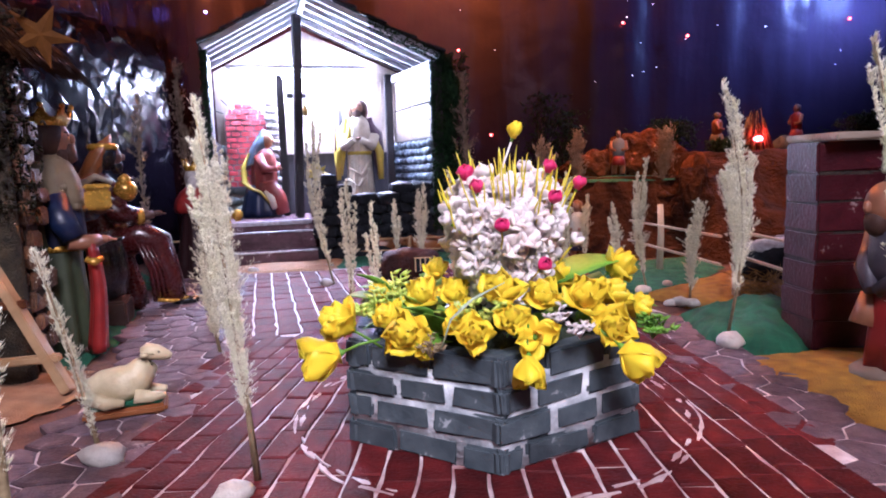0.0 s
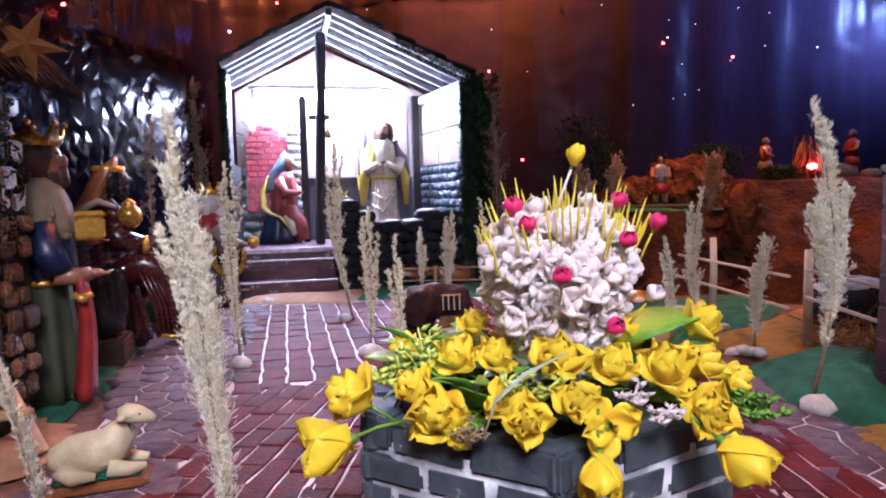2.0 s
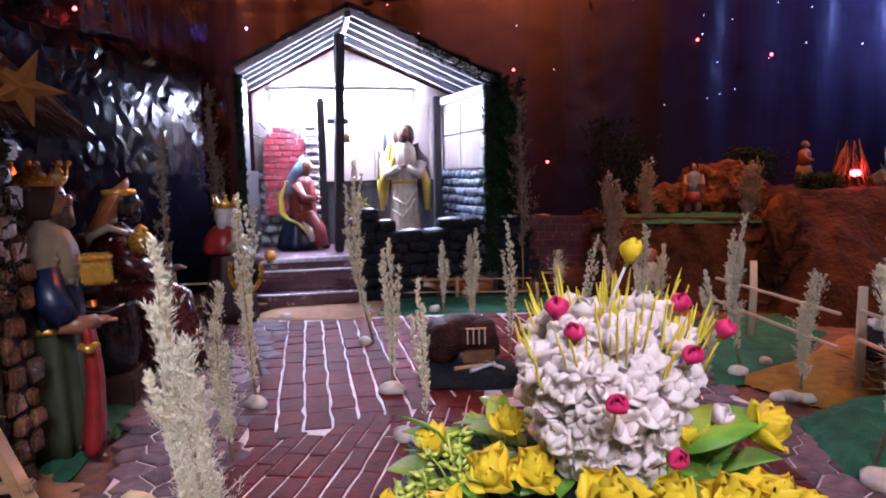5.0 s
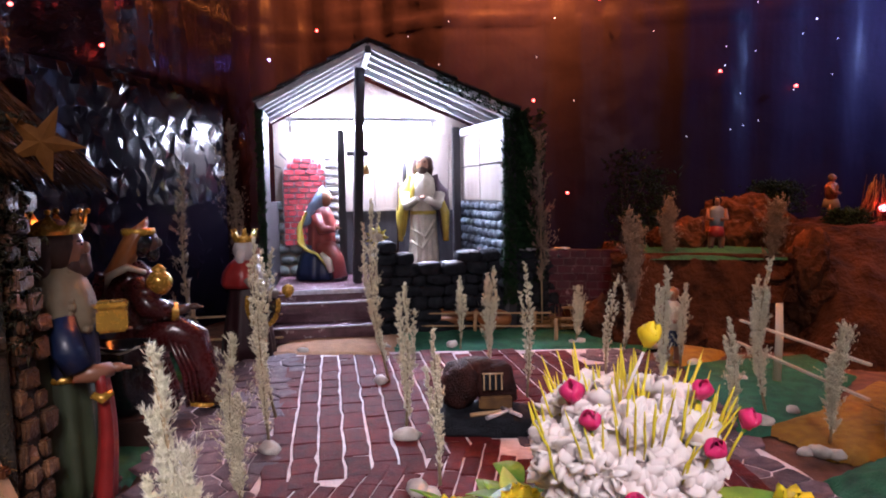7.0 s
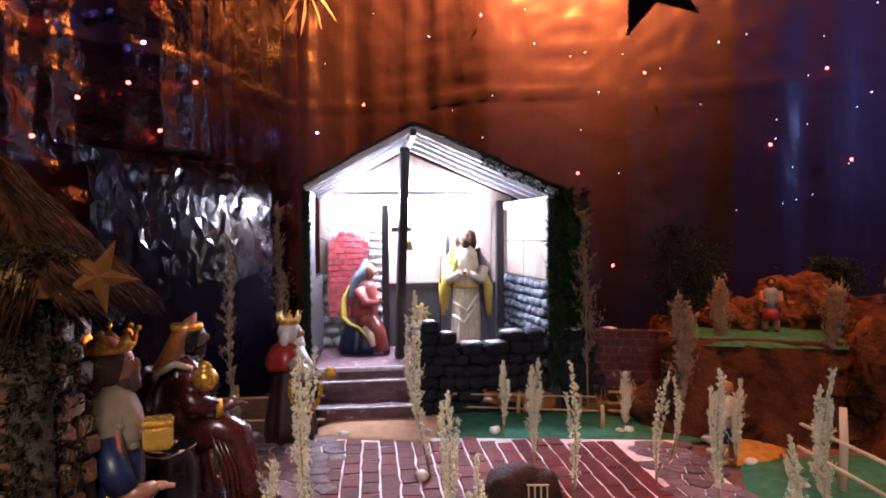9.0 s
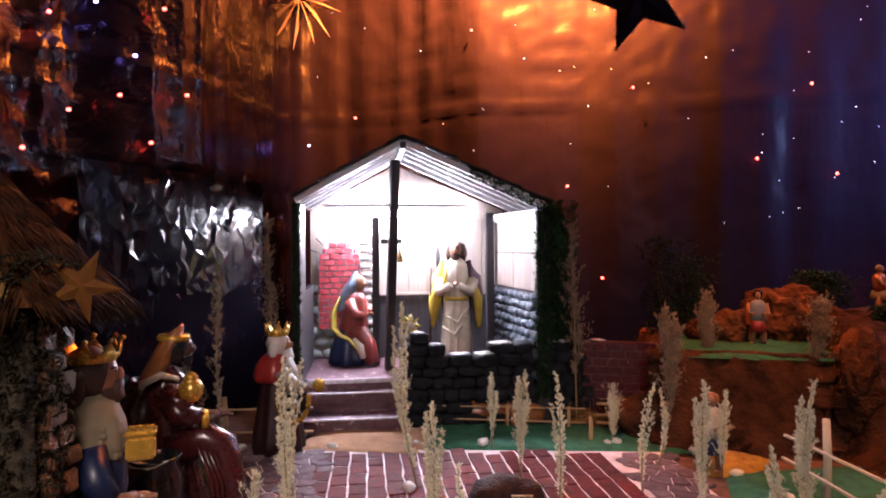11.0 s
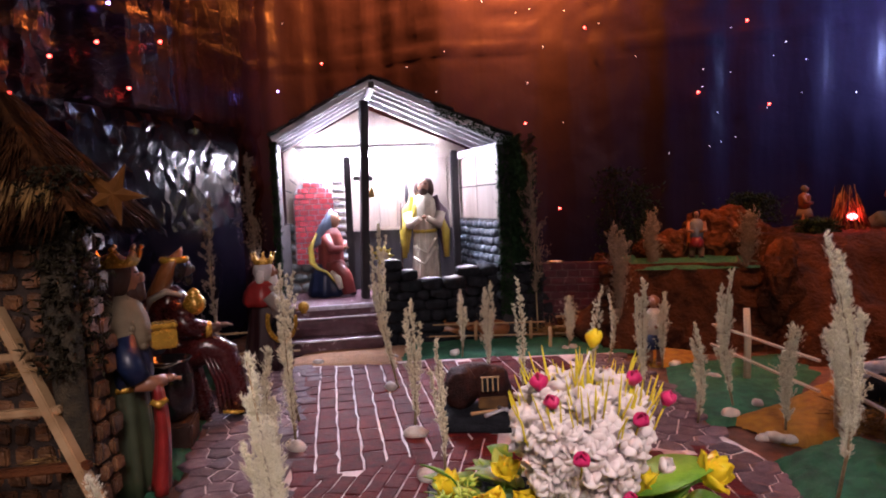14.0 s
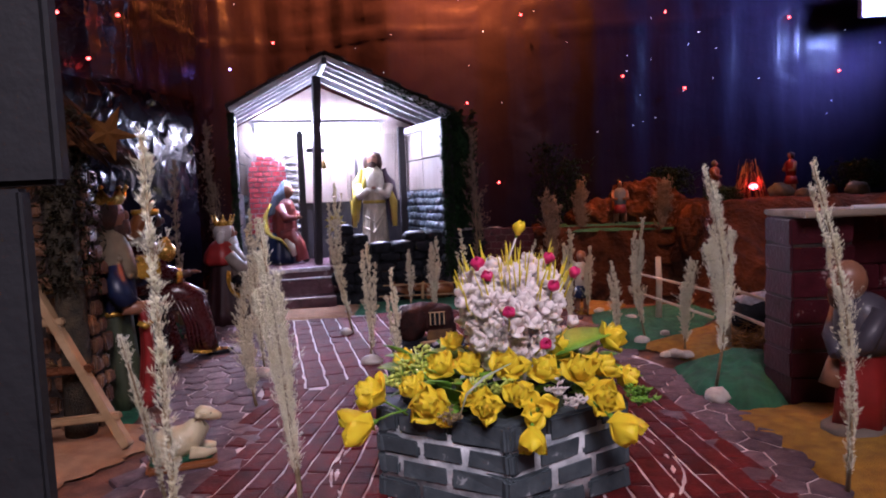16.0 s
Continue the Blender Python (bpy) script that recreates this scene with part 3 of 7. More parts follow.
part("soil", bm, mat("dark_moss_soil", (0.03, 0.045, 0.02), (0.012, 0.016, 0.01), 50, 0.95, 1.0, fine=200, depth=0.01), planter, "dark mossy soil", smooth=True)

# ---- artificial flowers ----
def petal_mat(name, a, b, rough=0.45):
    m = mat(name, a, b, 45, rough, 0.18, fine=300, each=0.08, depth=0.001, spec=0.3)
    p = m.node_tree.nodes["Principled BSDF"]
    p.inputs["Subsurface Weight"].default_value = 0.2
    p.inputs["Subsurface Radius"].default_value = (0.02, 0.018, 0.016)
    soften(m, a, 0.28)
    return m


M_YEL = petal_mat("yellow_petal_fabric", (1.0, 0.84, 0.024), (1.0, 0.72, 0.012))
M_YELPALE = petal_mat("pale_yellow_petal_fabric", (1.0, 0.80, 0.05), (1.0, 0.68, 0.02))
M_PINK = petal_mat("pink_petal_plastic", (0.88, 0.06, 0.25), (0.78, 0.035, 0.17), 0.35)
M_WHITEP = petal_mat("white_petal_plastic", (0.97, 0.93, 0.90), (0.95, 0.84, 0.82), 0.6)
M_LEAF = mat("green_leaf_fabric", (0.20, 0.42, 0.03), (0.09, 0.24, 0.02), 30, 0.5, 0.3, each=0.2, sub=0.1)
M_LIME = mat("lime_sprig_plastic", (0.66, 0.76, 0.14), (0.46, 0.60, 0.08), 40, 0.45, 0.2, sub=0.15)
M_YSPIKE = mat("yellow_spike_plastic", (0.86, 0.76, 0.03), (0.70, 0.58, 0.02), 60, 0.45, 0.4)


def petal(length, width, cup, flare, thick=0.0009, rows=6, cols=5, curl=0.0, wave=0.0, phase=0.0):
    """A cupped petal with thickness, rooted at the origin and growing up along z, its face to +x."""
    bm = bmesh.new()
    loops = []
    for k in (-1, 1):
        g = []
        for j in range(rows + 1):
            f = j / rows
            w = width * (0.34 + 0.66 * math.sin(math.pi / 2 * f / 0.6)) if f < 0.6 else width * math.sqrt(max(0.10, 1 - ((f - 0.6) / 0.42) ** 2))
            out = cup * math.sin(f * 2.6) ** 1.0 + flare * f ** 3
            for i in range(cols + 1):
                q = i / cols * 2 - 1
                bend = (1 - q * q) * width * 0.42
                zz = length * (f - 0.14 * q * q * f * f) + curl * f * f * -abs(q)
                g.append(Vector((out - width * 0.42 + bend + k * thick + wave * math.sin(q * 4 + f * 3 + phase), w * q, zz)))
        loops.append(g)
    vs = [[bm.verts.new(p) for p in g] for g in loops]
    n = cols + 1
    for side, g in enumerate(vs):
        for j in range(rows):
            for i in range(cols):
                q = (g[j * n + i], g[j * n + i + 1], g[(j + 1) * n + i + 1], g[(j + 1) * n + i])
                bm.faces.new(q if side else q[::-1]).smooth = True
    rim = [j * n for j in range(rows + 1)] + [rows * n + i for i in range(1, n)] + [j * n + cols for j in range(rows - 1, -1, -1)] + list(range(cols - 1, 0, -1))
    for a, b in zip(rim, rim[1:] + rim[:1]):
        bm.faces.new((vs[0][a], vs[0][b], vs[1][b], vs[1][a]))
    return bm


def petal_mesh(name, material, *a, **k):
    bm = petal(*a, **k)
    bmesh.ops.recalc_face_normals(bm, faces=bm.faces)
    me = bpy.data.meshes.new(name)
    bm.to_mesh(me)
    bm.free()
    me.materials.append(material)
    return me


def under(name, mesh, parent, m):
    ob = new(name, mesh)
    ob.parent = parent
    ob.matrix_basis = m
    return ob


def flower(name, label, layers, size, stem=0.07, seed=0, at=None, group="", stem_mat=None, calyx=True):
    """A flower head looking along +z, its petals in whorls, on a short stem."""
    t = thing(name, label, "flower", at, group)
    rng = random.Random(seed)
    for count, mesh, lean, lift, k in layers:
        a0 = rng.uniform(0, 6)
        for i in range(count):
            a = a0 + 2 * math.pi * i / count + rng.uniform(-0.15, 0.15)
            under("petal", mesh, t, pose(0, 0, lift, 0, 0, math.degrees(a)) @ pose(0.002, 0, 0, 0, lean + rng.uniform(-6, 6), 0) @ Matrix.Diagonal((k, k, k, 1)))
    if calyx:
        bm = bmesh.new()
        lathe(bm, [(0.002, -0.006), (size * 0.11, -0.002), (size * 0.13, 0.004), (size * 0.06, 0.007)], n=7)
        part("calyx", bm, M_LEAF, t, smooth=True)
    bm = bmesh.new()
    tube(bm, [(0, 0, 0), (0.002, 0.001, -stem * 0.5), (0, 0, -stem)], 0.0018, n=5)
    part("stem", bm, stem_mat or M_LEAF, t)
    return t


rose_out = petal_mesh("rose_petal", M_YEL, 0.041, 0.020, 0.014, 0.010, wave=0.0048)
rose_mid = petal_mesh("rose_petal", M_YEL, 0.042, 0.017, 0.011, 0.002, wave=0.0032)
rose_in = petal_mesh("rose_petal", M_YELPALE, 0.038, 0.014, 0.008, -0.002, wave=0.002)
open_out = petal_mesh("open_rose_petal", M_YEL, 0.037, 0.022, 0.014, 0.020, wave=0.0058, phase=1.0)
pansy = petal_mesh("orchid_petal", M_YEL, 0.034, 0.017, 0.006, 0.006, wave=0.003)
BUD = [(4, rose_in, -6, 0.008, 1.0), (3, rose_mid, -4, 0.003, 1.06), (3, rose_out, 0, 0.0, 1.0), (3, open_out, 11, -0.002, 0.95)]
OPEN = [(4, rose_in, -4, 0.004, 0.84), (4, rose_mid, 2, 0.001, 0.88), (5, rose_out, 9, 0.0, 0.86), (4, open_out, 22, -0.001, 0.95)]
ORCHID = [(2, pansy, 40, 0.0, 1.0), (3, pansy, 70, 0.0, 1.1), (1, rose_in, 10, 0.0, 0.6)]
TULIP = [(3, rose_mid, 4, 0.002, 1.1), (3, rose_out, 6, 0.0, 1.15)]
protos = {}
for key, lay_, nm in (("bud", BUD, "yellow_rose"), ("open", OPEN, "yellow_rose"), ("orchid", ORCHID, "yellow_orchid"), ("tulip", TULIP, "yellow_tulip")):
    lab = {"bud": "bright yellow fabric rosebud with layered petals in the planter", "open": "fully opened bright yellow fabric rose in the planter",
           "orchid": "bright yellow fabric orchid with spread petals", "tulip": "bright yellow fabric tulip hanging over the planter's rim"}[key]
    protos[key] = (nm, lab, lay_)
made = {}
for k, (key, x, y, z, face, scale) in enumerate([
        ("bud", -0.005, 1.125, 0.168, (-0.75, -0.3, 0.6), 1.25), ("tulip", -0.012, 1.085, 0.150, (-0.95, -0.25, -0.25), 1.30), ("bud", 0.092, 1.275, 0.205, (0.1, -0.2, 1), 0.85),
        ("bud", 0.082, 1.215, 0.180, (-0.3, -0.5, 0.9), 1.15), ("bud", 0.118, 1.220, 0.180, (0.15, -0.5, 0.9), 1.1), ("bud", 0.180, 1.135, 0.200, (0.05, -0.6, 0.85), 1.2),
        ("bud", 0.234, 1.150, 0.188, (0.0, -0.45, 0.95), 1.1), ("bud", 0.285, 1.165, 0.184, (0.1, -0.6, 0.8), 1.25), ("open", 0.310, 1.115, 0.168, (0.15, -0.9, 0.35), 1.0),
        ("bud", 0.318, 1.175, 0.186, (0.4, -0.4, 0.85), 1.05), ("bud", 0.353, 1.200, 0.165, (0.8, -0.3, 0.6), 0.95), ("bud", 0.345, 1.285, 0.205, (0.7, -0.1, 0.5), 1.15), ("open", 0.147, 1.080, 0.172, (0.0, -0.9, 0.3), 0.85),
        ("bud", 0.068, 1.125, 0.160, (-0.3, -0.85, 0.4), 1.25), ("orchid", 0.125, 1.105, 0.180, (0.0, -0.8, 0.6), 0.75), ("bud", 0.190, 1.095, 0.178, (0.1, -0.7, 0.6), 0.9),
        ("orchid", 0.216, 1.075, 0.168, (0.05, -0.9, 0.2), 1.05), ("tulip", 0.207, 1.058, 0.150, (-0.05, -0.55, -0.9), 1.0), ("tulip", 0.318, 1.090, 0.150, (0.75, -0.35, -0.65), 1.25),
        ("bud", 0.042, 1.170, 0.165, (-0.5, -0.4, 0.75), 0.95), ("orchid", 0.080, 1.105, 0.152, (-0.2, -0.9, 0.2), 0.8), ("bud", 0.262, 1.27, 0.19, (0.3, 0.3, 0.9), 1.0), ("bud", 0.14, 1.33, 0.185, (-0.2, 0.5, 0.85), 1.0),
        ("bud", 0.02, 1.30, 0.17, (-0.8, 0.3, 0.5), 1.0), ("bud", 0.27, 1.38, 0.17, (0.3, 0.8, 0.5), 1.0)]):
    m = Matrix.Translation((x, y, z)) @ Vector(face).to_track_quat("Z", "Y").to_matrix().to_4x4() @ Matrix.Rotation(k * 1.3, 4, "Z")
    if key not in made:
        nm, lab, lay_ = protos[key]
        made[key] = flower(nm, lab, lay_, 0.04, 0.05, seed=len(made), at=m, group="yellow flowers in the planter")
        made[key].scale = (scale * 0.76,) * 3
        continue
    o = copy_thing(made[key], m)
    o.scale = (scale * 0.76,) * 3

# leaves and sprigs
def leaf_mesh(length, width, material):
    bm = bmesh.new()
    n = 8
    ups = []
    for k in (-0.0006, 0.0006):
        row = []
        for j in range(n + 1):
            f = j / n
            w = width * math.sin(math.pi * f ** 0.8) + 0.0008
            sag = -0.35 * length * f * f
            row.append([Vector((-w, f * length, sag + 0.25 * w + k)), Vector((0, f * length, sag + k)), Vector((w, f * length, sag + 0.25 * w + k))])
        ups.append([[bm.verts.new(p) for p in r] for r in row])
    for s, g in enumerate(ups):
        for a, b in zip(g, g[1:]):
            for i in range(2):
                q = (a[i], a[i + 1], b[i + 1], b[i])
                bm.faces.new(q if s else q[::-1]).smooth = True
    for i in (0, 2):
        for j in range(n):
            bm.faces.new((ups[0][j][i], ups[0][j + 1][i], ups[1][j + 1][i], ups[1][j][i]))
    bmesh.ops.recalc_face_normals(bm, faces=bm.faces)
    me = bpy.data.meshes.new("leaf")
    bm.to_mesh(me)
    bm.free()
    me.materials.append(material)
    return me


LEAVES = [leaf_mesh(0.062, 0.022, M_LEAF), leaf_mesh(0.046, 0.015, M_LEAF), leaf_mesh(0.044, 0.014, M_LIME)]
foliage = thing("foliage", "green fabric leaves and lime sprigs filling the planter", "leaves", pose(PX, PY, 0.0))
rng = random.Random(4)
under("leaf", leaf_mesh(0.12, 0.034, M_LEAF), foliage, pose(0.09, -0.02, 0.19, 35, 10, -75))
under("leaf", leaf_mesh(0.10, 0.026, M_LEAF), foliage, pose(0.12, -0.07, 0.17, 20, -20, -95))
under("leaf", leaf_mesh(0.08, 0.028, M_LEAF), foliage, pose(-0.06, -0.06, 0.16, 30, 10, 60))
for k in range(130):
    a, r = rng.uniform(0, 6.283), rng.uniform(0.05, 0.160)
    under("leaf", LEAVES[rng.choice((0, 1, 1, 1, 2))], foliage,
          pose(r * math.cos(a), r * math.sin(a), 0.145 + rng.uniform(-0.012, 0.03), rng.uniform(10, 60), rng.uniform(-25, 25), math.degrees(a) - 90 + rng.uniform(-60, 60)))


def sprig(seed, at, reach, material, head, name, label):
    """A thin plastic sprig with little heads."""
    rng = random.Random(seed)
    t = thing(name, label, "sprig", Matrix.Translation(at), group=label)
    bm = bmesh.new()
    spikelet(bm, Vector((0, 0, 0)), Vector((0, 0, 1)), head * 1.2, head * 0.26)
    leaflet = bpy.data.meshes.new("leaflet")
    bm.to_mesh(leaflet)
    bm.free()
    leaflet.materials.append(material)
    for k in range(6):
        d = Vector((rng.uniform(-1, 1), rng.uniform(-1, 0.6), rng.uniform(0.5, 1.2))).normalized() * reach * rng.uniform(0.6, 1.1)
        bm = bmesh.new()
        tube(bm, [(0, 0, 0), d * 0.5 + Vector((0, 0, 0.006)), d], 0.0011, n=4)
        twig = part("twig", bm, material, t)
        for i in range(9):
            a = i * 2.4
            way = Vector((math.cos(a), math.sin(a), 0.5)).to_track_quat("Z", "Y").to_matrix().to_4x4()
            under("leaflet", leaflet, twig, Matrix.Translation(d * rng.uniform(0.45, 1.0)) @ way)
    return t


sprig(1, (0.020, 1.195, 0.155), 0.055, M_LIME, 0.014, "sprig", "lime green plastic sprig")
sprig(2, (0.045, 1.215, 0.160), 0.060, M_LIME, 0.014, "sprig", "lime green plastic sprig")
sprig(3, (0.150, 1.105, 0.165), 0.045, M_LIME, 0.012, "sprig", "lime green plastic sprig")
sprig(4, (0.270, 1.095, 0.160), 0.026, M_WHITEP, 0.008, "sprig", "tiny white blossoms on a plastic sprig")
sprig(5, (0.245, 1.105, 0.175), 0.022, M_WHITEP, 0.008, "sprig", "tiny white blossoms on a plastic sprig")
sprig(6, (0.095, 1.085, 0.142), 0.028, M_STEM, 0.007, "sprig", "dry straw-coloured sprig with seed heads")
sprig(7, (0.372, 1.160, 0.140), 0.034, M_LEAF, 0.013, "sprig", "dark green trailing sprig")
# a pale ribbon blade across the flowers
bm = bmesh.new()
tube(bm, [(0, 0, 0), (0.012, 0, 0.035), (0.038, 0.004, 0.058), (0.075, 0.01, 0.075)], [0.003, 0.005, 0.005, 0.0015], n=6, flat=0.25)
tagged(part("ribbon", bm, mat("pale_green_ribbon", (0.45, 0.52, 0.36), (0.35, 0.42, 0.28), 40, 0.5, 0.2), at=pose(0.108, 1.075, 0.155), smooth=True), "pale grey-green ribbon curving over the flowers", "ribbon")

# ---- the white bouquet in the middle ----
BX, BY = 0.190, 1.240
bouquet = thing("bouquet", "tall white artificial bouquet with yellow spikes rising from the planter", "bouquet", pose(BX, BY, 0.0))
rng = random.Random(17)
shape = petal(0.0210, 0.0112, 0.0062, 0.0022, 0.0004, 4, 4, wave=0.0008)
tri = [[(v.co.x, v.co.y, v.co.z) for v in f.verts] for f in shape.faces]
shape.free()


def floret_mesh(seed, k):
    """A little blossom of plump, rounded petals folded over one another."""
    rng = random.Random(seed)
    bm = bmesh.new()
    for i in range(7):
        m = pose(0, 0, 0, 0, 0, i * 137 + rng.uniform(-20, 20)) @ pose(0.0035, 0, 0.004 + 0.0008 * i, 0, rng.uniform(5, 48), 0) @ Matrix.Scale(k * rng.uniform(0.8, 1.15), 4)
        o = Vector((seed * 3.1, i * 1.7, 0))
        for v in bmesh.ops.create_icosphere(bm, subdivisions=2, radius=1)["verts"]:
            c_ = v.co * (1 + 0.12 * noise.noise(v.co * 1.7 + o))
            v.co = m @ Vector((c_.x * 0.0030 + 0.0022 * c_.y * c_.y, c_.y * 0.0078, c_.z * 0.0092 + 0.0066))
    for f in bm.faces:
        f.smooth = True
    me = bpy.data.meshes.new("floret")
    bm.to_mesh(me)
    bm.free()
    me.materials.append(M_WHITEP)
    return me


FLORETS = [floret_mesh(s, 0.86 + 0.06 * s) for s in range(6)]


def girth(f):
    return 0.020 + 0.050 * math.sin(math.pi * 0.5 * min(1, f * 1.2)) - 0.024 * max(0, f - 0.80) * 5


bm = bmesh.new()
lathe(bm, [(0.002, 0.150)] + [(girth(f / 10) * 0.94, 0.165 + 0.165 * f / 10) for f in range(11)] + [(0.002, 0.340)], n=14)
for v in bm.verts:
    v.co += Vector((1, 1, 0.6)) * 0.006 * noise.noise(v.co * 60)
part("core", bm, M_WHITEP, bouquet, "white filling behind the petals", smooth=True)
for k in range(296):
    # a vase-like mass: narrow below, wide at its shoulder
    f = rng.random() ** 0.8
    z = 0.172 + 0.165 * f
    a = rng.uniform(0, 6.283)
    q = girth(f) * rng.uniform(0.80, 1.02)
    out = Vector((math.cos(a), math.sin(a), rng.uniform(-0.1, 0.9) + 1.6 * max(0, f - 0.75) * 4))
    under("floret", rng.choice(FLORETS), bouquet, Matrix.Translation((q * math.cos(a), q * math.sin(a), z)) @ out.to_track_quat("Z", "Y").to_matrix().to_4x4())
bm = bmesh.new()
for k in range(260):
    f = rng.random()
    z = 0.165 + 0.170 * f
    a = rng.uniform(0, 6.283)
    q = girth(f) * rng.uniform(0.93, 1.14)
    out = Vector((math.cos(a), math.sin(a), rng.uniform(-0.2, 0.9)))
    m = Matrix.Translation((q * math.cos(a), q * math.sin(a), z)) @ out.to_track_quat("Z", "Y").to_matrix().to_4x4() @ Matrix.Rotation(k, 4, "Z") @ Matrix.Rotation(radians(rng.uniform(20, 65)), 4, "Y") @ Matrix.Scale(rng.uniform(0.6, 1.0), 4)
    for g in tri:
        bm.faces.new([bm.verts.new(m @ Vector(p)) for p in g]).smooth = True
part("loose_petal", bm, M_WHITEP, bouquet, "crowded white plastic petals")["kind"] = "stuff"
for k in range(112):
    a, r = rng.uniform(0, 6.283), 0.086 * rng.random() ** 0.55
    z = 0.295 + rng.uniform(0, 0.04) - 0.35 * max(0, r - 0.05)
    ln = rng.uniform(0.030, 0.064)
    d = Vector((math.cos(a) * r * 5, math.sin(a) * r * 5, 1.0)).normalized()
    bend = Vector((rng.uniform(-1, 1), rng.uniform(-1, 1), 0)) * 0.003
    w = rng.uniform(0.0009, 0.0016)
    bm = bmesh.new()
    tube(bm, [(0, 0, 0), d * ln * 0.3, d * ln * 0.6 + bend, d * ln * 0.85 + bend * 1.5, d * ln + bend * 2], [w * 0.6, w, w, w * 0.7, 0.0004], n=5)
    part("yellow_spike", bm, M_YSPIKE, bouquet, at=Matrix.Translation((r * math.cos(a), r * math.sin(a), z)), smooth=True)
pink_out, pink_in = petal_mesh("tulip_petal", M_PINK, 0.026, 0.013, 0.011, 0.002), petal_mesh("tulip_petal", M_PINK, 0.025, 0.010, 0.007, 0.0)
white_out, white_in = petal_mesh("tulip_petal", M_WHITEP, 0.026, 0.014, 0.012, 0.004), petal_mesh("tulip_petal", M_WHITEP, 0.024, 0.010, 0.007, 0.0)
yel_s = petal_mesh("tulip_petal", M_YEL, 0.026, 0.011, 0.008, -0.002)
first = {}
for kind, x, y, z, face in [("pink", 0.142, 1.205, 0.345, (-0.35, -0.3, 1)), ("pink", 0.248, 1.206, 0.352, (0.2, -0.3, 1)), ("pink", 0.284, 1.200, 0.330, (0.6, -0.2, 0.8)), ("pink", 0.183, 1.135, 0.285, (0, -0.9, 0.4)),
                            ("pink", 0.232, 1.150, 0.236, (0.3, -0.8, -0.1)), ("pink", 0.155, 1.185, 0.330, (-0.2, -0.6, 0.8)), ("pink", 0.25, 1.175, 0.315, (0.2, -0.8, 0.5)),
                            ("white", 0.165, 1.200, 0.345, (-0.1, -0.4, 1)), ("white", 0.217, 1.215, 0.352, (0.05, -0.2, 1)), ("white", 0.12, 1.19, 0.29, (-0.9, -0.3, 0.3)), ("white", 0.275, 1.18, 0.26, (0.7, -0.5, 0.4))]:
    m = Matrix.Translation((x, y, z)) @ (Vector(face) + Vector((0, 0, 0.7))).to_track_quat("Z", "Y").to_matrix().to_4x4() @ Matrix.Scale(0.82, 4)
    if kind in first:
        copy_thing(first[kind], m)
    else:
        o, i_ = (pink_out, pink_in) if kind == "pink" else (white_out, white_in)
        first[kind] = flower(kind + "_tulip", ("bright pink" if kind == "pink" else "white") + " plastic tulip head set in the white bouquet", [(2, i_, -3, 0.001, 1.0), (3, o, -4, 0.0, 1.0)], 0.028, 0.05, 3, m,
                             kind + " tulips in the bouquet", M_YSPIKE)
flower("yellow_tulip", "yellow tulip bud on a long pale stem above the bouquet", [(3, yel_s, 4, 0.0, 1.05), (3, yel_s, 2, 0.004, 0.95)], 0.024, 0.075, 9,
       Matrix.Translation((0.202, 1.203, 0.398)) @ Vector((0.35, -0.1, 1)).to_track_quat("Z", "Y").to_matrix().to_4x4() @ Matrix.Scale(0.8, 4), stem_mat=M_WHITEP)


# ---- the stable ----
stable = thing("stable", "open-fronted wooden stable with a pitched lath roof, lit from inside", "stable", site(0, 0))
FL = 0.165
rng = random.Random(31)


def plank(parent, name, a, b, w, d, material, label="", bevel=0.002, roll=0.0):
    """A squared timber between two points."""
    a, b = Vector(a), Vector(b)
    bm = bmesh.new()
    box(bm, w, d, (b - a).length, bevel=bevel)
    m = Matrix.Translation(a) @ (b - a).to_track_quat("Z", "Y").to_matrix().to_4x4() @ Matrix.Rotation(radians(roll), 4, "Z")
    return part(name, bm, material, parent, label, at=m)


# platform
bm = bmesh.new()
box(bm, 0.90, 0.48, FL - 0.004, Matrix.Translation((0, 0.37, 0)), bevel=0.006)
part("platform", bm, M_STEP, stable, "purple painted platform")
bm = bmesh.new()
box(bm, 0.36, 0.012, 0.018, Matrix.Translation((-0.24, 0.125, FL - 0.018)), bevel=0.004, jit=0.003, rng=rng)
part("step_edge", bm, M_FROST, stable, "white brushed edge")
# back wall of boards, dark below the rail
for k in range(7):
    u = -0.165 + k * 0.085
    bm = bmesh.new()
    top = min(1.035 - 0.41 * max(0, u + 0.081 + 0.055), 1.02 - 0.53 * max(0, -0.055 - u))
    box(bm, 0.083, 0.014, min(top, 0.795) - 0.455, Matrix.Translation((u + 0.04, 0.575, 0.455)), bevel=0.0015)
    part("board", bm, M_BOARD, stable, "pale plywood board")
bm = bmesh.new()
box(bm, 0.60, 0.012, 0.29, Matrix.Translation((0.13, 0.576, FL)))
part("lower_wall", bm, M_DARKW, stable, "dark stained lower wall")
plank(stable, "rail", (-0.17, 0.560, 0.455), (0.43, 0.560, 0.455), 0.012, 0.012, M_BOARD, "pale rail along the wall")
# upper gable of pale ply
bm = bmesh.new()
vs = [bm.verts.new((x, y, z)) for y in (0.584, 0.594) for x, z in ((-0.44, FL), (0.44, FL), (0.44, 0.838), (-0.055, 1.043), (-0.44, 0.836))]
bm.faces.new(vs[:5]); bm.faces.new(vs[5:][::-1])
for i in range(5):
    bm.faces.new((vs[i], vs[(i + 1) % 5], vs[5 + (i + 1) % 5], vs[5 + i]))
part("back_wall", bm, M_BOARD, stable, "pale plywood back wall")
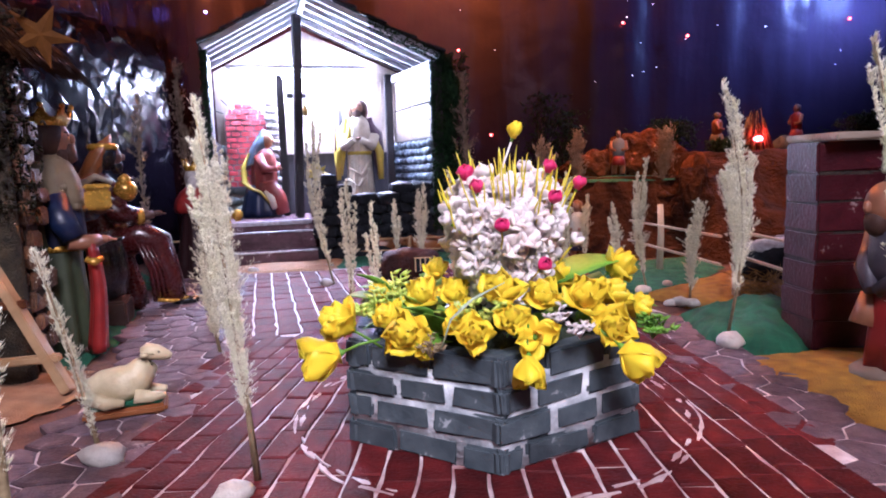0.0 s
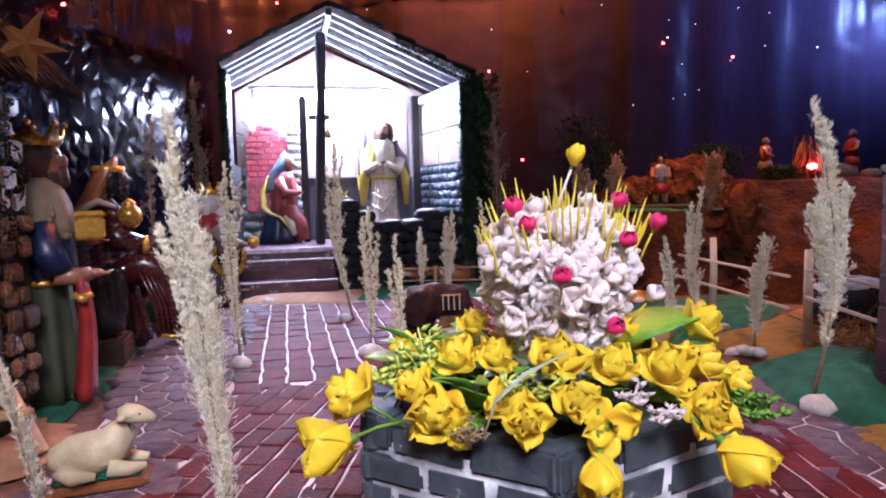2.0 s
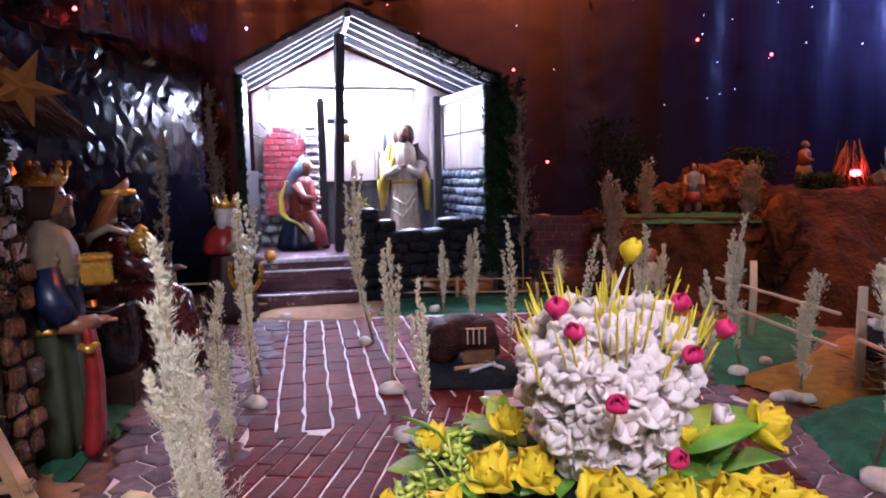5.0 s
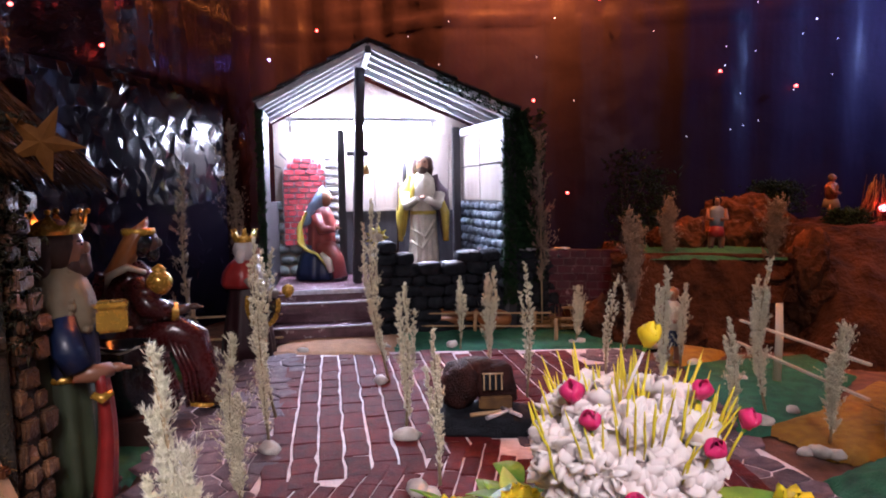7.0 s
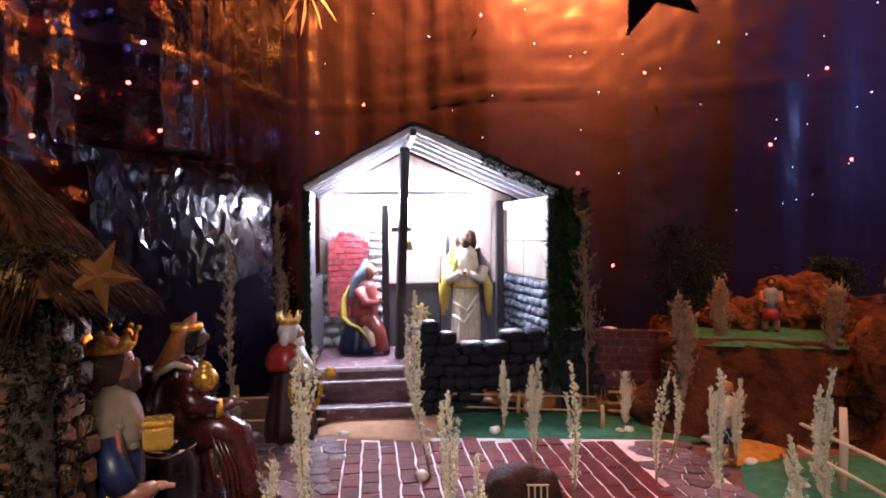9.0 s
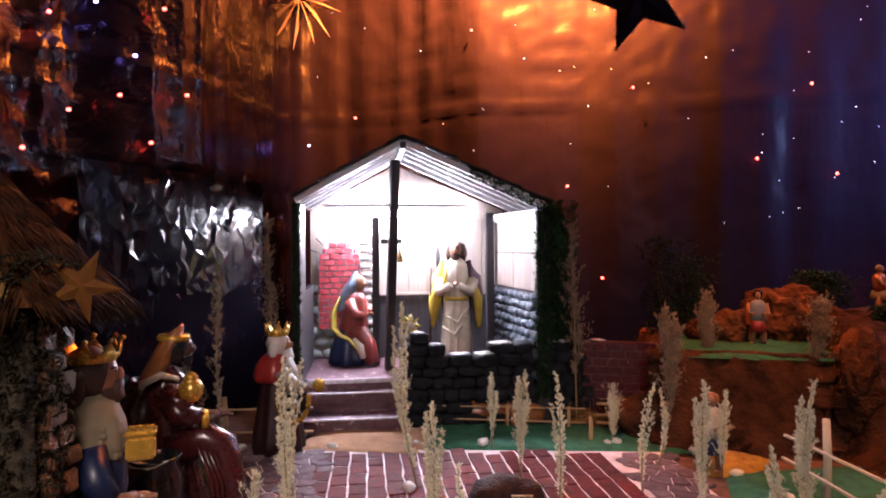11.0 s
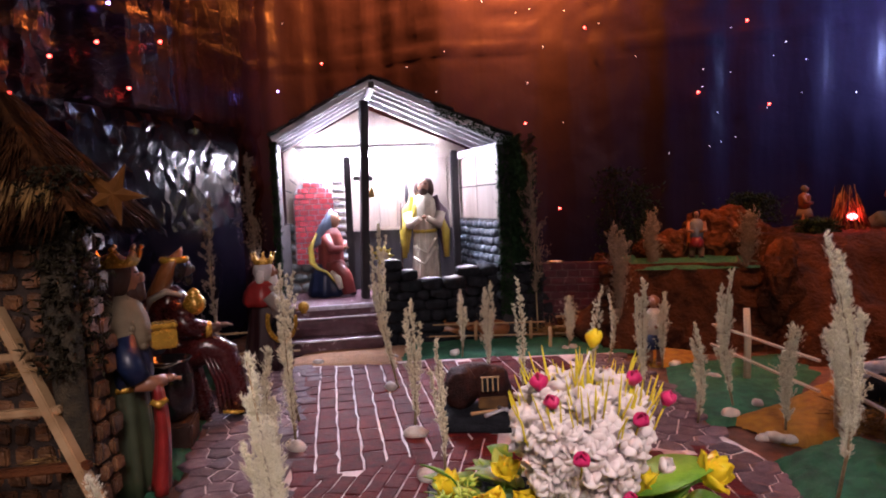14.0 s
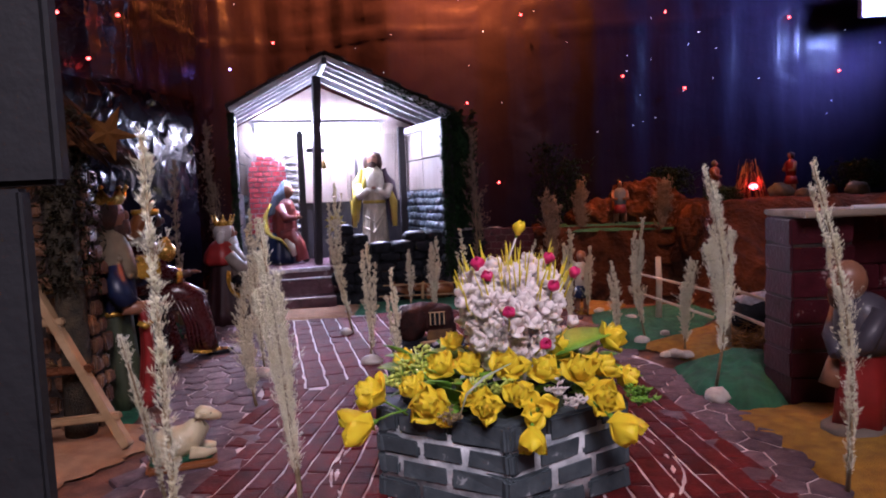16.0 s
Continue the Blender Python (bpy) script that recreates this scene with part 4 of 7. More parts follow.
# left bay: stones, arched brick niche, log ends
for k in range(26):
    z = FL + 0.005 + (k // 4) * 0.048
    u = -0.42 + (k % 4) * 0.066 + (0.03 if (k // 4) % 2 else 0)
    bm = bmesh.new()
    ball(bm, 0.033, (u, 0.572, z + 0.02), (1.05, 0.5, 0.68), sub=2, rough=0.25, seed=k)
    part("stone", bm, mat("grey_green_stone", (0.24, 0.27, 0.26), (0.12, 0.14, 0.14), 40, 0.6, 0.6) if k == 0 else bpy.data.materials["grey_green_stone"], stable, smooth=True)
nu, nw, nz0, nz1 = -0.310, 0.19, 0.30, 0.70
bm = bmesh.new()
prof = [(nu - nw / 2, nz0), (nu + nw / 2, nz0)] + [(nu + nw / 2 * math.cos(a), nz1 - nw / 2 + nw / 2 * math.sin(a)) for a in [math.pi * i / 14 for i in range(15)]]
vs = [bm.verts.new((x, y, z)) for y in (0.556, 0.582) for x, z in prof]
n = len(prof)
bm.faces.new(vs[:n]); bm.faces.new(vs[n:][::-1])
for i in range(n):
    bm.faces.new((vs[i], vs[(i + 1) % n], vs[n + (i + 1) % n], vs[n + i]))
part("niche", bm, M_MORTAR, stable, "white mortar of the arched niche")
row = 0
z = nz0 + 0.004
while z < nz1 - 0.012:
    half = nw / 2 if z < nz1 - nw / 2 else math.sqrt(max(0, (nw / 2) ** 2 - (z + 0.018 - nz1 + nw / 2) ** 2))
    x = nu - half + 0.002 - (0.022 if row % 2 else 0)
    while x < nu + half - 0.006:
        x0, x1 = max(x, nu - half + 0.002), min(x + rng.uniform(0.036, 0.05), nu + half - 0.002)
        if x1 - x0 > 0.008:
            bm = bmesh.new()
            box(bm, x1 - x0 - 0.004, 0.012, 0.021, Matrix.Translation(((x0 + x1) / 2, 0.553, z)), bevel=0.002, jit=0.0012, rng=rng)
            part("brick", bm, M_NICHE, stable)
        x = x1 + 0.0005
    z += 0.026
    row += 1
for k in range(15):
    bm = bmesh.new()
    tube(bm, [(-0.215 + rng.uniform(-0.004, 0.004), 0.545, FL + 0.02 + k * 0.036), (-0.165 + rng.uniform(-0.006, 0.006), 0.535, FL + 0.02 + k * 0.036)], 0.0125, n=8)
    part("log_end", bm, mat("grey_log", (0.36, 0.33, 0.32), (0.16, 0.14, 0.14), 50, 0.7, 0.5) if k == 0 else bpy.data.materials["grey_log"], stable, smooth=True)
for k in range(7):
    a = radians(20 + k * 23)
    plank(stable, "ray", (nu + 0.105 * math.cos(a), 0.575, nz1 - nw / 2 + 0.105 * math.sin(a)), (nu + 0.15 * math.cos(a), 0.575, nz1 - nw / 2 + 0.15 * math.sin(a)), 0.006, 0.006, M_DARKW)
# posts
plank(stable, "post", (-0.100, 0.275, FL), (-0.075, 0.16, 1.01), 0.034, 0.034, M_DARKW, "dark main post", 0.004)
plank(stable, "post", (-0.150, 0.40, FL), (-0.150, 0.40, 0.80), 0.030, 0.030, M_DARKW, "dark inner post", 0.004)
plank(stable, "cross_arm", (-0.13, 0.25, 0.69), (-0.045, 0.25, 0.69), 0.02, 0.02, M_DARKW)
plank(stable, "post", (0.366, 0.50, FL), (0.366, 0.50, 0.82), 0.034, 0.034, M_DARKW, "dark corner post", 0.004)
# right wall: panels over stones
WA, WB = Vector((0.455, -0.02, 0)), Vector((0.395, 0.55, 0))
plank(stable, "top_plate", (0.460, -0.005, 0.792), (0.386, 0.55, 0.795), 0.030, 0.034, M_FROST, "white brushed top plate", 0.004)
plank(stable, "post", (0.458, -0.005, 0.0), (0.458, -0.005, 0.80), 0.024, 0.024, M_DARKW, "mossy front post", 0.004)
for k in range(2):
    for j in range(2):
        p = WA.lerp(WB, 0.05 + 0.46 * k)
        q = WA.lerp(WB, 0.05 + 0.46 * (k + 1) - 0.01)
        m = Matrix.Translation((p + q) / 2 + Vector((0, 0, 0.495 + 0.148 * j))) @ Matrix.Rotation(math.atan2(q.y - p.y, q.x - p.x), 4, "Z")
        bm = bmesh.new()
        box(bm, (q - p).length, 0.010, 0.143, bevel=0.002)
        part("wall_panel", bm, M_BOARD, stable, "pale plywood panel", at=m)
plank(stable, "rail", WA + Vector((-0.006, 0, 0.485)), WB + Vector((-0.006, 0, 0.485)), 0.016, 0.012, M_DARKW)
M_BLUESTONE = mat("blue_grey_stone", (0.11, 0.14, 0.17), (0.04, 0.05, 0.07), 34, 0.55, 0.7, each=0.3)
for k in range(72):
    f, j = (k % 8) / 8, k // 8
    p = WA.lerp(WB, 0.07 + 0.9 * f + (0.07 if j % 2 else 0))
    bm = bmesh.new()
    ball(bm, 0.036, (0, 0, 0), (1.05, 0.5, 0.55), sub=2, rough=0.4, seed=k + 60)
    part("stone", bm, M_BLUESTONE, stable, at=Matrix.Translation(p + Vector((-0.004, 0, FL + 0.018 + j * 0.036))) @ Matrix.Rotation(radians(96), 4, "Z"), smooth=True)
bm = bmesh.new()
box(bm, (WB - WA).length, 0.03, 0.79, Matrix.Translation((0, 0, 0)))
part("right_wall", bm, M_DARKW, stable, "dark outer wall", at=Matrix.Translation((WA + WB) / 2 + Vector((0.022, 0, 0))) @ Matrix.Rotation(math.atan2(WB.y - WA.y, WB.x - WA.x), 4, "Z"))
# left wall
bm = bmesh.new()
box(bm, 0.022, 0.60, 0.50, Matrix.Translation((-0.438, 0.29, 0)))
box(bm, 0.022, 0.22, 0.332, Matrix.Translation((-0.438, 0.10, 0.498)))
part("left_wall", bm, M_DARKW, stable, "dark outer wall")


def mossy(name, parent, n, where, size, seed, label, material=None):
    """A coat of artificial moss: many little tufts."""
    r = random.Random(seed)
    bm = bmesh.new()
    for _ in range(n):
        p, out = where(r)
        for _ in range(3):
            spikelet(bm, p, out + Vector((r.uniform(-1, 1), r.uniform(-1, 1), r.uniform(-1, 1))) * 0.9, size * r.uniform(0.5, 1.3), size * 0.14)
    ob = part(name, bm, material or M_MOSS, parent, label)
    ob["kind"] = "stuff"
    return ob


mossy("moss", stable, 700, lambda r: (Vector((-0.438 + r.uniform(-0.014, 0.014), -0.012, r.uniform(0.16, 0.83))), Vector((0, -1, 0))), 0.014, 3, "moss along the wall's edge")
mossy("moss", stable, 900, lambda r: (Vector((0.458 + r.uniform(-0.02, 0.03), -0.02 + r.uniform(-0.01, 0.01), r.uniform(0.1, 0.80))), Vector((0.2, -1, 0))), 0.018, 4, "moss along the wall's edge")
# roof
AP, EL, ER = Vector((-0.055, 0, 1.050)), Vector((-0.440, 0, 0.836)), Vector((0.478, 0, 0.818))
M_RAFTER = mat("whitewashed_rafter", (0.78, 0.78, 0.80), (0.50, 0.50, 0.53), 40, 0.6, 0.5, stretch=(1, 1, 0.2))
for i, v in enumerate((-0.035, 0.05, 0.15, 0.27, 0.42)):
    for e in (EL, ER):
        plank(stable, "rafter", AP + Vector((0, v, 0)), e + Vector((0, v, 0)), 0.019, 0.022, M_RAFTER, bevel=0.002)
plank(stable, "ridge_beam", (-0.055, -0.05, 1.035), (-0.055, 0.60, 1.035), 0.022, 0.026, M_DARKW, bevel=0.003)
M_SHINGLE = mat("dark_bark_shingle", (0.030, 0.023, 0.024), (0.010, 0.008, 0.009), 40, 0.7, 0.8, each=0.3, wear=(0.20, 0.19, 0.20), wear_at=0.80)
for e in (EL, ER):
    run = (e - AP)
    ln = run.length
    way = run.normalized()
    ang = math.degrees(math.atan2(-way.z, abs(way.x)))
    for j in range(9):
        for i in range(11):
            bm = bmesh.new()
            box(bm, ln / 9 * 1.35, 0.058, 0.007, bevel=0.0015, jit=0.002, rng=rng)
            p = AP + way * ln * ((j + 0.62) / 9) + Vector((0, -0.045 + i * 0.061 + (0.02 if j % 2 else 0) + rng.uniform(-0.004, 0.004), 0.016))
            sgn = 1 if way.x > 0 else -1
            part("shingle", bm, M_SHINGLE, stable, at=Matrix.Translation(p) @ pose(0, 0, 0, rng.uniform(-2, 2), sgn * (ang - 5), rng.uniform(-3, 3)))
mossy("moss", stable, 520, lambda r: (lambda f: (AP.lerp(ER, 0.45 + 0.6 * f) + Vector((0.0, -0.05 + r.uniform(-0.01, 0.06), -0.004 + r.uniform(-0.01, 0.02))), Vector((0.2, -1, -0.4))))(r.random()), 0.016, 5, "moss hanging from the eave")
# the fluorescent tube under the ridge
tube_lamp = thing("tube_light", "white fluorescent tube glowing under the stable roof", "lamp", site(-0.05, 0.51, 0.815))
bm = bmesh.new()
tube(bm, [(-0.30, 0, 0), (0.30, 0, 0)], 0.014, n=12)
part("tube", bm, glow("fluorescent_glass", (0.86, 0.93, 1.0), 130), tube_lamp, "glowing glass tube")
for s in (-1, 1):
    bm = bmesh.new()
    box(bm, 0.02, 0.03, 0.05, Matrix.Translation((s * 0.31, 0, -0.02)), bevel=0.004)
    part("lamp_holder", bm, M_PLASTER, tube_lamp)
bm = bmesh.new()
box(bm, 0.66, 0.03, 0.02, Matrix.Translation((0, 0.0, 0.026)), bevel=0.004)
part("batten", bm, M_PLASTER, tube_lamp, "white lamp batten")
# small things that hang in it
lantern = thing("lantern", "small brass lantern hung from the cross arm", "lantern", site(-0.055, 0.25, 0.655))
M_BRASS = mat("brass", (0.60, 0.42, 0.14), (0.38, 0.25, 0.08), 60, 0.3, 0.2, metal=0.9)
bm = bmesh.new()
lathe(bm, [(0.004, -0.05), (0.014, -0.046), (0.011, -0.02), (0.004, -0.008), (0.002, 0.012)], n=10)
part("body", bm, M_BRASS, lantern, smooth=True)
bm = bmesh.new()
tube(bm, [(0, 0, 0.01), (0, 0, 0.04)], 0.001, n=4)
part("hook", bm, M_DARKW, lantern)
bm = bmesh.new()
lathe(bm, [(0.002, -0.10), (0.010, -0.07), (0.009, -0.02), (0.002, 0.02), (0.0008, 0.12)], n=8)
tagged(part("spindle", bm, M_DARKW, at=site(0.135, 0.54, 0.66), smooth=True), "dark wooden spindle hung on the board wall", "tool")
# steps
for k, (v, z, d, lab) in enumerate(((0.062, 0.122, 0.09, "upper purple step with a white brushed edge"), (-0.045, 0.052, 0.12, "lower purple step with a white brushed edge"))):
    t = thing("stone_step", lab, "step", site(-0.235, v, 0.0), group="steps to the stable")
    bm = bmesh.new()
    w = 0.36
    box(bm, w, d, z, Matrix.Translation((0, d / 2, 0)))
    bmesh.ops.subdivide_edges(bm, edges=bm.edges, cuts=6, use_grid_fill=True)
    for vv in bm.verts:
        vv.co += Vector((0, 1, 0.5)) * 0.010 * noise.noise(vv.co * 17 + Vector((k * 5, 0, 0)))
    part("block", bm, M_STEP, t, smooth=False)
    bm = bmesh.new()
    loops = []
    for i in range(25):
        x = -w / 2 + w * i / 24
        r = 0.006 + 0.004 * noise.noise(Vector((x * 30, k, 2)))
        loops.append([Vector((x, r * 1.2 * math.cos(a) - 0.002, z + 0.001 + r * 0.7 * math.sin(a))) for a in [2 * math.pi * q / 8 for q in range(8)]])
    rings(bm, loops)
    part("edge", bm, M_FROST, t, "white brushed edge")
# black stone wall beside the steps
drystone = thing("dry_stone_wall", "low black dry-stone wall with whitened capstones before the stable", "wall", site(0, 0.04))
rng = random.Random(77)
TOPS = [(-0.06, 0.325), (0.04, 0.335), (0.10, 0.30), (0.15, 0.245), (0.20, 0.255), (0.25, 0.245), (0.30, 0.285), (0.38, 0.31), (0.46, 0.325), (0.56, 0.325), (0.64, 0.30)]


def top_at(u):
    for (a, ha), (b, hb) in zip(TOPS, TOPS[1:]):
        if u <= b:
            return ha + (hb - ha) * (u - a) / (b - a)
    return TOPS[-1][1]


def slab_stone(bm, w, d, h, seed, square=0.72):
    """A squarish split stone with chipped, softened edges."""
    g = bmesh.ops.create_icosphere(bm, subdivisions=3, radius=1)
    o = Vector((seed, seed * 0.7, 3))
    for v in g["verts"]:
        n_ = v.co.copy()
        q = max(abs(n_.x), abs(n_.y), abs(n_.z)) ** square
        k = (1 + 0.16 * noise.noise(n_ * 2.1 + o) + 0.08 * noise.noise(n_ * 5 + o)) / q
        v.co = Vector((n_.x * w, n_.y * d, n_.z * h)) * 0.5 * k


z = 0.0
j = 0
while z < 0.33:
    u = -0.06 + (0.03 if j % 2 else 0)
    hh = rng.uniform(0.036, 0.05)
    while u < 0.66:
        w = rng.uniform(0.055, 0.10)
        if z + hh * 0.6 < top_at(min(0.64, u + w / 2)):
            cap = z + hh * 1.6 > top_at(min(0.64, u + w / 2))
            bm = bmesh.new()
            slab_stone(bm, w * 1.05, 0.085, hh * 1.10, u * 9 + z * 31)
            part("stone", bm, [M_BLACKROCK, M_FROST], drystone, "whitened capstone" if cap else "", at=pose(u + w / 2, rng.uniform(-0.012, 0.012), z + hh / 2, rng.uniform(-6, 6), rng.uniform(-5, 5), 0), smooth=True)
            if cap and rng.random() < 0.6:
                bm = bmesh.new()
                ball(bm, 0.5, (0, 0, 0), (w * 0.85, 0.05, hh * 0.35), sub=2, rough=0.5, seed=u * 5)
                part("lime_wash", bm, M_FROST, drystone, "brushed lime wash", at=pose(u + w / 2, -0.012, z + hh * 0.98), smooth=True)
        u += w
    z += hh
    j += 1
# mossy thicket against the stable's outer wall
thicket = thing("moss_bush", "dark green artificial moss bush against the stable wall", "bush", site(0.53, 0.06))
bm = bmesh.new()
for k in range(15):
    ball(bm, 0.07, (rng.uniform(-0.02, 0.03), rng.uniform(-0.01, 0.04), 0.05 + k * 0.052), (0.8, 0.6, 1.0), sub=2, rough=0.5, seed=k)
part("core", bm, M_MOSS, thicket, smooth=True)
mossy("moss", thicket, 1500, lambda r: (Vector((r.uniform(-0.075, 0.085), r.uniform(-0.06, 0.02), r.uniform(0.0, 0.84))), Vector((r.uniform(-0.6, 0.6), -1, 0))), 0.022, 6, "moss tufts")


# ---- plaster figures: each one plain mesh, painted in zones ----
def paint(name, c, rough=0.42, coat=0.12, metal=0.0, w=None):
    return mat(name, c, tuple(k * 0.72 for k in c), 25, rough, 0.12, fine=120, coat=coat, metal=metal, wear=w, wear_at=0.70)


P_SKIN = paint("painted_skin", (0.33, 0.145, 0.080))
P_DARKSKIN = paint("painted_dark_skin", (0.075, 0.035, 0.025))
P_GOLD = paint("gold_paint", (0.70, 0.40, 0.05), 0.25, 0.5, 0.55)
P_BROWN = paint("painted_dark_brown", (0.060, 0.024, 0.015), 0.7, 0.0)
P_TAN = paint("painted_fawn", (0.21, 0.16, 0.095), 0.8, 0.0)
P_BLUE = paint("painted_dark_blue", (0.010, 0.020, 0.065))
P_RED = paint("painted_red", (0.30, 0.022, 0.018))
P_STONE = paint("painted_stone_base", (0.16, 0.12, 0.09), 0.7)
P_GREENC = paint("painted_olive_green", (0.05, 0.065, 0.032), 0.5)
P_MAROON = paint("painted_maroon", (0.075, 0.012, 0.012), 0.28, 0.5)
P_ORANGE = paint("painted_orange_brown", (0.30, 0.105, 0.030), 0.35)
P_WHITE = paint("painted_cream", (0.62, 0.55, 0.42), 0.4)
P_VEIL = paint("painted_pale_blue", (0.17, 0.24, 0.33), 0.45)
P_YELLOW = paint("painted_yellow", (0.60, 0.46, 0.06), 0.35)
P_BLACK = paint("painted_black", (0.012, 0.012, 0.014), 0.22, 0.5)
P_GREY = paint("painted_grey", (0.22, 0.24, 0.28), 0.5)
P_WHITEHAIR = paint("painted_white_hair", (0.62, 0.58, 0.55), 0.5)
P_ROSE = paint("painted_rose", (0.25, 0.045, 0.035), 0.4)


def crown_on(bm, at, r, h, mi):
    """A spiked crown."""
    n = 24
    lo = [Vector((at[0] + r * 0.92 * math.cos(2 * math.pi * i / n), at[1] + r * 0.92 * math.sin(2 * math.pi * i / n), at[2])) for i in range(n)]
    hi = [Vector((at[0] + r * 1.12 * math.cos(2 * math.pi * i / n), at[1] + r * 1.12 * math.sin(2 * math.pi * i / n), at[2] + (h if i % 3 == 0 else h * 0.45))) for i in range(n)]
    inn = [Vector((at[0] + r * 0.98 * math.cos(2 * math.pi * i / n), at[1] + r * 0.98 * math.sin(2 * math.pi * i / n), p.z)) for i, p in enumerate(hi)]
    inl = [Vector((at[0] + r * 0.82 * math.cos(2 * math.pi * i / n), at[1] + r * 0.82 * math.sin(2 * math.pi * i / n), at[2])) for i in range(n)]
    rings(bm, [lo, hi, inn, inl], cap=False, mi=mi)
    for i in range(0, n, 3):
        ball(bm, r * 0.13, hi[i] + Vector((0, 0, r * 0.05)), mi=mi, sub=1)


def figure(name, label, mats, build, m):
    bm = bmesh.new()
    build(bm)
    ob = part(name, bm, mats, at=m)
    return tagged(ob, label, "figurine")


def head_on(bm, at, r, skin, hair, beard, long_hair=True):
    """A head turned to +x: face, nose, brow, beard, and hair that falls on the shoulders."""
    x, y, z = at
    ball(bm, r * 0.84, (x + r * 0.32, y, z - r * 0.04), (0.84, 0.82, 1.14), mi=skin, sub=3)
    ball(bm, r * 0.20, (x + r * 1.04, y, z - r * 0.05), (1.0, 0.75, 1.5), mi=skin, sub=2)
    ball(bm, r * 0.30, (x + r * 0.80, y, z + r * 0.28), (0.6, 1.7, 0.35), mi=hair, sub=2)
    for s in (-1, 1):
        ball(bm, r * 0.10, (x + r * 0.93, y + s * r * 0.27, z + r * 0.14), (0.6, 1.1, 0.6), mi=hair, sub=1)
    ball(bm, r * 1.10, (x - r * 0.20, y, z + r * 0.08), (0.92, 0.96, 1.06), mi=hair, sub=3, rough=0.14, seed=3)
    if beard is not None:
        ball(bm, r * 0.52, (x + r * 0.60, y, z - r * 0.74), (0.80, 0.95, 1.35), mi=beard, sub=3, rough=0.30, seed=5)
    if long_hair:
        for s in (-1, 0, 1):
            tube(bm, [(x - r * 0.35, y + s * r * 0.6, z + r * 0.2), (x - r * 0.6, y + s * r * 0.7, z - r * 0.7), (x - r * 0.5, y + s * r * 0.75, z - r * 1.4)], [r * 0.5, r * 0.46, r * 0.2], n=10, mi=hair)


def hand_at(bm, at, r, mi):
    x, y, z = at
    ball(bm, r, at, (1.3, 0.8, 0.7), mi=mi, sub=2)
    for k in range(4):
        tube(bm, [(x + r * 0.6, y - r * 0.6 + k * r * 0.4, z), (x + r * 2.0, y - r * 0.5 + k * r * 0.3, z - r * 0.2)], [r * 0.28, r * 0.18], n=5, mi=mi)


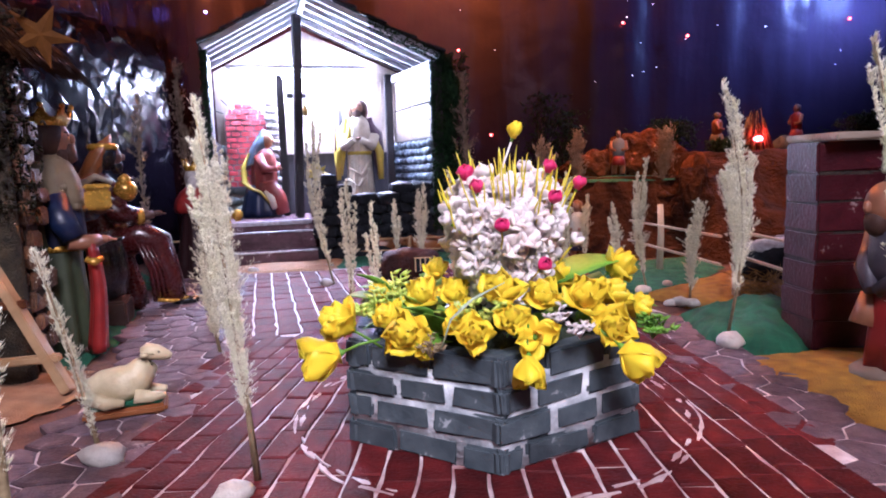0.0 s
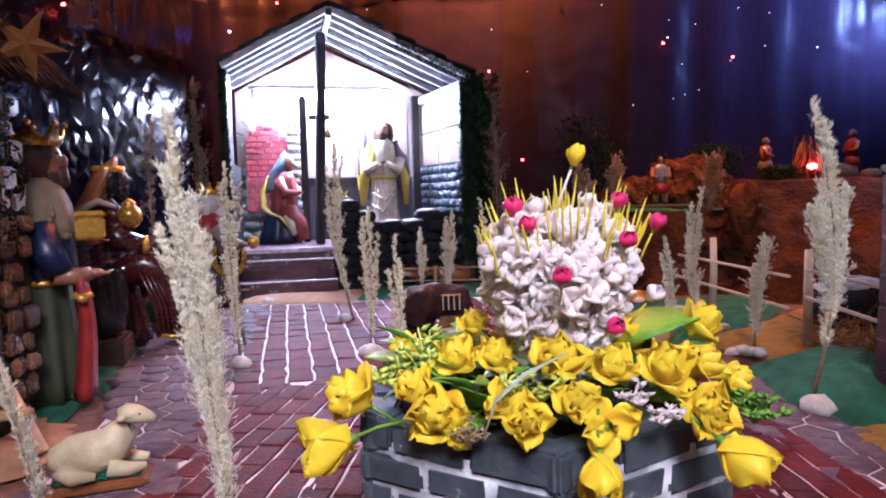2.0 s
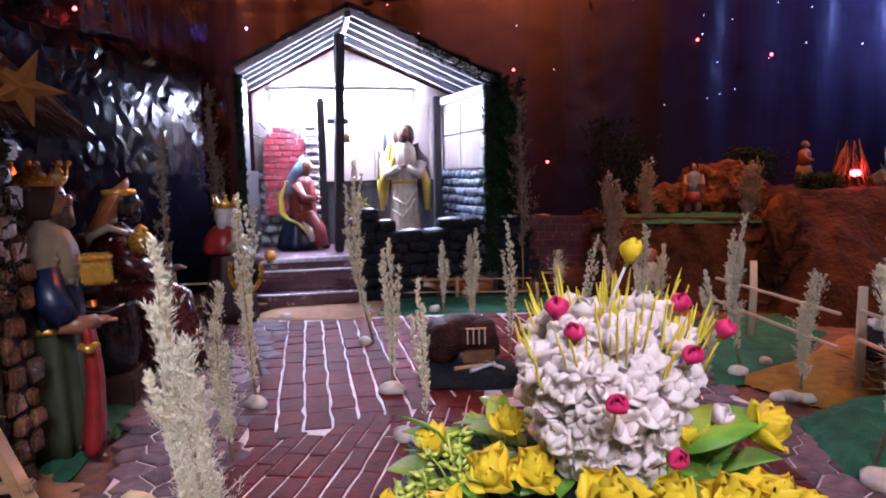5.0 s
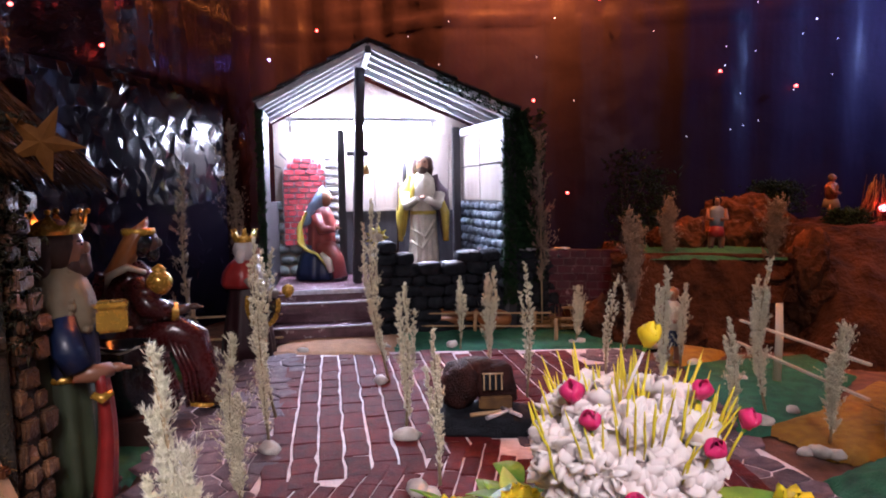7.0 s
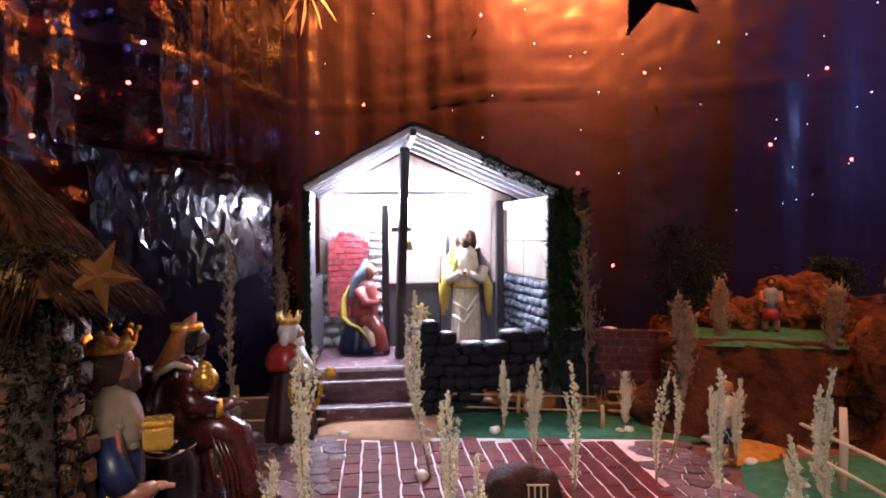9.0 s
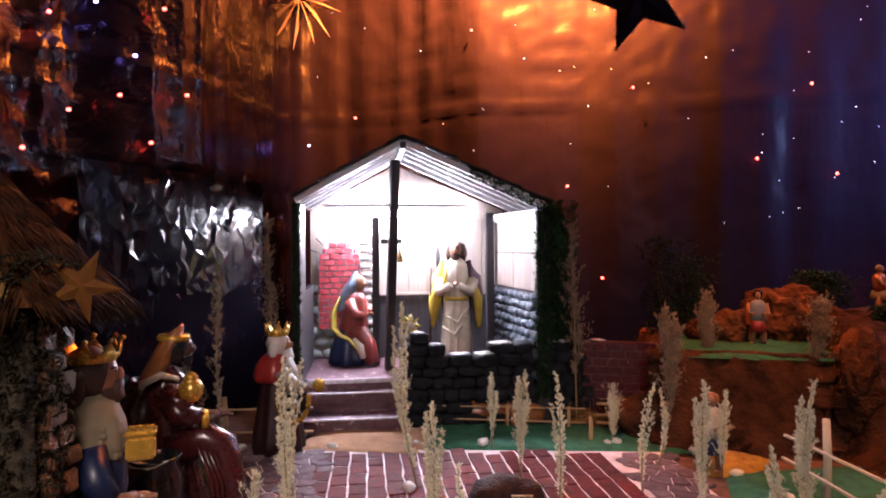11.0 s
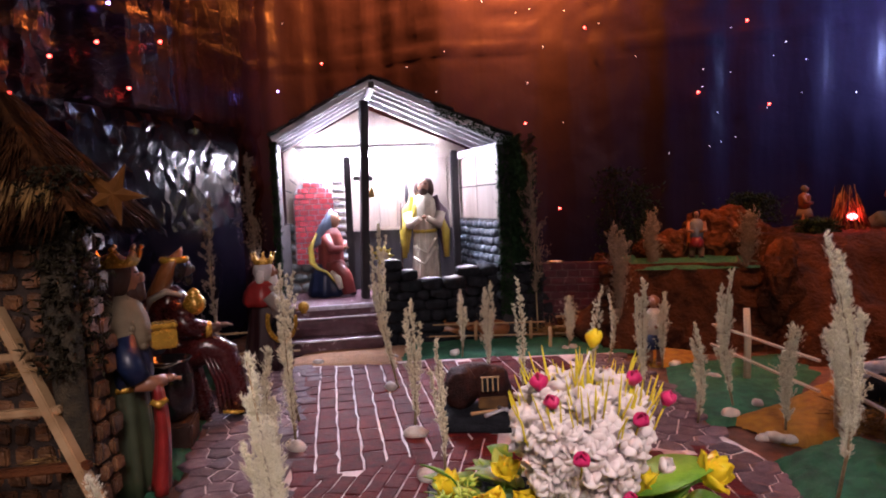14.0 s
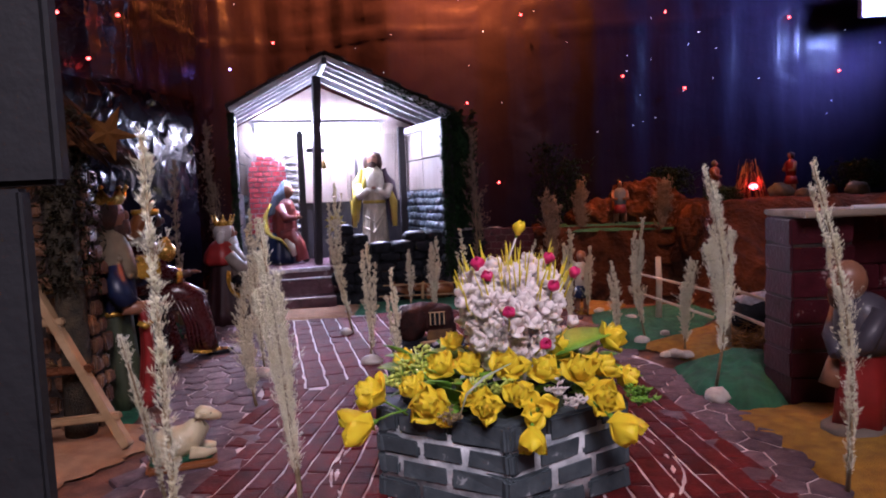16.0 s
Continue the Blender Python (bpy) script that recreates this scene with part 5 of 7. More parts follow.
def king_one(bm):      # 0 fur mantle 1 blue 2 red 3 green 4 dark hair 5 skin 6 gold
    lathe(bm, [(0.058, 0.0), (0.056, 0.05), (0.050, 0.14), (0.046, 0.24), (0.042, 0.31)], squash=0.95, mi=3, n=48, fold=0.14, folds=9)
    loops = []
    for k in range(12):
        f = k / 11
        w, z = 0.046 + 0.020 * f, 0.345 - 0.335 * f
        loops.append([Vector((-0.022 - 0.020 * f + 0.55 * w * math.cos(a) + 0.005 * math.sin(a * 6 + 1), w * math.sin(a) * (1 + 0.05 * math.sin(a * 9)), z)) for a in [2 * math.pi * i / 36 for i in range(36)]])
    rings(bm, loops, mi=3)
    lathe(bm, [(0.047, 0.222), (0.052, 0.245), (0.053, 0.29), (0.050, 0.325)], Matrix.Translation((0.006, 0, 0)), squash=0.95, mi=1, n=40, fold=0.09, folds=10)
    lathe(bm, [(0.0500, 0.219), (0.0530, 0.225), (0.0500, 0.231)], Matrix.Translation((0.006, 0, 0)), squash=0.95, mi=6, n=24)
    lathe(bm, [(0.052, 0.300), (0.060, 0.306), (0.060, 0.330), (0.056, 0.365), (0.044, 0.398), (0.026, 0.416)], squash=0.98, mi=0, n=44, fold=0.10, folds=8)
    for i in range(150):
        a, f = i * 2.399, (i % 19) / 19
        r = 0.060 - 0.030 * f ** 1.7
        ball(bm, 0.0072, (r * math.cos(a), r * 0.98 * math.sin(a), 0.303 + 0.104 * f), (1, 1, 1.3), mi=0, sub=1)
    # sleeve, bare forearm and fist, and the red stole that hangs from it
    tube(bm, [(0.010, -0.050, 0.330), (0.020, -0.068, 0.278), (0.034, -0.070, 0.246)], [0.022, 0.026, 0.024], n=12, mi=1)
    tube(bm, [(0.026, -0.070, 0.242), (0.060, -0.066, 0.236), (0.082, -0.058, 0.240)], [0.017, 0.016, 0.012], n=12, mi=5)
    hand_at(bm, (0.088, -0.054, 0.240), 0.012, 5)
    tube(bm, [(0.014, 0.048, 0.330), (0.050, 0.050, 0.290), (0.078, 0.022, 0.292)], [0.022, 0.024, 0.016], n=12, mi=1)
    hand_at(bm, (0.090, 0.012, 0.296), 0.012, 5)
    loops = []
    for k in range(14):
        f = k / 13
        w = 0.022 + 0.016 * f
        loops.append([Vector((0.064 + 0.006 * math.sin(f * 4) + 0.42 * w * math.cos(a) * (1 + 0.3 * math.sin(a * 5)), -0.058 - 0.002 * f + w * math.sin(a), 0.236 - 0.222 * f)) for a in [2 * math.pi * i / 26 for i in range(26)]])
    rings(bm, loops, mi=2)
    tube(bm, [(0.052, -0.088, 0.206), (0.066, -0.092, 0.198), (0.082, -0.086, 0.206)], [0.006, 0.009, 0.006], n=8, mi=6)
    head_on(bm, (0.006, 0, 0.446), 0.041, 5, 4, 4)
    tube(bm, [(0.040, 0, 0.434), (0.044, 0, 0.404), (0.036, 0, 0.380)], [0.015, 0.014, 0.005], n=12, mi=4)
    crown_on(bm, (0.002, 0, 0.470), 0.047, 0.036, 6)
    ball(bm, 0.020, (0.052, -0.022, 0.011), (1.6, 0.9, 0.6), mi=4)
    ball(bm, 0.020, (0.052, 0.022, 0.011), (1.6, 0.9, 0.6), mi=4)


figure("king_figurine", "standing plaster king with gold crown, fawn mantle and red stole", [P_TAN, P_BLUE, P_RED, P_GREENC, P_BROWN, P_SKIN, P_GOLD], king_one, pose(-0.711, 1.620, 0.0, 0, 0, 33))


def king_two(bm):      # 0 maroon 1 orange 2 dark skin 3 gold 4 black 5 cream
    lathe(bm, [(0.092, 0.0), (0.088, 0.05), (0.072, 0.13), (0.062, 0.21), (0.062, 0.29), (0.054, 0.345), (0.026, 0.375)], Matrix.Translation((-0.020, 0, 0)), squash=0.85, mi=0, n=56, fold=0.13, folds=11)
    # raised knee and shin under the robe, with its long folds
    tube(bm, [(0.00, -0.036, 0.180), (0.080, -0.048, 0.205), (0.118, -0.052, 0.186), (0.140, -0.052, 0.10), (0.150, -0.048, 0.02)], [0.046, 0.044, 0.038, 0.031, 0.032], n=16, mi=0)
    for k in range(7):
        tube(bm, [(0.060 + 0.012 * k, -0.086 + 0.002 * k, 0.205 - 0.006 * k), (0.094 + 0.011 * k, -0.084 + 0.002 * k, 0.11), (0.100 + 0.012 * k, -0.078 + 0.003 * k, 0.025)], [0.004, 0.006, 0.007], n=7, mi=0)
    tube(bm, [(0.095, -0.076, 0.030), (0.14, -0.082, 0.022), (0.182, -0.060, 0.024)], 0.006, n=8, mi=3)
    ball(bm, 0.026, (0.180, -0.048, 0.014), (1.7, 0.8, 0.5), mi=4)
    # sleeves and arms
    tube(bm, [(-0.010, -0.062, 0.330), (0.024, -0.086, 0.272), (0.078, -0.072, 0.258)], [0.028, 0.030, 0.022], n=14, mi=0)
    tube(bm, [(0.070, -0.074, 0.258), (0.086, -0.070, 0.258)], [0.024, 0.023], n=12, mi=3)
    tube(bm, [(0.084, -0.070, 0.258), (0.112, -0.062, 0.262)], [0.013, 0.011], n=10, mi=2)
    hand_at(bm, (0.122, -0.058, 0.264), 0.011, 2)
    # gold urn held at the breast
    lathe(bm, [(0.010, 0.300), (0.020, 0.306), (0.029, 0.322), (0.030, 0.336), (0.022, 0.350), (0.014, 0.356), (0.018, 0.361), (0.008, 0.370), (0.002, 0.374)], Matrix.Translation((0.050, -0.076, 0)), mi=3, n=20)
    tube(bm, [(-0.012, -0.066, 0.325), (0.020, -0.086, 0.305), (0.050, -0.082, 0.300)], [0.020, 0.018, 0.013], n=10, mi=0)
    # cloak with its cream rolled rim over the shoulder
    tube(bm, [(-0.075, -0.030, 0.195), (-0.080, -0.050, 0.28), (-0.058, -0.066, 0.348), (-0.018, -0.068, 0.368), (0.018, -0.050, 0.352)], [0.007, 0.009, 0.010, 0.009, 0.006], n=9, mi=5)
    tube(bm, [(-0.055, 0, 0.345), (-0.075, 0.0, 0.22), (-0.088, 0, 0.02)], [0.042, 0.058, 0.068], n=18, mi=0)
    head_on(bm, (0.012, 0, 0.420), 0.034, 2, 4, 4, False)
    # headcloth: a tall wound cap that falls to the nape
    loops = []
    for k in range(14):
        f = k / 13
        r = 0.029 + 0.013 * math.sin(min(1, f * 3.0) * math.pi / 2) ** 0.8 + 0.010 * f * f
        ctr = Vector((0.006 - 0.052 * f ** 1.3, 0, 0.466 - 0.122 * f))
        loops.append([ctr + Vector((r * 0.92 * math.cos(a) * (0.66 if math.cos(a) > 0 else 1), (r + 0.0022 * math.sin(a * 7 + k)) * math.sin(a), 0.016 * math.cos(a))) for a in [2 * math.pi * i / 32 for i in range(32)]])
    rings(bm, loops, mi=1)
    lathe(bm, [(0.0370, 0.438), (0.0400, 0.446), (0.0370, 0.455)], Matrix.Translation((0.002, 0, 0)), mi=3, n=28)


figure("king_figurine", "kneeling plaster king with an orange headcloth and glossy maroon robe", [P_MAROON, P_ORANGE, P_DARKSKIN, P_GOLD, P_BLACK, P_WHITE], king_two, pose(-0.850, 2.060, 0.0, 0, 0, 27))


def king_three(bm):    # 0 red 1 skin 2 white hair 3 gold 4 black 5 maroon 6 pale robe
    lathe(bm, [(0.078, 0.0), (0.076, 0.05), (0.066, 0.12), (0.056, 0.19), (0.050, 0.25), (0.032, 0.295)], squash=0.9, mi=5, n=44, fold=0.12, folds=9)
    lathe(bm, [(0.060, 0.226), (0.066, 0.240), (0.060, 0.272), (0.044, 0.298), (0.024, 0.314)], Matrix.Translation((-0.010, 0, 0)), squash=0.95, mi=0, n=32, fold=0.08, folds=7)
    # pale breast and sleeve, dark cloak held round in front, gold cord
    tube(bm, [(0.018, -0.012, 0.290), (0.042, -0.022, 0.230), (0.046, -0.026, 0.170)], [0.028, 0.036, 0.030], n=14, mi=6)
    tube(bm, [(0.012, -0.050, 0.262), (0.052, -0.062, 0.215), (0.092, -0.036, 0.204)], [0.024, 0.024, 0.015], n=12, mi=6)
    ball(bm, 0.046, (0.058, -0.040, 0.158), (1.05, 0.8, 0.85), mi=4, sub=3)
    for k in range(3):
        ring = [(0.052 + (0.050 - 0.004 * k) * math.cos(a), -0.080 - 0.002 * k, 0.178 + (0.072 - 0.005 * k) * math.sin(a)) for a in [math.pi * (0.86 + 1.22 * i / 20) for i in range(21)]]
        tube(bm, ring, 0.0040, n=6, mi=3)
    head_on(bm, (0.006, 0, 0.340), 0.034, 1, 2, 2)
    tube(bm, [(0.024, 0, 0.325), (0.030, 0, 0.296), (0.026, 0, 0.262)], [0.020, 0.022, 0.008], n=10, mi=2)
    crown_on(bm, (0.0, 0, 0.368), 0.035, 0.036, 3)
    hand_at(bm, (0.100, -0.030, 0.204), 0.010, 1)
    ball(bm, 0.017, (0.128, -0.03, 0.212), (1.2, 1, 1.2), mi=3)
    lathe(bm, [(0.012, 0.190), (0.006, 0.196), (0.010, 0.204)], Matrix.Translation((0.128, -0.03, 0)), mi=3, n=10)


figure("king_figurine", "kneeling plaster king with white hair, gold crown and red cape", [P_RED, P_SKIN, P_WHITEHAIR, P_GOLD, P_BLACK, paint("painted_deep_maroon", (0.026, 0.006, 0.008), 0.5), paint("painted_grey_cream", (0.30, 0.25, 0.21), 0.5)], king_three, pose(-0.832, 2.590, 0.0, 0, 0, 22) @ Matrix.Scale(1.03, 4))


def mary(bm):          # 0 rose 1 veil 2 skin 3 gold 4 dark blue 5 white
    # dark blue mantle heaped behind and below, one knee raised in front
    lathe(bm, [(0.082, 0.0), (0.080, 0.03), (0.066, 0.09), (0.050, 0.14)], Matrix.Translation((-0.030, 0, 0)), squash=0.95, mi=4, n=40, fold=0.11, folds=8)
    lathe(bm, [(0.056, 0.09), (0.055, 0.15), (0.054, 0.215), (0.050, 0.262), (0.036, 0.290), (0.018, 0.300)], Matrix.Translation((-0.004, 0, 0)), squash=0.95, mi=0, n=36, fold=0.07, folds=9)
    tube(bm, [(0.00, -0.030, 0.12), (0.046, -0.036, 0.125), (0.072, -0.036, 0.085), (0.086, -0.034, 0.012)], [0.036, 0.036, 0.030, 0.030], n=14, mi=0)
    tube(bm, [(0.020, -0.066, 0.110), (0.048, -0.070, 0.080), (0.060, -0.064, 0.035)], [0.010, 0.018, 0.012], n=10, mi=5)
    # arms folded on the breast
    tube(bm, [(-0.004, -0.050, 0.262), (0.026, -0.066, 0.205), (0.068, -0.036, 0.205)], [0.023, 0.022, 0.012], n=12, mi=0)
    tube(bm, [(-0.004, 0.050, 0.262), (0.030, 0.056, 0.210), (0.068, 0.016, 0.212)], [0.023, 0.020, 0.012], n=12, mi=0)
    hand_at(bm, (0.072, -0.018, 0.210), 0.010, 2)
    # golden lining of the mantle down the back and across the lap
    tube(bm, [(-0.050, -0.040, 0.275), (-0.074, -0.056, 0.215), (-0.066, -0.068, 0.150), (-0.034, -0.082, 0.125), (0.010, -0.088, 0.110), (0.046, -0.078, 0.060)], [0.010, 0.017, 0.016, 0.011, 0.009, 0.005], n=10, mi=3, flat=0.6)
    ball(bm, 0.031, (0.014, 0, 0.330), (0.95, 0.82, 1.15), mi=2, sub=3)
    ball(bm, 0.006, (0.044, 0, 0.328), (1, 0.8, 1.5), mi=2, sub=1)
    tube(bm, [(0.006, 0, 0.305), (0.0, 0, 0.285)], 0.013, n=10, mi=2)
    loops = []
    for k in range(12):
        f = k / 11
        c = Vector((-0.004 - 0.050 * f ** 1.4, 0, 0.370 - 0.150 * f))
        r = 0.012 + 0.029 * math.sin(min(1, f * 2.2) * math.pi / 2) + 0.010 * f
        loops.append([c + Vector((r * math.cos(a) * 0.85, (r + 0.0015 * math.sin(a * 8)) * math.sin(a), 0.012 * math.cos(a))) for a in [2 * math.pi * i / 24 for i in range(24)]])
    rings(bm, loops, mi=1)


figure("mother_figurine", "kneeling plaster woman with a pale blue veil and rose robe", [P_ROSE, P_VEIL, P_SKIN, P_YELLOW, P_BLUE, P_WHITE], mary, pose(-0.805, 3.275, FL, 0, 0, -4) @ Matrix.Scale(1.05, 4))


def joseph(bm):        # 0 cream 1 yellow 2 skin 3 brown 4 violet mantle
    lathe(bm, [(0.066, 0.0), (0.062, 0.10), (0.056, 0.22), (0.054, 0.30), (0.060, 0.36), (0.052, 0.415), (0.022, 0.440)], squash=0.80, mi=0, n=52, fold=0.13, folds=12)
    # violet mantle down the back and over one shoulder, lined in yellow
    for side, mi in ((-1, 1), (1, 4)):
        tube(bm, [(0.002, side * 0.036, 0.425), (-0.004, side * 0.064, 0.36), (0.006, side * 0.074, 0.28), (0.012, side * 0.078, 0.17)], [0.020, 0.025, 0.023, 0.012], n=14, mi=mi)
        tube(bm, [(0.020, side * 0.062, 0.335), (0.028, side * 0.080, 0.27), (0.026, side * 0.082, 0.150)], [0.010, 0.016, 0.010], n=10, mi=1)
        tube(bm, [(0.012, side * 0.060, 0.345), (0.050, side * 0.052, 0.300), (0.066, side * 0.014, 0.330)], [0.022, 0.021, 0.013], n=12, mi=0)
    tube(bm, [(0.026, -0.028, 0.428), (0.044, -0.034, 0.36), (0.046, -0.040, 0.31)], [0.008, 0.010, 0.006], n=8, mi=1)
    lathe(bm, [(0.0565, 0.262), (0.0590, 0.270), (0.0565, 0.278)], squash=0.82, mi=1, n=28)
    tube(bm, [(0.044, 0.044, 0.24), (0.062, 0.010, 0.17), (0.050, -0.040, 0.205)], [0.006, 0.008, 0.005], n=8, mi=0)
    tube(bm, [(0.050, 0.040, 0.20), (0.066, 0.000, 0.12), (0.052, -0.044, 0.155)], [0.006, 0.008, 0.005], n=8, mi=0)
    hand_at(bm, (0.070, 0.004, 0.336), 0.012, 2)
    tube(bm, [(0.030, -0.092, 0.02), (0.034, -0.088, 0.30), (0.034, -0.086, 0.40)], 0.0035, n=6, mi=3)
    head_on(bm, (0.004, 0, 0.475), 0.034, 2, 3, 3)


figure("father_figurine", "standing plaster man in a cream robe with a yellow mantle", [P_WHITE, P_YELLOW, P_SKIN, P_BROWN, paint("painted_dull_violet", (0.10, 0.055, 0.085), 0.45)], joseph, pose(-0.385, 3.40, FL, 0, 0, -84) @ Matrix.Diagonal((1.12, 1.22, 1.03, 1)))
ornament = thing("crib_ornament", "small pale yellow star-shaped crib ornament", "ornament", pose(-0.520, 3.12, 0.335))
bm = bmesh.new()
ball(bm, 0.026, (0, 0, 0.02), (1.2, 1, 0.9))
part("centre", bm, P_WHITE, ornament, "white rounded centre", smooth=True)
for k in range(9):
    a = k * 0.7
    bm = bmesh.new()
    spikelet(bm, Vector((0, 0, 0.02)), Vector((math.cos(a), -0.4, math.sin(a))), 0.055, 0.012)
    part("ray", bm, P_YELLOW, ornament, smooth=True)
crib = thing("crib", "dark wooden crib with a brick-patterned front", "crib", pose(-0.515, 3.14, FL, 0, 0, YAW))
for k in range(3):
    for j in range(2):
        bm = bmesh.new()
        box(bm, 0.046, 0.06, 0.040, bevel=0.003)
        part("block", bm, M_STEP, crib, at=pose(-0.024 + 0.049 * j, 0, k * 0.042))
bm = bmesh.new()
box(bm, 0.11, 0.08, 0.012, Matrix.Translation((0, 0, 0.127)), bevel=0.003)
part("tray", bm, M_DARKW, crib)


def small_man(shirt, skirt, hat, h):
    def build(bm):     # 0 shirt 1 skirt 2 skin 3 hat
        for s in (-1, 1):
            tube(bm, [(0.005 * s, s * 0.018, 0.0), (0, s * 0.018, h * 0.16), (0, s * 0.014, h * 0.30)], [0.010, 0.012, 0.014], n=8, mi=2)
            tube(bm, [(0, s * 0.027, h * 0.75), (0.012, s * 0.033, h * 0.58), (0.030, s * 0.014, h * 0.56)], [0.009, 0.0085, 0.006], n=8, mi=2)
            ball(bm, 0.012, (0.008, s * 0.018, 0.006), (1.5, 0.9, 0.6), mi=3, sub=1)
        lathe(bm, [(0.034, h * 0.24), (0.031, h * 0.34), (0.026, h * 0.44)], squash=0.85, mi=1, n=24, fold=0.1, folds=9)
        lathe(bm, [(0.022, h * 0.42), (0.024, h * 0.58), (0.026, h * 0.72), (0.018, h * 0.79), (0.008, h * 0.82)], squash=1.1, mi=0, n=16)
        tube(bm, [(0, 0, h * 0.80), (0.002, 0, h * 0.86)], h * 0.04, n=8, mi=2)
        head_on(bm, (0.002, 0, h * 0.905), h * 0.074, 2, 3, None, False)
    return build


figure("soldier_figurine", "small plaster soldier in grey tunic and red skirt", [P_GREY, P_RED, P_SKIN, P_BLACK], small_man(0, 0, 0, 0.200), pose(0.782, 3.17, 0.302, 0, 0, -100))
figure("shepherd_figurine", "small plaster shepherd in tan clothes beside the fire", [P_ORANGE, P_TAN, P_SKIN, P_TAN], small_man(0, 0, 0, 0.185), pose(1.320, 3.50, 0.400, 0, 0, -30))
figure("shepherd_figurine", "small plaster shepherd in a red robe by the fire", [P_RED, P_RED, P_SKIN, P_BROWN], small_man(0, 0, 0, 0.215), pose(1.72, 3.56, 0.400, 0, 0, -160))
figure("shepherdess_figurine", "small plaster shepherdess in a white blouse and orange scarf", [P_WHITE, P_BLUE, P_SKIN, P_ORANGE], small_man(0, 0, 0, 0.235), pose(0.520, 2.645, 0.0, 0, 0, -120))


def red_man(bm):       # 0 red 1 grey 2 skin 3 base
    ball(bm, 0.062, (0, 0, 0.012), (1.1, 1, 0.32), mi=3)
    lathe(bm, [(0.046, 0.02), (0.042, 0.08), (0.038, 0.15), (0.036, 0.17)], squash=0.9, mi=0, n=30, fold=0.1, folds=7)
    lathe(bm, [(0.039, 0.155), (0.046, 0.19), (0.044, 0.235), (0.030, 0.255), (0.014, 0.262)], squash=1.0, mi=1, n=20)
    tube(bm, [(-0.01, 0.04, 0.235), (-0.035, 0.03, 0.18), (-0.05, 0.0, 0.15)], [0.017, 0.017, 0.011], n=8, mi=1)
    tube(bm, [(0.0, -0.04, 0.235), (-0.03, -0.045, 0.18), (-0.05, -0.01, 0.15)], [0.017, 0.017, 0.011], n=8, mi=1)
    tube(bm, [(-0.03, 0.02, 0.14), (-0.045, 0.02, 0.09)], [0.016, 0.020], n=8, mi=2)
    tube(bm, [(-0.010, 0, 0.25), (-0.028, 0, 0.275)], 0.015, n=8, mi=2)
    ball(bm, 0.034, (-0.030, 0, 0.285), (0.95, 0.85, 1.08), mi=2, sub=3)
    ball(bm, 0.007, (-0.064, 0, 0.282), (1, 0.8, 1.5), mi=2)
    ball(bm, 0.020, (-0.048, 0, 0.258), (0.8, 0.9, 1.2), mi=4)


figure("shepherd_figurine", "bald plaster shepherd in grey shirt and red robe", [P_RED, paint("painted_slate_violet", (0.075, 0.065, 0.085), 0.5), P_SKIN, P_STONE, P_BROWN], red_man, pose(0.822, 1.388, 0.0, 0, 0, 10))

# sheep lying on its plinth
sheep = bmesh.new()
tube(sheep, [(-0.064, 0, 0.040), (-0.056, 0, 0.046), (-0.034, 0, 0.052), (0.000, 0, 0.054), (0.022, 0, 0.064), (0.038, 0, 0.086), (0.045, 0, 0.106), (0.046, 0, 0.116)],
     [0.008, 0.022, 0.031, 0.033, 0.029, 0.021, 0.017, 0.008], n=18, mi=0)
tube(sheep, [(0.030, 0, 0.108), (0.040, 0, 0.108), (0.056, 0, 0.104), (0.072, 0, 0.097), (0.080, 0, 0.094)], [0.008, 0.015, 0.014, 0.0095, 0.005], n=14, mi=0)
for s in (-1, 1):
    ball(sheep, 0.007, (0.036, s * 0.018, 0.106), (1.0, 1.5, 0.6), mi=0, sub=2)
    ball(sheep, 0.0022, (0.060, s * 0.0115, 0.107), mi=4, sub=1)
    tube(sheep, [(0.016, s * 0.024, 0.036), (0.044, s * 0.024, 0.030), (0.066, s * 0.018, 0.030)], [0.014, 0.011, 0.006], n=8, mi=0)
    tube(sheep, [(-0.044, s * 0.022, 0.040), (-0.028, s * 0.034, 0.032), (0.000, s * 0.034, 0.029)], [0.016, 0.013, 0.006], n=8, mi=0)
for f in sheep.faces:
    f.smooth = True
box(sheep, 0.135, 0.070, 0.018, bevel=0.006, mi=2)
box(sheep, 0.120, 0.060, 0.010, Matrix.Translation((0, 0, 0.017)), bevel=0.004, mi=3)
for f in sheep.faces:
    if not f.smooth:
        f.material_index = 3 if f.calc_center_median().z > 0.0185 else 2
M_WOOL = mat("cream_plaster_wool", (0.70, 0.61, 0.38), (0.54, 0.45, 0.26), 30, 0.5, 0.5, fine=110, depth=0.003)
tagged(part("sheep_figurine", sheep, [M_WOOL, P_WHITE, P_ORANGE, M_GREEN, P_BLACK], at=pose(-0.392, 1.282, 0.003, 0, 0, 24) @ Matrix.Scale(0.86, 4)), "lying cream plaster sheep on an orange-edged base", "figurine")

# the gifts beside the kings
bm = bmesh.new()
box(bm, 0.048, 0.044, 0.040, bevel=0.004)
box(bm, 0.052, 0.048, 0.012, Matrix.Translation((0, 0, 0.040)), bevel=0.004)
tagged(part("gift_box", bm, P_GOLD, at=pose(-0.622, 1.640, 0.300, 0, 0, 33)), "small gold gift casket held by the king", "box")
cauldron = bmesh.new()
lathe(cauldron, [(0.02, 0.0), (0.048, 0.012), (0.060, 0.06), (0.058, 0.11), (0.050, 0.145), (0.057, 0.155), (0.050, 0.155), (0.044, 0.13)], n=28)
tagged(part("pot", cauldron, P_BLACK, at=pose(-0.770, 1.875, 0.062), smooth=True), "shiny black pot standing before the kneeling king", "pot")
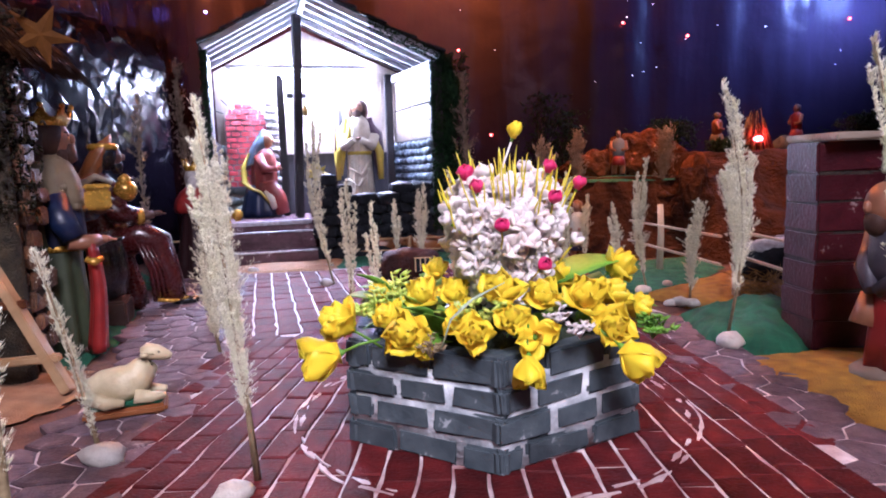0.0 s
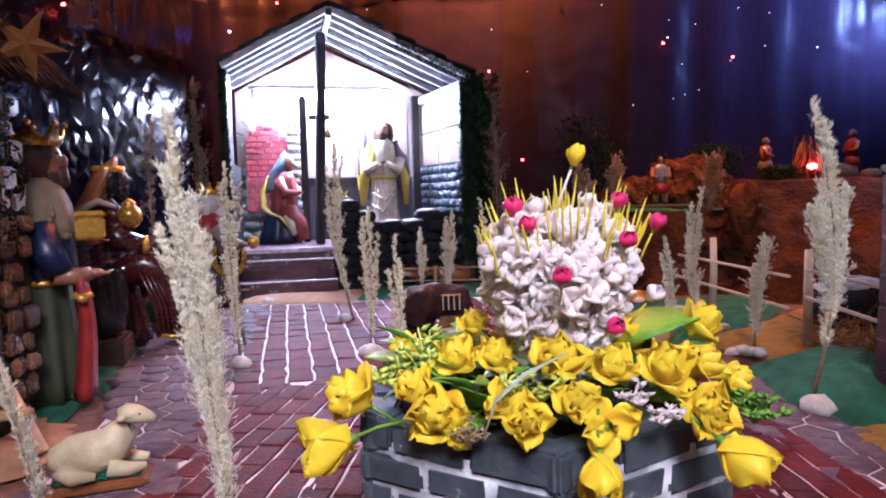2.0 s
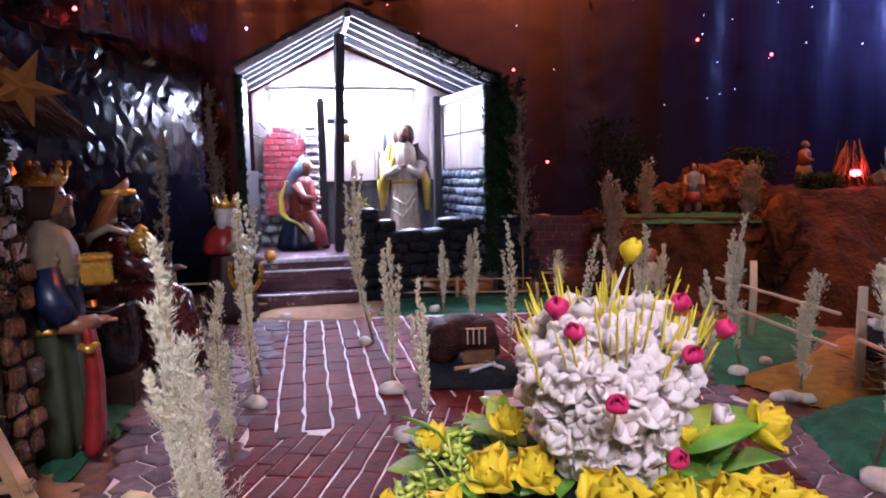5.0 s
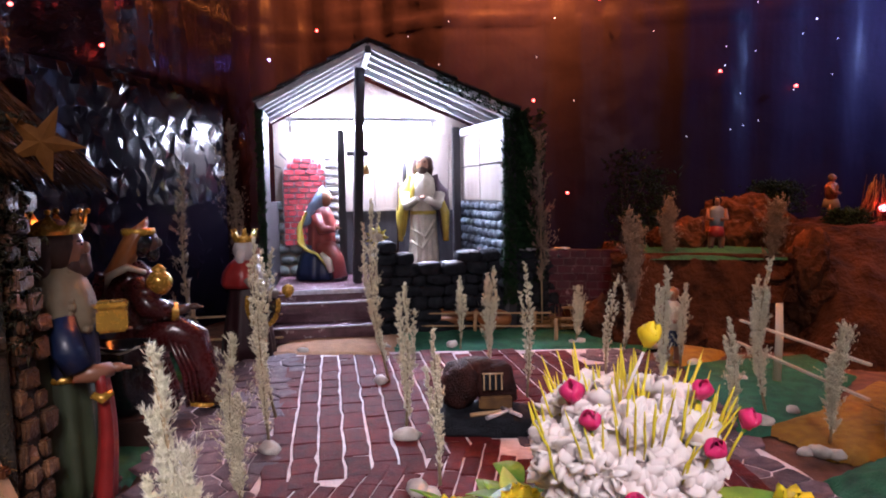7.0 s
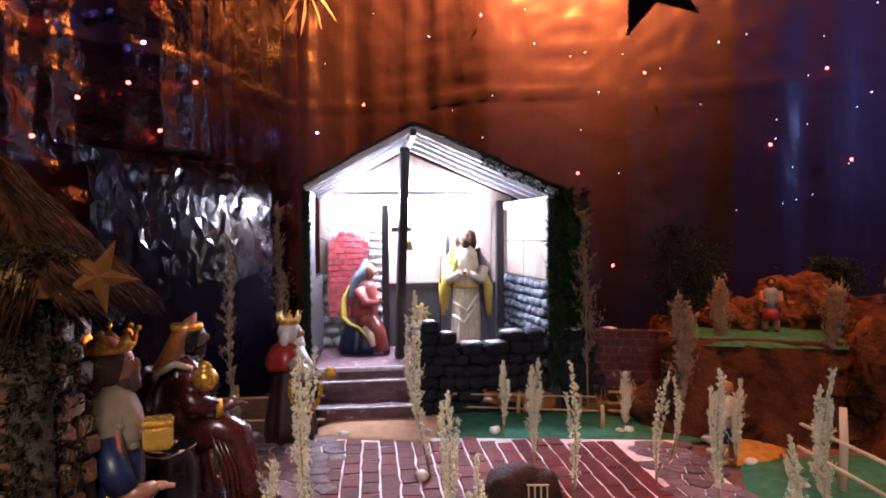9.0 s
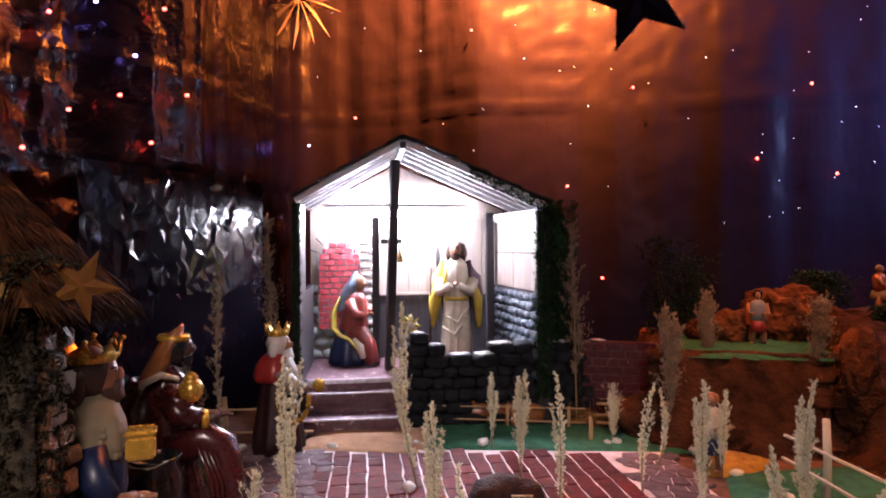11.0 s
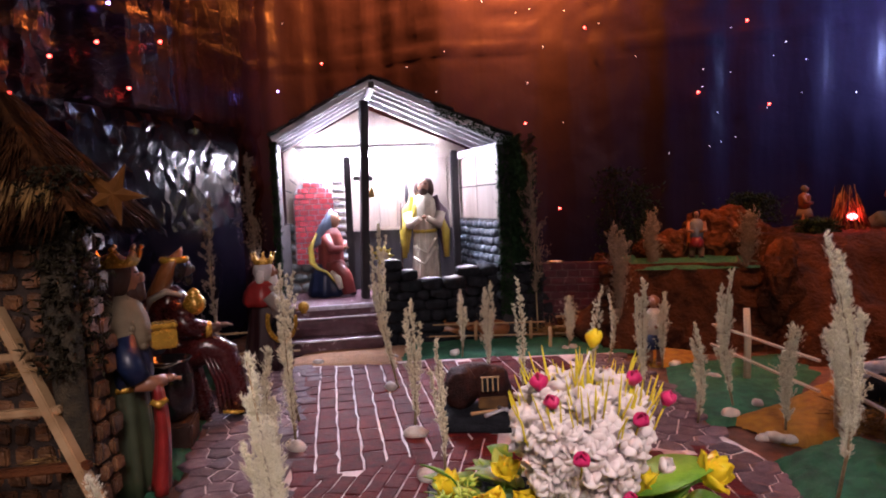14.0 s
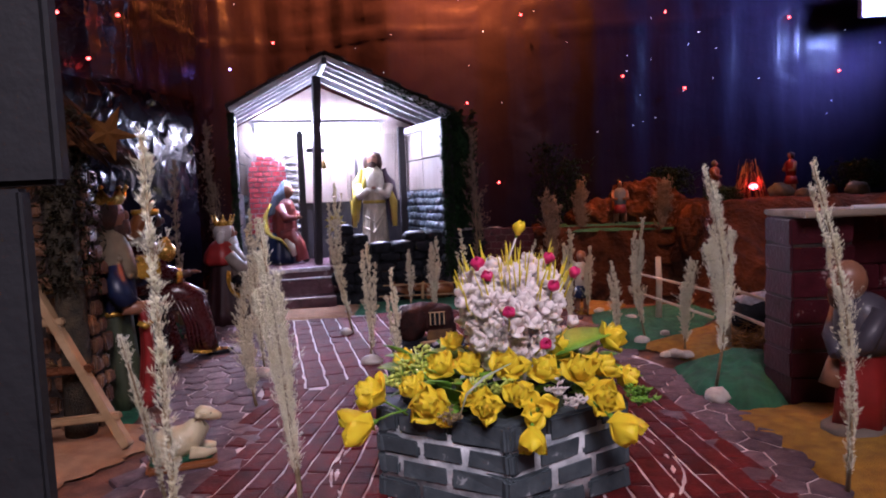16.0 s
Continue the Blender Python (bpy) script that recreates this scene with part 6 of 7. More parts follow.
bm = bmesh.new()
box(bm, 0.11, 0.11, 0.064, bevel=0.006)
tagged(part("plinth", bm, P_BROWN, at=pose(-0.770, 1.875, 0.0, 0, 0, 20)), "dark brown block under the pot", "plinth")
bm = bmesh.new()
tube(bm, [(-0.05, -0.012, 0.0), (-0.02, -0.016, -0.012), (0.02, -0.012, -0.016), (0.055, 0, -0.004)], [0.003, 0.012, 0.012, 0.003], n=8, flat=0.5)
tagged(part("cloth", bm, P_WHITE, at=pose(-0.772, 1.850, 0.222), smooth=True), "cream cloth hanging over the pot's rim", "cloth")


# ---- stone hut at the edge, with its thatch and ladder ----
hut = thing("stone_hut", "dark brown stone hut with a thatched roof", "hut", pose(-0.664, 1.475, 0.0, 0, 0, 8))
M_HUTSTONE = mat("brown_hut_stone", (0.25, 0.115, 0.045), (0.070, 0.030, 0.016), 30, 0.42, 0.9, each=0.5, depth=0.006, coat=0.35, wear=(0.34, 0.30, 0.26), wear_at=0.74)
M_HUTMORTAR = mat("dark_hut_mortar", (0.050, 0.032, 0.022), (0.020, 0.013, 0.010), 50, 0.8, 0.8)
M_THATCH = mat("brown_thatch", (0.075, 0.029, 0.009), (0.026, 0.010, 0.005), 40, 0.9, 0.6, each=0.3, spec=0.08)
M_STRAW = mat("golden_straw", (0.36, 0.20, 0.05), (0.17, 0.09, 0.025), 40, 0.7, 0.5)
bm = bmesh.new()
box(bm, 0.95, 0.05, 0.60, Matrix.Translation((-0.475, 0.025, 0)), bevel=0.006)
part("wall", bm, M_HUTMORTAR, hut, "dark mortar wall")
rng = random.Random(61)
for face in (0, 1):
    wide = 0.62 if face == 0 else 0.05
    z, j = 0.0, 0
    while z < 0.565:
        hh = rng.uniform(0.034, 0.044)
        u = -0.016 if j % 2 else -0.002
        while u < wide - 0.01:
            w = rng.uniform(0.034, 0.050)
            bm = bmesh.new()
            box(bm, w - 0.010, 0.014, hh - 0.009, Matrix.Translation((0, 0, -hh / 2 + 0.0035)), bevel=0.004, jit=0.004, rng=rng)
            m = pose(-u - w / 2, -0.002, z + hh / 2, 0, rng.uniform(-5, 5), 0) if face == 0 else pose(0.002, u + w / 2, z + hh / 2, 0, 0, 90)
            part("stone", bm, M_HUTSTONE, hut, at=m)
            u += w
        z += hh
        j += 1
# window with a red cloth behind it
bm = bmesh.new()
box(bm, 0.085, 0.006, 0.16, bevel=0.002)
part("window_cloth", bm, mat("red_window_cloth", (0.42, 0.02, 0.03), (0.26, 0.01, 0.02), 40, 0.7, 0.4), hut, "red cloth in the window", at=pose(-0.255, -0.020, 0.17))
for dx in (-0.048, 0.048):
    bm = bmesh.new()
    box(bm, 0.014, 0.016, 0.18, bevel=0.003)
    part("window_frame", bm, M_DARKW, hut, at=pose(-0.255 + dx, -0.022, 0.16))


def straw_bed(n, where, length, thin, seed):
    r = random.Random(seed)
    bm = bmesh.new()
    for _ in range(n):
        p, d = where(r)
        spikelet(bm, p, d, length * r.uniform(0.6, 1.3), thin * r.uniform(0.7, 1.3))
    return bm


# hipped roof: a front and an end slope, each in overlapping courses
EA, EB, EC = Vector((-1.0, -0.075, 0.578)), Vector((0.035, -0.075, 0.585)), Vector((0.035, 0.15, 0.585))
RA, RB = Vector((-1.0, 0.10, 0.87)), Vector((-0.215, 0.10, 0.845))
bm = bmesh.new()
vs = [bm.verts.new(p) for p in (EA, EB, EC, (-1.0, 0.15, 0.585), RA, RB)]
for q in ((0, 1, 5, 4), (1, 2, 5), (2, 3, 4, 5), (3, 2, 1, 0), (0, 4, 3)):
    bm.faces.new([vs[i] for i in q])
part("roof", bm, M_THATCH, hut, "brown thatch bed")
for j in range(7):
    f = 0.02 + j / 7.2

    def front(r):
        q = r.random()
        p = EA.lerp(EB, q).lerp(RA.lerp(RB, q), f + r.uniform(0, 0.06))
        return p + Vector((0, -0.012, 0.012)) * r.random(), Vector((r.uniform(-0.25, 0.25), -0.5, -0.8))

    def end(r):
        p = EB.lerp(EC, r.random()).lerp(RB, f + r.uniform(0, 0.06))
        return p + Vector((0.012, 0, 0.008)) * r.random(), Vector((0.62, r.uniform(-0.3, 0.3), -0.65))

    ob = part("thatch_course", straw_bed(750, front, 0.075, 0.0020, j), M_STRAW if j == 1 else M_THATCH, hut, "layered thatch straw")
    ob["kind"] = "stuff"
    ob = part("thatch_course", straw_bed(int(260 * (1.1 - f)), end, 0.07, 0.0020, j + 20), M_THATCH, hut, "layered thatch straw")
    ob["kind"] = "stuff"
M_DRYMOSS = mat("dry_brown_moss", (0.040, 0.032, 0.016), (0.014, 0.012, 0.007), 50, 0.95, 0.8, spec=0.1)
mossy("moss", hut, 900, lambda r: (Vector((r.gauss(-0.015, 0.022), r.uniform(-0.07, 0.04), r.uniform(0.30, 0.66))), Vector((r.uniform(-0.5, 0.6), -1, r.uniform(-0.6, 0.2)))), 0.020, 9, "dry moss hanging on the corner", M_DRYMOSS)
bm = bmesh.new()
tube(bm, [(0, 0, 0), (0.004, 0, 0.2), (-0.004, 0, 0.42), (0, 0, 0.60)], [0.030, 0.026, 0.030, 0.026], n=10)
part("corner_post", bm, mat("mossy_bark", (0.075, 0.055, 0.028), (0.028, 0.024, 0.014), 40, 0.9, 0.9, depth=0.008), hut, "bark-covered corner post", at=pose(-0.020, -0.035, 0), smooth=True)
# straw strewn at the wall's foot and a lit window
for k, (u, z) in enumerate(((-0.08, 0.30), (-0.16, 0.36), (-0.05, 0.14))):
    part("straw_tuft", straw_bed(40, lambda r: (Vector((u + r.uniform(-0.03, 0.03), -0.028, z + r.uniform(-0.004, 0.006))), Vector((r.uniform(-1, 1), -0.3, r.uniform(-0.1, 0.25)))), 0.05, 0.0012, k), M_STRAW, hut)["kind"] = "stuff"

ladder = thing("ladder", "pale pine ladder leaning against the stone hut", "ladder", pose(0, 0, 0))
for dx, dy in ((0.0, 0.0), (-0.165, -0.045)):
    plank(ladder, "side_rail", (-0.545 + dx, 1.375 + dy, 0.004), (-0.800 + dx, 1.425 + dy, 0.420), 0.026, 0.016, M_LATH, bevel=0.002, roll=20)
for k in range(4):
    f = 0.14 + 0.22 * k
    a = Vector((-0.545, 1.375, 0.004)).lerp(Vector((-0.800, 1.425, 0.420)), f)
    plank(ladder, "rung", a + Vector((0.02, 0.004, 0)), a + Vector((-0.18, -0.05, -0.004)), 0.018, 0.014, M_ORANGEROCK if k == 1 else M_LATH, bevel=0.003)

# wooden star on the hut's corner
bm = bmesh.new()
for k in range(5):
    a0 = radians(90 + 72 * k)
    tip = Vector((0.075 * math.cos(a0), 0, 0.075 * math.sin(a0)))
    l_, r_ = [Vector((0.026 * math.cos(a0 + s * radians(36)), 0, 0.026 * math.sin(a0 + s * radians(36)))) for s in (1, -1)]
    f_, b_ = Vector((0, -0.010, 0)), Vector((0, 0.010, 0))
    for q in ((tip, l_, f_), (tip, f_, r_), (tip, b_, l_), (tip, r_, b_)):
        bm.faces.new([bm.verts.new(p) for p in q])
tagged(part("star_ornament", bm, mat("orange_wood_stain", (0.15, 0.060, 0.012), (0.09, 0.035, 0.008), 30, 0.8, 0.3, spec=0.1), at=pose(-0.592, 1.470, 0.612, 0, 25, 30) @ Matrix.Scale(0.78, 4)), "orange-brown wooden star fixed to the hut's corner", "ornament")

# ---- maroon block pillar ----
pillar = thing("pillar", "square maroon block pillar with worn white edges", "pillar", pose(0.780, 1.560, 0.0, 0, 0, 4))
rng = random.Random(71)
bm = bmesh.new()
box(bm, 0.122, 0.104, 0.385, Matrix.Translation((0.065, 0.056, 0)))
part("core", bm, M_HUTMORTAR, pillar)
for j in range(7):
    bm = bmesh.new()
    box(bm, 0.130, 0.110, 0.0546, bevel=0.0036, jit=0.0022, rng=rng)
    part("block", bm, M_DARKBRICK, pillar, at=pose(0.065 + rng.uniform(-0.0015, 0.0015), 0.055, 0.0005 + j * 0.0555, 0, 0, rng.uniform(-1, 1)))
counter = thing("shelf", "thin bark board laid across the pillar and a maroon wall", "shelf", pose(0.72, 1.50, 0.392, 0, 0, 4))
bm = bmesh.new()
box(bm, 0.80, 0.16, 0.010, Matrix.Translation((0.47, 0.10, 0)), bevel=0.003, jit=0.003, rng=rng)
part("board", bm, mat("pale_bark_board", (0.42, 0.34, 0.26), (0.22, 0.16, 0.11), 20, 0.8, 0.8, stretch=(0.15, 1, 1)), counter, "pale bark board")
bm = bmesh.new()
tube(bm, [(0.17, 0.03, 0.0150), (0.86, 0.02, 0.0155)], 0.0050, n=10)
part("pipe", bm, mat("glossy_white_pipe", (0.80, 0.80, 0.82), (0.74, 0.74, 0.76), 10, 0.2, 0.05, coat=0.5), counter, "glossy white pipe")
lowwall = thing("block_wall", "low maroon block wall running on from the pillar", "wall", pose(0.90, 1.58, 0.0, 0, 0, 4))
for j in range(7):
    for i in range(5):
        bm = bmesh.new()
        box(bm, 0.118, 0.06, 0.0545, bevel=0.003, jit=0.0015, rng=rng)
        part("block", bm, M_DARKBRICK, lowwall, at=pose(0.06 + 0.12 * i + (0.03 if j % 2 else 0), 0.10, 0.0005 + j * 0.0555))

# ---- fences ----
def fence(name, label, posts, rails, post_h, material, thick=0.007, post_r=0.010):
    t = thing("fence", label, "fence", group="little wooden fences")
    r = random.Random(name)
    for x, y, z in posts:
        bm = bmesh.new()
        tube(bm, [(x, y, z - 0.01), (x + r.uniform(-0.004, 0.004), y, z + post_h * 0.6), (x + r.uniform(-0.006, 0.006), y, z + post_h)], [post_r, post_r * 0.95, post_r * 0.85], n=8)
        part("post", bm, material, t, smooth=True)
    for a, b in rails:
        plank(t, "rail", a, b, thick * 1.6, thick, material, bevel=0.0012)
    return t


fence("a", "low brown lath fence beside the white-haired king", [(-1.028, 2.60, 0), (-0.86, 2.64, 0)], [((-1.04, 2.585, 0.125), (-0.74, 2.66, 0.128)), ((-1.04, 2.585, 0.050), (-0.74, 2.66, 0.048)), ((-1.30, 2.50, 0.12), (-1.02, 2.59, 0.125))], 0.165, M_LATH, 0.006)
fence("b", "low brown lath fence behind the green strip", [(-0.41, 2.97, 0), (-0.12, 2.985, 0), (0.175, 2.87, 0.0), (0.10, 3.0, 0)], [((-0.44, 2.965, 0.075), (0.16, 3.0, 0.080)), ((-0.44, 2.965, 0.028), (0.16, 3.0, 0.03))], 0.085, M_LATH, 0.005, 0.007)
fence("c", "low brown lath fence before the dark brick wall", [(0.30, 3.0, 0), (0.46, 2.96, 0)], [((0.20, 3.0, 0.10), (0.52, 2.95, 0.115)), ((0.20, 3.0, 0.06), (0.52, 2.95, 0.07)), ((0.20, 3.01, 0.03), (0.52, 2.96, 0.035))], 0.12, M_LATH, 0.007)
M_PALELATH = mat("peeled_pale_lath", (0.62, 0.50, 0.36), (0.46, 0.35, 0.22), 30, 0.55, 0.3, stretch=(1, 1, 0.2))
f_ = fence("d", "pale split-lath fence along the yellow path", [(0.83, 2.03, 0.0), (0.745, 2.42, 0.0)], [((0.655, 2.44, 0.175), (0.80, 2.06, 0.160)), ((0.655, 2.46, 0.110), (0.80, 2.06, 0.085)), ((0.80, 1.98, 0.185), (0.875, 1.66, 0.170)), ((0.80, 1.98, 0.125), (0.875, 1.66, 0.100))], 0.225, M_PALELATH, 0.006, 0.011)

def crag(bm, r, at, scale, seed):
    g = bmesh.ops.create_icosphere(bm, subdivisions=4, radius=1)
    for v in g["verts"]:
        n_ = v.co.copy()
        o = Vector((seed, seed * 0.3, 0))
        k = 1 + 0.45 * noise.noise(n_ * 1.6 + o) + 0.28 * abs(noise.noise(n_ * 4 + o)) + 0.12 * abs(noise.noise(n_ * 10 + o))
        v.co = Vector((n_.x * scale[0], n_.y * scale[1], n_.z * scale[2])) * r * k + Vector(at)


# ---- hill: terrace with layered front, rock-paper slope, dark brick wall ----
def ridged(x, y, k):
    return abs(noise.noise(Vector((x * k, y * k, 3.3))))


def terrace(x, y):
    edge = 2.93 + 0.03 * noise.noise(Vector((x * 6, 0, 0)))
    f = min(1, max(0, (y - edge + 0.10) / 0.10))
    step = math.floor(f * 6) / 6 * 0.7 + f * 0.3
    side = min(1, max(0, (x - 0.36) / 0.06))
    return 0.30 * step * side + 0.010 * noise.noise(Vector((x * 24, y * 24, 0))) * f - 0.012


def slope(x, y):
    front = 2.62 + 0.20 * max(0, 1.25 - x) + 0.06 * noise.noise(Vector((x * 5, 1, 0)))
    f = min(1, max(0, (y - front) / 0.42))
    side = min(1, max(0, (x - 0.94) / 0.10))
    cave = 0.55 * math.exp(-((x - 1.32) / 0.10) ** 2 - ((y - 2.85) / 0.10) ** 2)
    return (0.405 * (f ** 0.6) * (1 - cave * (1 - f)) + 0.05 * (ridged(x, y, 9) - 0.3) * (1 - f) * min(1, f * 6) + 0.02 * noise.noise(Vector((x * 18, y * 18, 2))) * min(1, f * 5)) * side - 0.014


tagged(part("terrace", sheet(0.34, 1.06, 2.80, 3.75, 60, 120, terrace), M_ROCKPAPER, smooth=True), "layered brown cardboard terrace rising behind the fence", "hill", kind="structure")
tagged(part("rock_slope", sheet(0.92, 2.9, 2.45, 3.75, 110, 90, slope), M_ROCKPAPER, smooth=True), "brown crumpled paper rock slope under the campfire", "hill", kind="structure")
# its rough layered face
bm = bmesh.new()
rows = []
for j in range(61):
    z = -0.015 + 0.320 * j / 60
    row = []
    for i in range(121):
        x = 0.37 + 0.69 * i / 120
        bed_ = math.sin(z * 95 + 2.2 * noise.noise(Vector((x * 3, 0, z * 4)))) * 0.010 + 0.016 * noise.noise(Vector((x * 4, 1, z * 55))) + 0.012 * noise.noise(Vector((x * 17, 2, z * 30))) + 0.006 * noise.noise(Vector((x * 50, 3, z * 70)))
        row.append(bm.verts.new((x, 2.872 + 0.10 * z / 0.3 + 0.05 * noise.noise(Vector((x * 5, 0, 0))) - bed_ * 1.3, z)))
    rows.append(row)
for a, b in zip(rows, rows[1:]):
    for i in range(120):
        bm.faces.new((a[i], a[i + 1], b[i + 1], b[i])).smooth = True
tagged(part("terrace_face", bm, M_ROCKPAPER), "rough layered brown face of the terrace", "hill", kind="structure")
rng = random.Random(81)
heap("green_sawdust", [(0.50, 2.93), (1.00, 2.93), (1.02, 3.45), (0.50, 3.5)], 0.012, M_GREEN, "green dyed sawdust on the terrace top", 11, 0.292)
for k, (x, y, r, s, m) in enumerate([(0.70, 3.26, 0.075, (1.0, 0.7, 0.9), M_ORANGEROCK), (0.92, 3.36, 0.110, (1.1, 0.8, 1.1), M_ORANGEROCK), (1.03, 3.42, 0.09, (1.2, 0.8, 1.1), M_ORANGEROCK), (0.60, 3.32, 0.05, (1, 0.8, 0.9), M_ROCKPAPER),
                                     (1.06, 3.02, 0.085, (0.8, 0.8, 1.6), M_ORANGEROCK), (1.00, 2.86, 0.07, (0.9, 0.8, 1.7), M_ROCKPAPER)]):
    bm = bmesh.new()
    crag(bm, r, (0, 0, r * s[2] * 0.7), s, k * 2.3)
    tagged(part("rock", bm, m, at=pose(x, y, 0.295 if y > 3.2 else 0.12), smooth=False), "orange-brown crumpled paper rock on the terrace", "rock", "crumpled paper rocks")
for k, (x, y, r) in enumerate([(0.36, 2.96, 0.085), (0.50, 2.93, 0.055), (0.62, 2.86, 0.05), (0.27, 3.10, 0.06)]):
    bm = bmesh.new()
    crag(bm, r, (0, 0, r * 0.6), (1.0, 0.7, 1.0), 9 + k)
    tagged(part("rock", bm, M_ROCKPAPER, at=pose(x, y, 0.0), smooth=True), "brown crumpled paper rock at the terrace foot", "rock", "crumpled paper rocks")
brickwall = thing("brick_wall", "low dark maroon brick wall with worn joints", "wall", pose(0.155, 3.13, 0.0))
bm = bmesh.new()
box(bm, 0.27, 0.05, 0.300, Matrix.Translation((0.135, 0.03, 0)))
part("core", bm, mat("dull_brown_mortar", (0.17, 0.10, 0.09), (0.06, 0.03, 0.03), 25, 0.8, 0.5), brickwall, "dull worn mortar")
for j in range(10):
    x = -0.02 if j % 2 else 0.0
    while x < 0.268:
        x0, x1 = max(0, x), min(0.27, x + rng.uniform(0.045, 0.06))
        bm = bmesh.new()
        box(bm, x1 - x0 - 0.003, 0.058, 0.0275, bevel=0.002, jit=0.001, rng=rng)
        part("brick", bm, M_DARKBRICK, brickwall, at=pose((x0 + x1) / 2, 0.03, 0.0012 + j * 0.0302))
        x = x1
# straw ledge below it
ob = part("straw", straw_bed(700, lambda r: (Vector((r.uniform(0.12, 0.52), r.uniform(3.03, 3.11), 0.004 + r.uniform(0, 0.04))), Vector((r.uniform(-1, 1), r.uniform(-0.6, 0.2), r.uniform(-0.05, 0.35)))), 0.06, 0.0016, 3), M_STRAW)
tagged(ob, "golden straw strewn below the dark brick wall", "straw", kind="stuff")
ob = part("straw", straw_bed(700, lambda r: (Vector((r.uniform(0.84, 1.05), r.uniform(1.75, 2.1), 0.004 + r.uniform(0, 0.05))), Vector((r.uniform(-1, 1), r.uniform(-1, 1), r.uniform(-0.05, 0.5)))), 0.07, 0.0016, 5), M_STRAW)
tagged(ob, "golden straw heaped behind the fence", "straw", kind="stuff")
bm = bmesh.new()
ball(bm, 0.075, (0, 0, 0.062), (1.5, 0.8, 0.85), sub=3, rough=0.25, seed=5)
# the highlight on the rock's top, modelled as a white lump
ball(bm, 0.05, (-0.02, 0, 0.105), (1.6, 0.8, 0.5), mi=1, sub=3, rough=0.5, seed=6)
tagged(part("rock", bm, [M_BLACKROCK, M_FROST], at=pose(0.985, 2.12, 0.02), smooth=True), "black rock with a highlight painted white on top, behind the fence", "rock")
# clay beasts lying behind the low fence
for k, (x, y, a) in enumerate(((-0.235, 3.03, 10), (-0.05, 3.035, 190))):
    bm = bmesh.new()
    ball(bm, 0.045, (0, 0, 0.042), (1.5, 0.8, 0.9), sub=3, rough=0.12, seed=k)
    ball(bm, 0.024, (0.075, 0, 0.055), (1.2, 0.8, 0.9), sub=2)
    ball(bm, 0.014, (0.098, 0, 0.048), (1.1, 0.9, 0.8), sub=2)
    for s in (-1, 1):
        tube(bm, [(0.07, s * 0.014, 0.072), (0.068, s * 0.028, 0.082)], [0.005, 0.003], n=6)
        tube(bm, [(0.03, s * 0.03, 0.02), (0.06, s * 0.032, 0.010)], [0.014, 0.010], n=6)
    tagged(part("ox_figurine", bm, P_ORANGE, at=pose(x, y, 0.004, 0, 0, a), smooth=True), "lying terracotta-brown plaster ox behind the fence", "figurine")

# ---- campfire ----
fire = thing("campfire", "little twig campfire lit by a red lamp", "campfire", pose(1.43, 3.34, 0.392))
rng = random.Random(91)
for k in range(80):
    a = rng.uniform(0, 6.283)
    r = rng.uniform(0.05, 0.085)
    d = Vector((-math.cos(a) * rng.uniform(0.2, 0.9) * r, -math.sin(a) * rng.uniform(0.2, 0.9) * r, rng.uniform(0.06, 0.19)))
    bm = bmesh.new()
    p = Vector((r * math.cos(a), r * math.sin(a), 0))
    tube(bm, [p, p + d], [0.0022, 0.0012], n=5)
    part("twig", bm, M_ORANGEROCK if k % 3 else M_STRAW, fire)
bm = bmesh.new()
ball(bm, 0.017, (0.0, -0.035, 0.055), (1.2, 1, 0.8), sub=2)
part("bulb", bm, glow("red_bulb", (1.0, 0.06, 0.05), 14), fire, "glowing red bulb")
for k, (x, y, r, m) in enumerate(((1.60, 3.40, 0.05, M_GREY), (1.66, 3.30, 0.035, M_GREY), (1.90, 3.3, 0.05, M_GREY), (1.85, 3.45, 0.04, M_ORANGEROCK))):
    bm = bmesh.new()
    ball(bm, r, (0, 0, r * 0.6), (1.1, 0.8, 0.8), sub=3, rough=0.4, seed=k + 20)
    tagged(part("rock", bm, m, at=pose(x, y, 0.385), smooth=True), "small grey rock near the campfire", "rock", "small rocks by the fire")
# dark shrubs before the backdrop
M_SHRUB = mat("dark_shrub_leaf", (0.022, 0.042, 0.018), (0.007, 0.014, 0.007), 40, 0.7, 0.3, each=0.3, spec=0.1)
for k, (x, y, z, h, w) in enumerate(((0.50, 3.50, 0.0, 0.66, 0.11), (0.62, 3.55, 0.0, 0.58, 0.09), (1.10, 3.50, 0.38, 0.16, 0.13), (2.0, 3.45, 0.38, 0.16, 0.15), (1.25, 3.2, 0.36, 0.07, 0.08))):
    t = thing("shrub", "dark green artificial shrub before the black backdrop", "shrub", pose(x, y, z), group="dark shrubs")
    bm = bmesh.new()
    r = random.Random(k)
    for _ in range(6):
        tube(bm, [(0, 0, 0), (r.uniform(-0.3, 0.3) * w, r.uniform(-0.2, 0.2) * w, h * 0.5), (r.uniform(-0.8, 0.8) * w, r.uniform(-0.4, 0.4) * w, h * r.uniform(0.7, 1))], [0.006, 0.004, 0.002], n=5)
    part("branch", bm, M_HUTMORTAR, t)
    ob = part("leaves", straw_bed(900, lambda q: (Vector((q.gauss(0, 0.42) * w, q.gauss(0, 0.3) * w, h * q.uniform(0.25, 1.05))), Vector((q.uniform(-1, 1), q.uniform(-1, 1), q.uniform(-0.2, 1)))), 0.030, 0.004, k), M_SHRUB, t)
    ob["kind"] = "stuff"

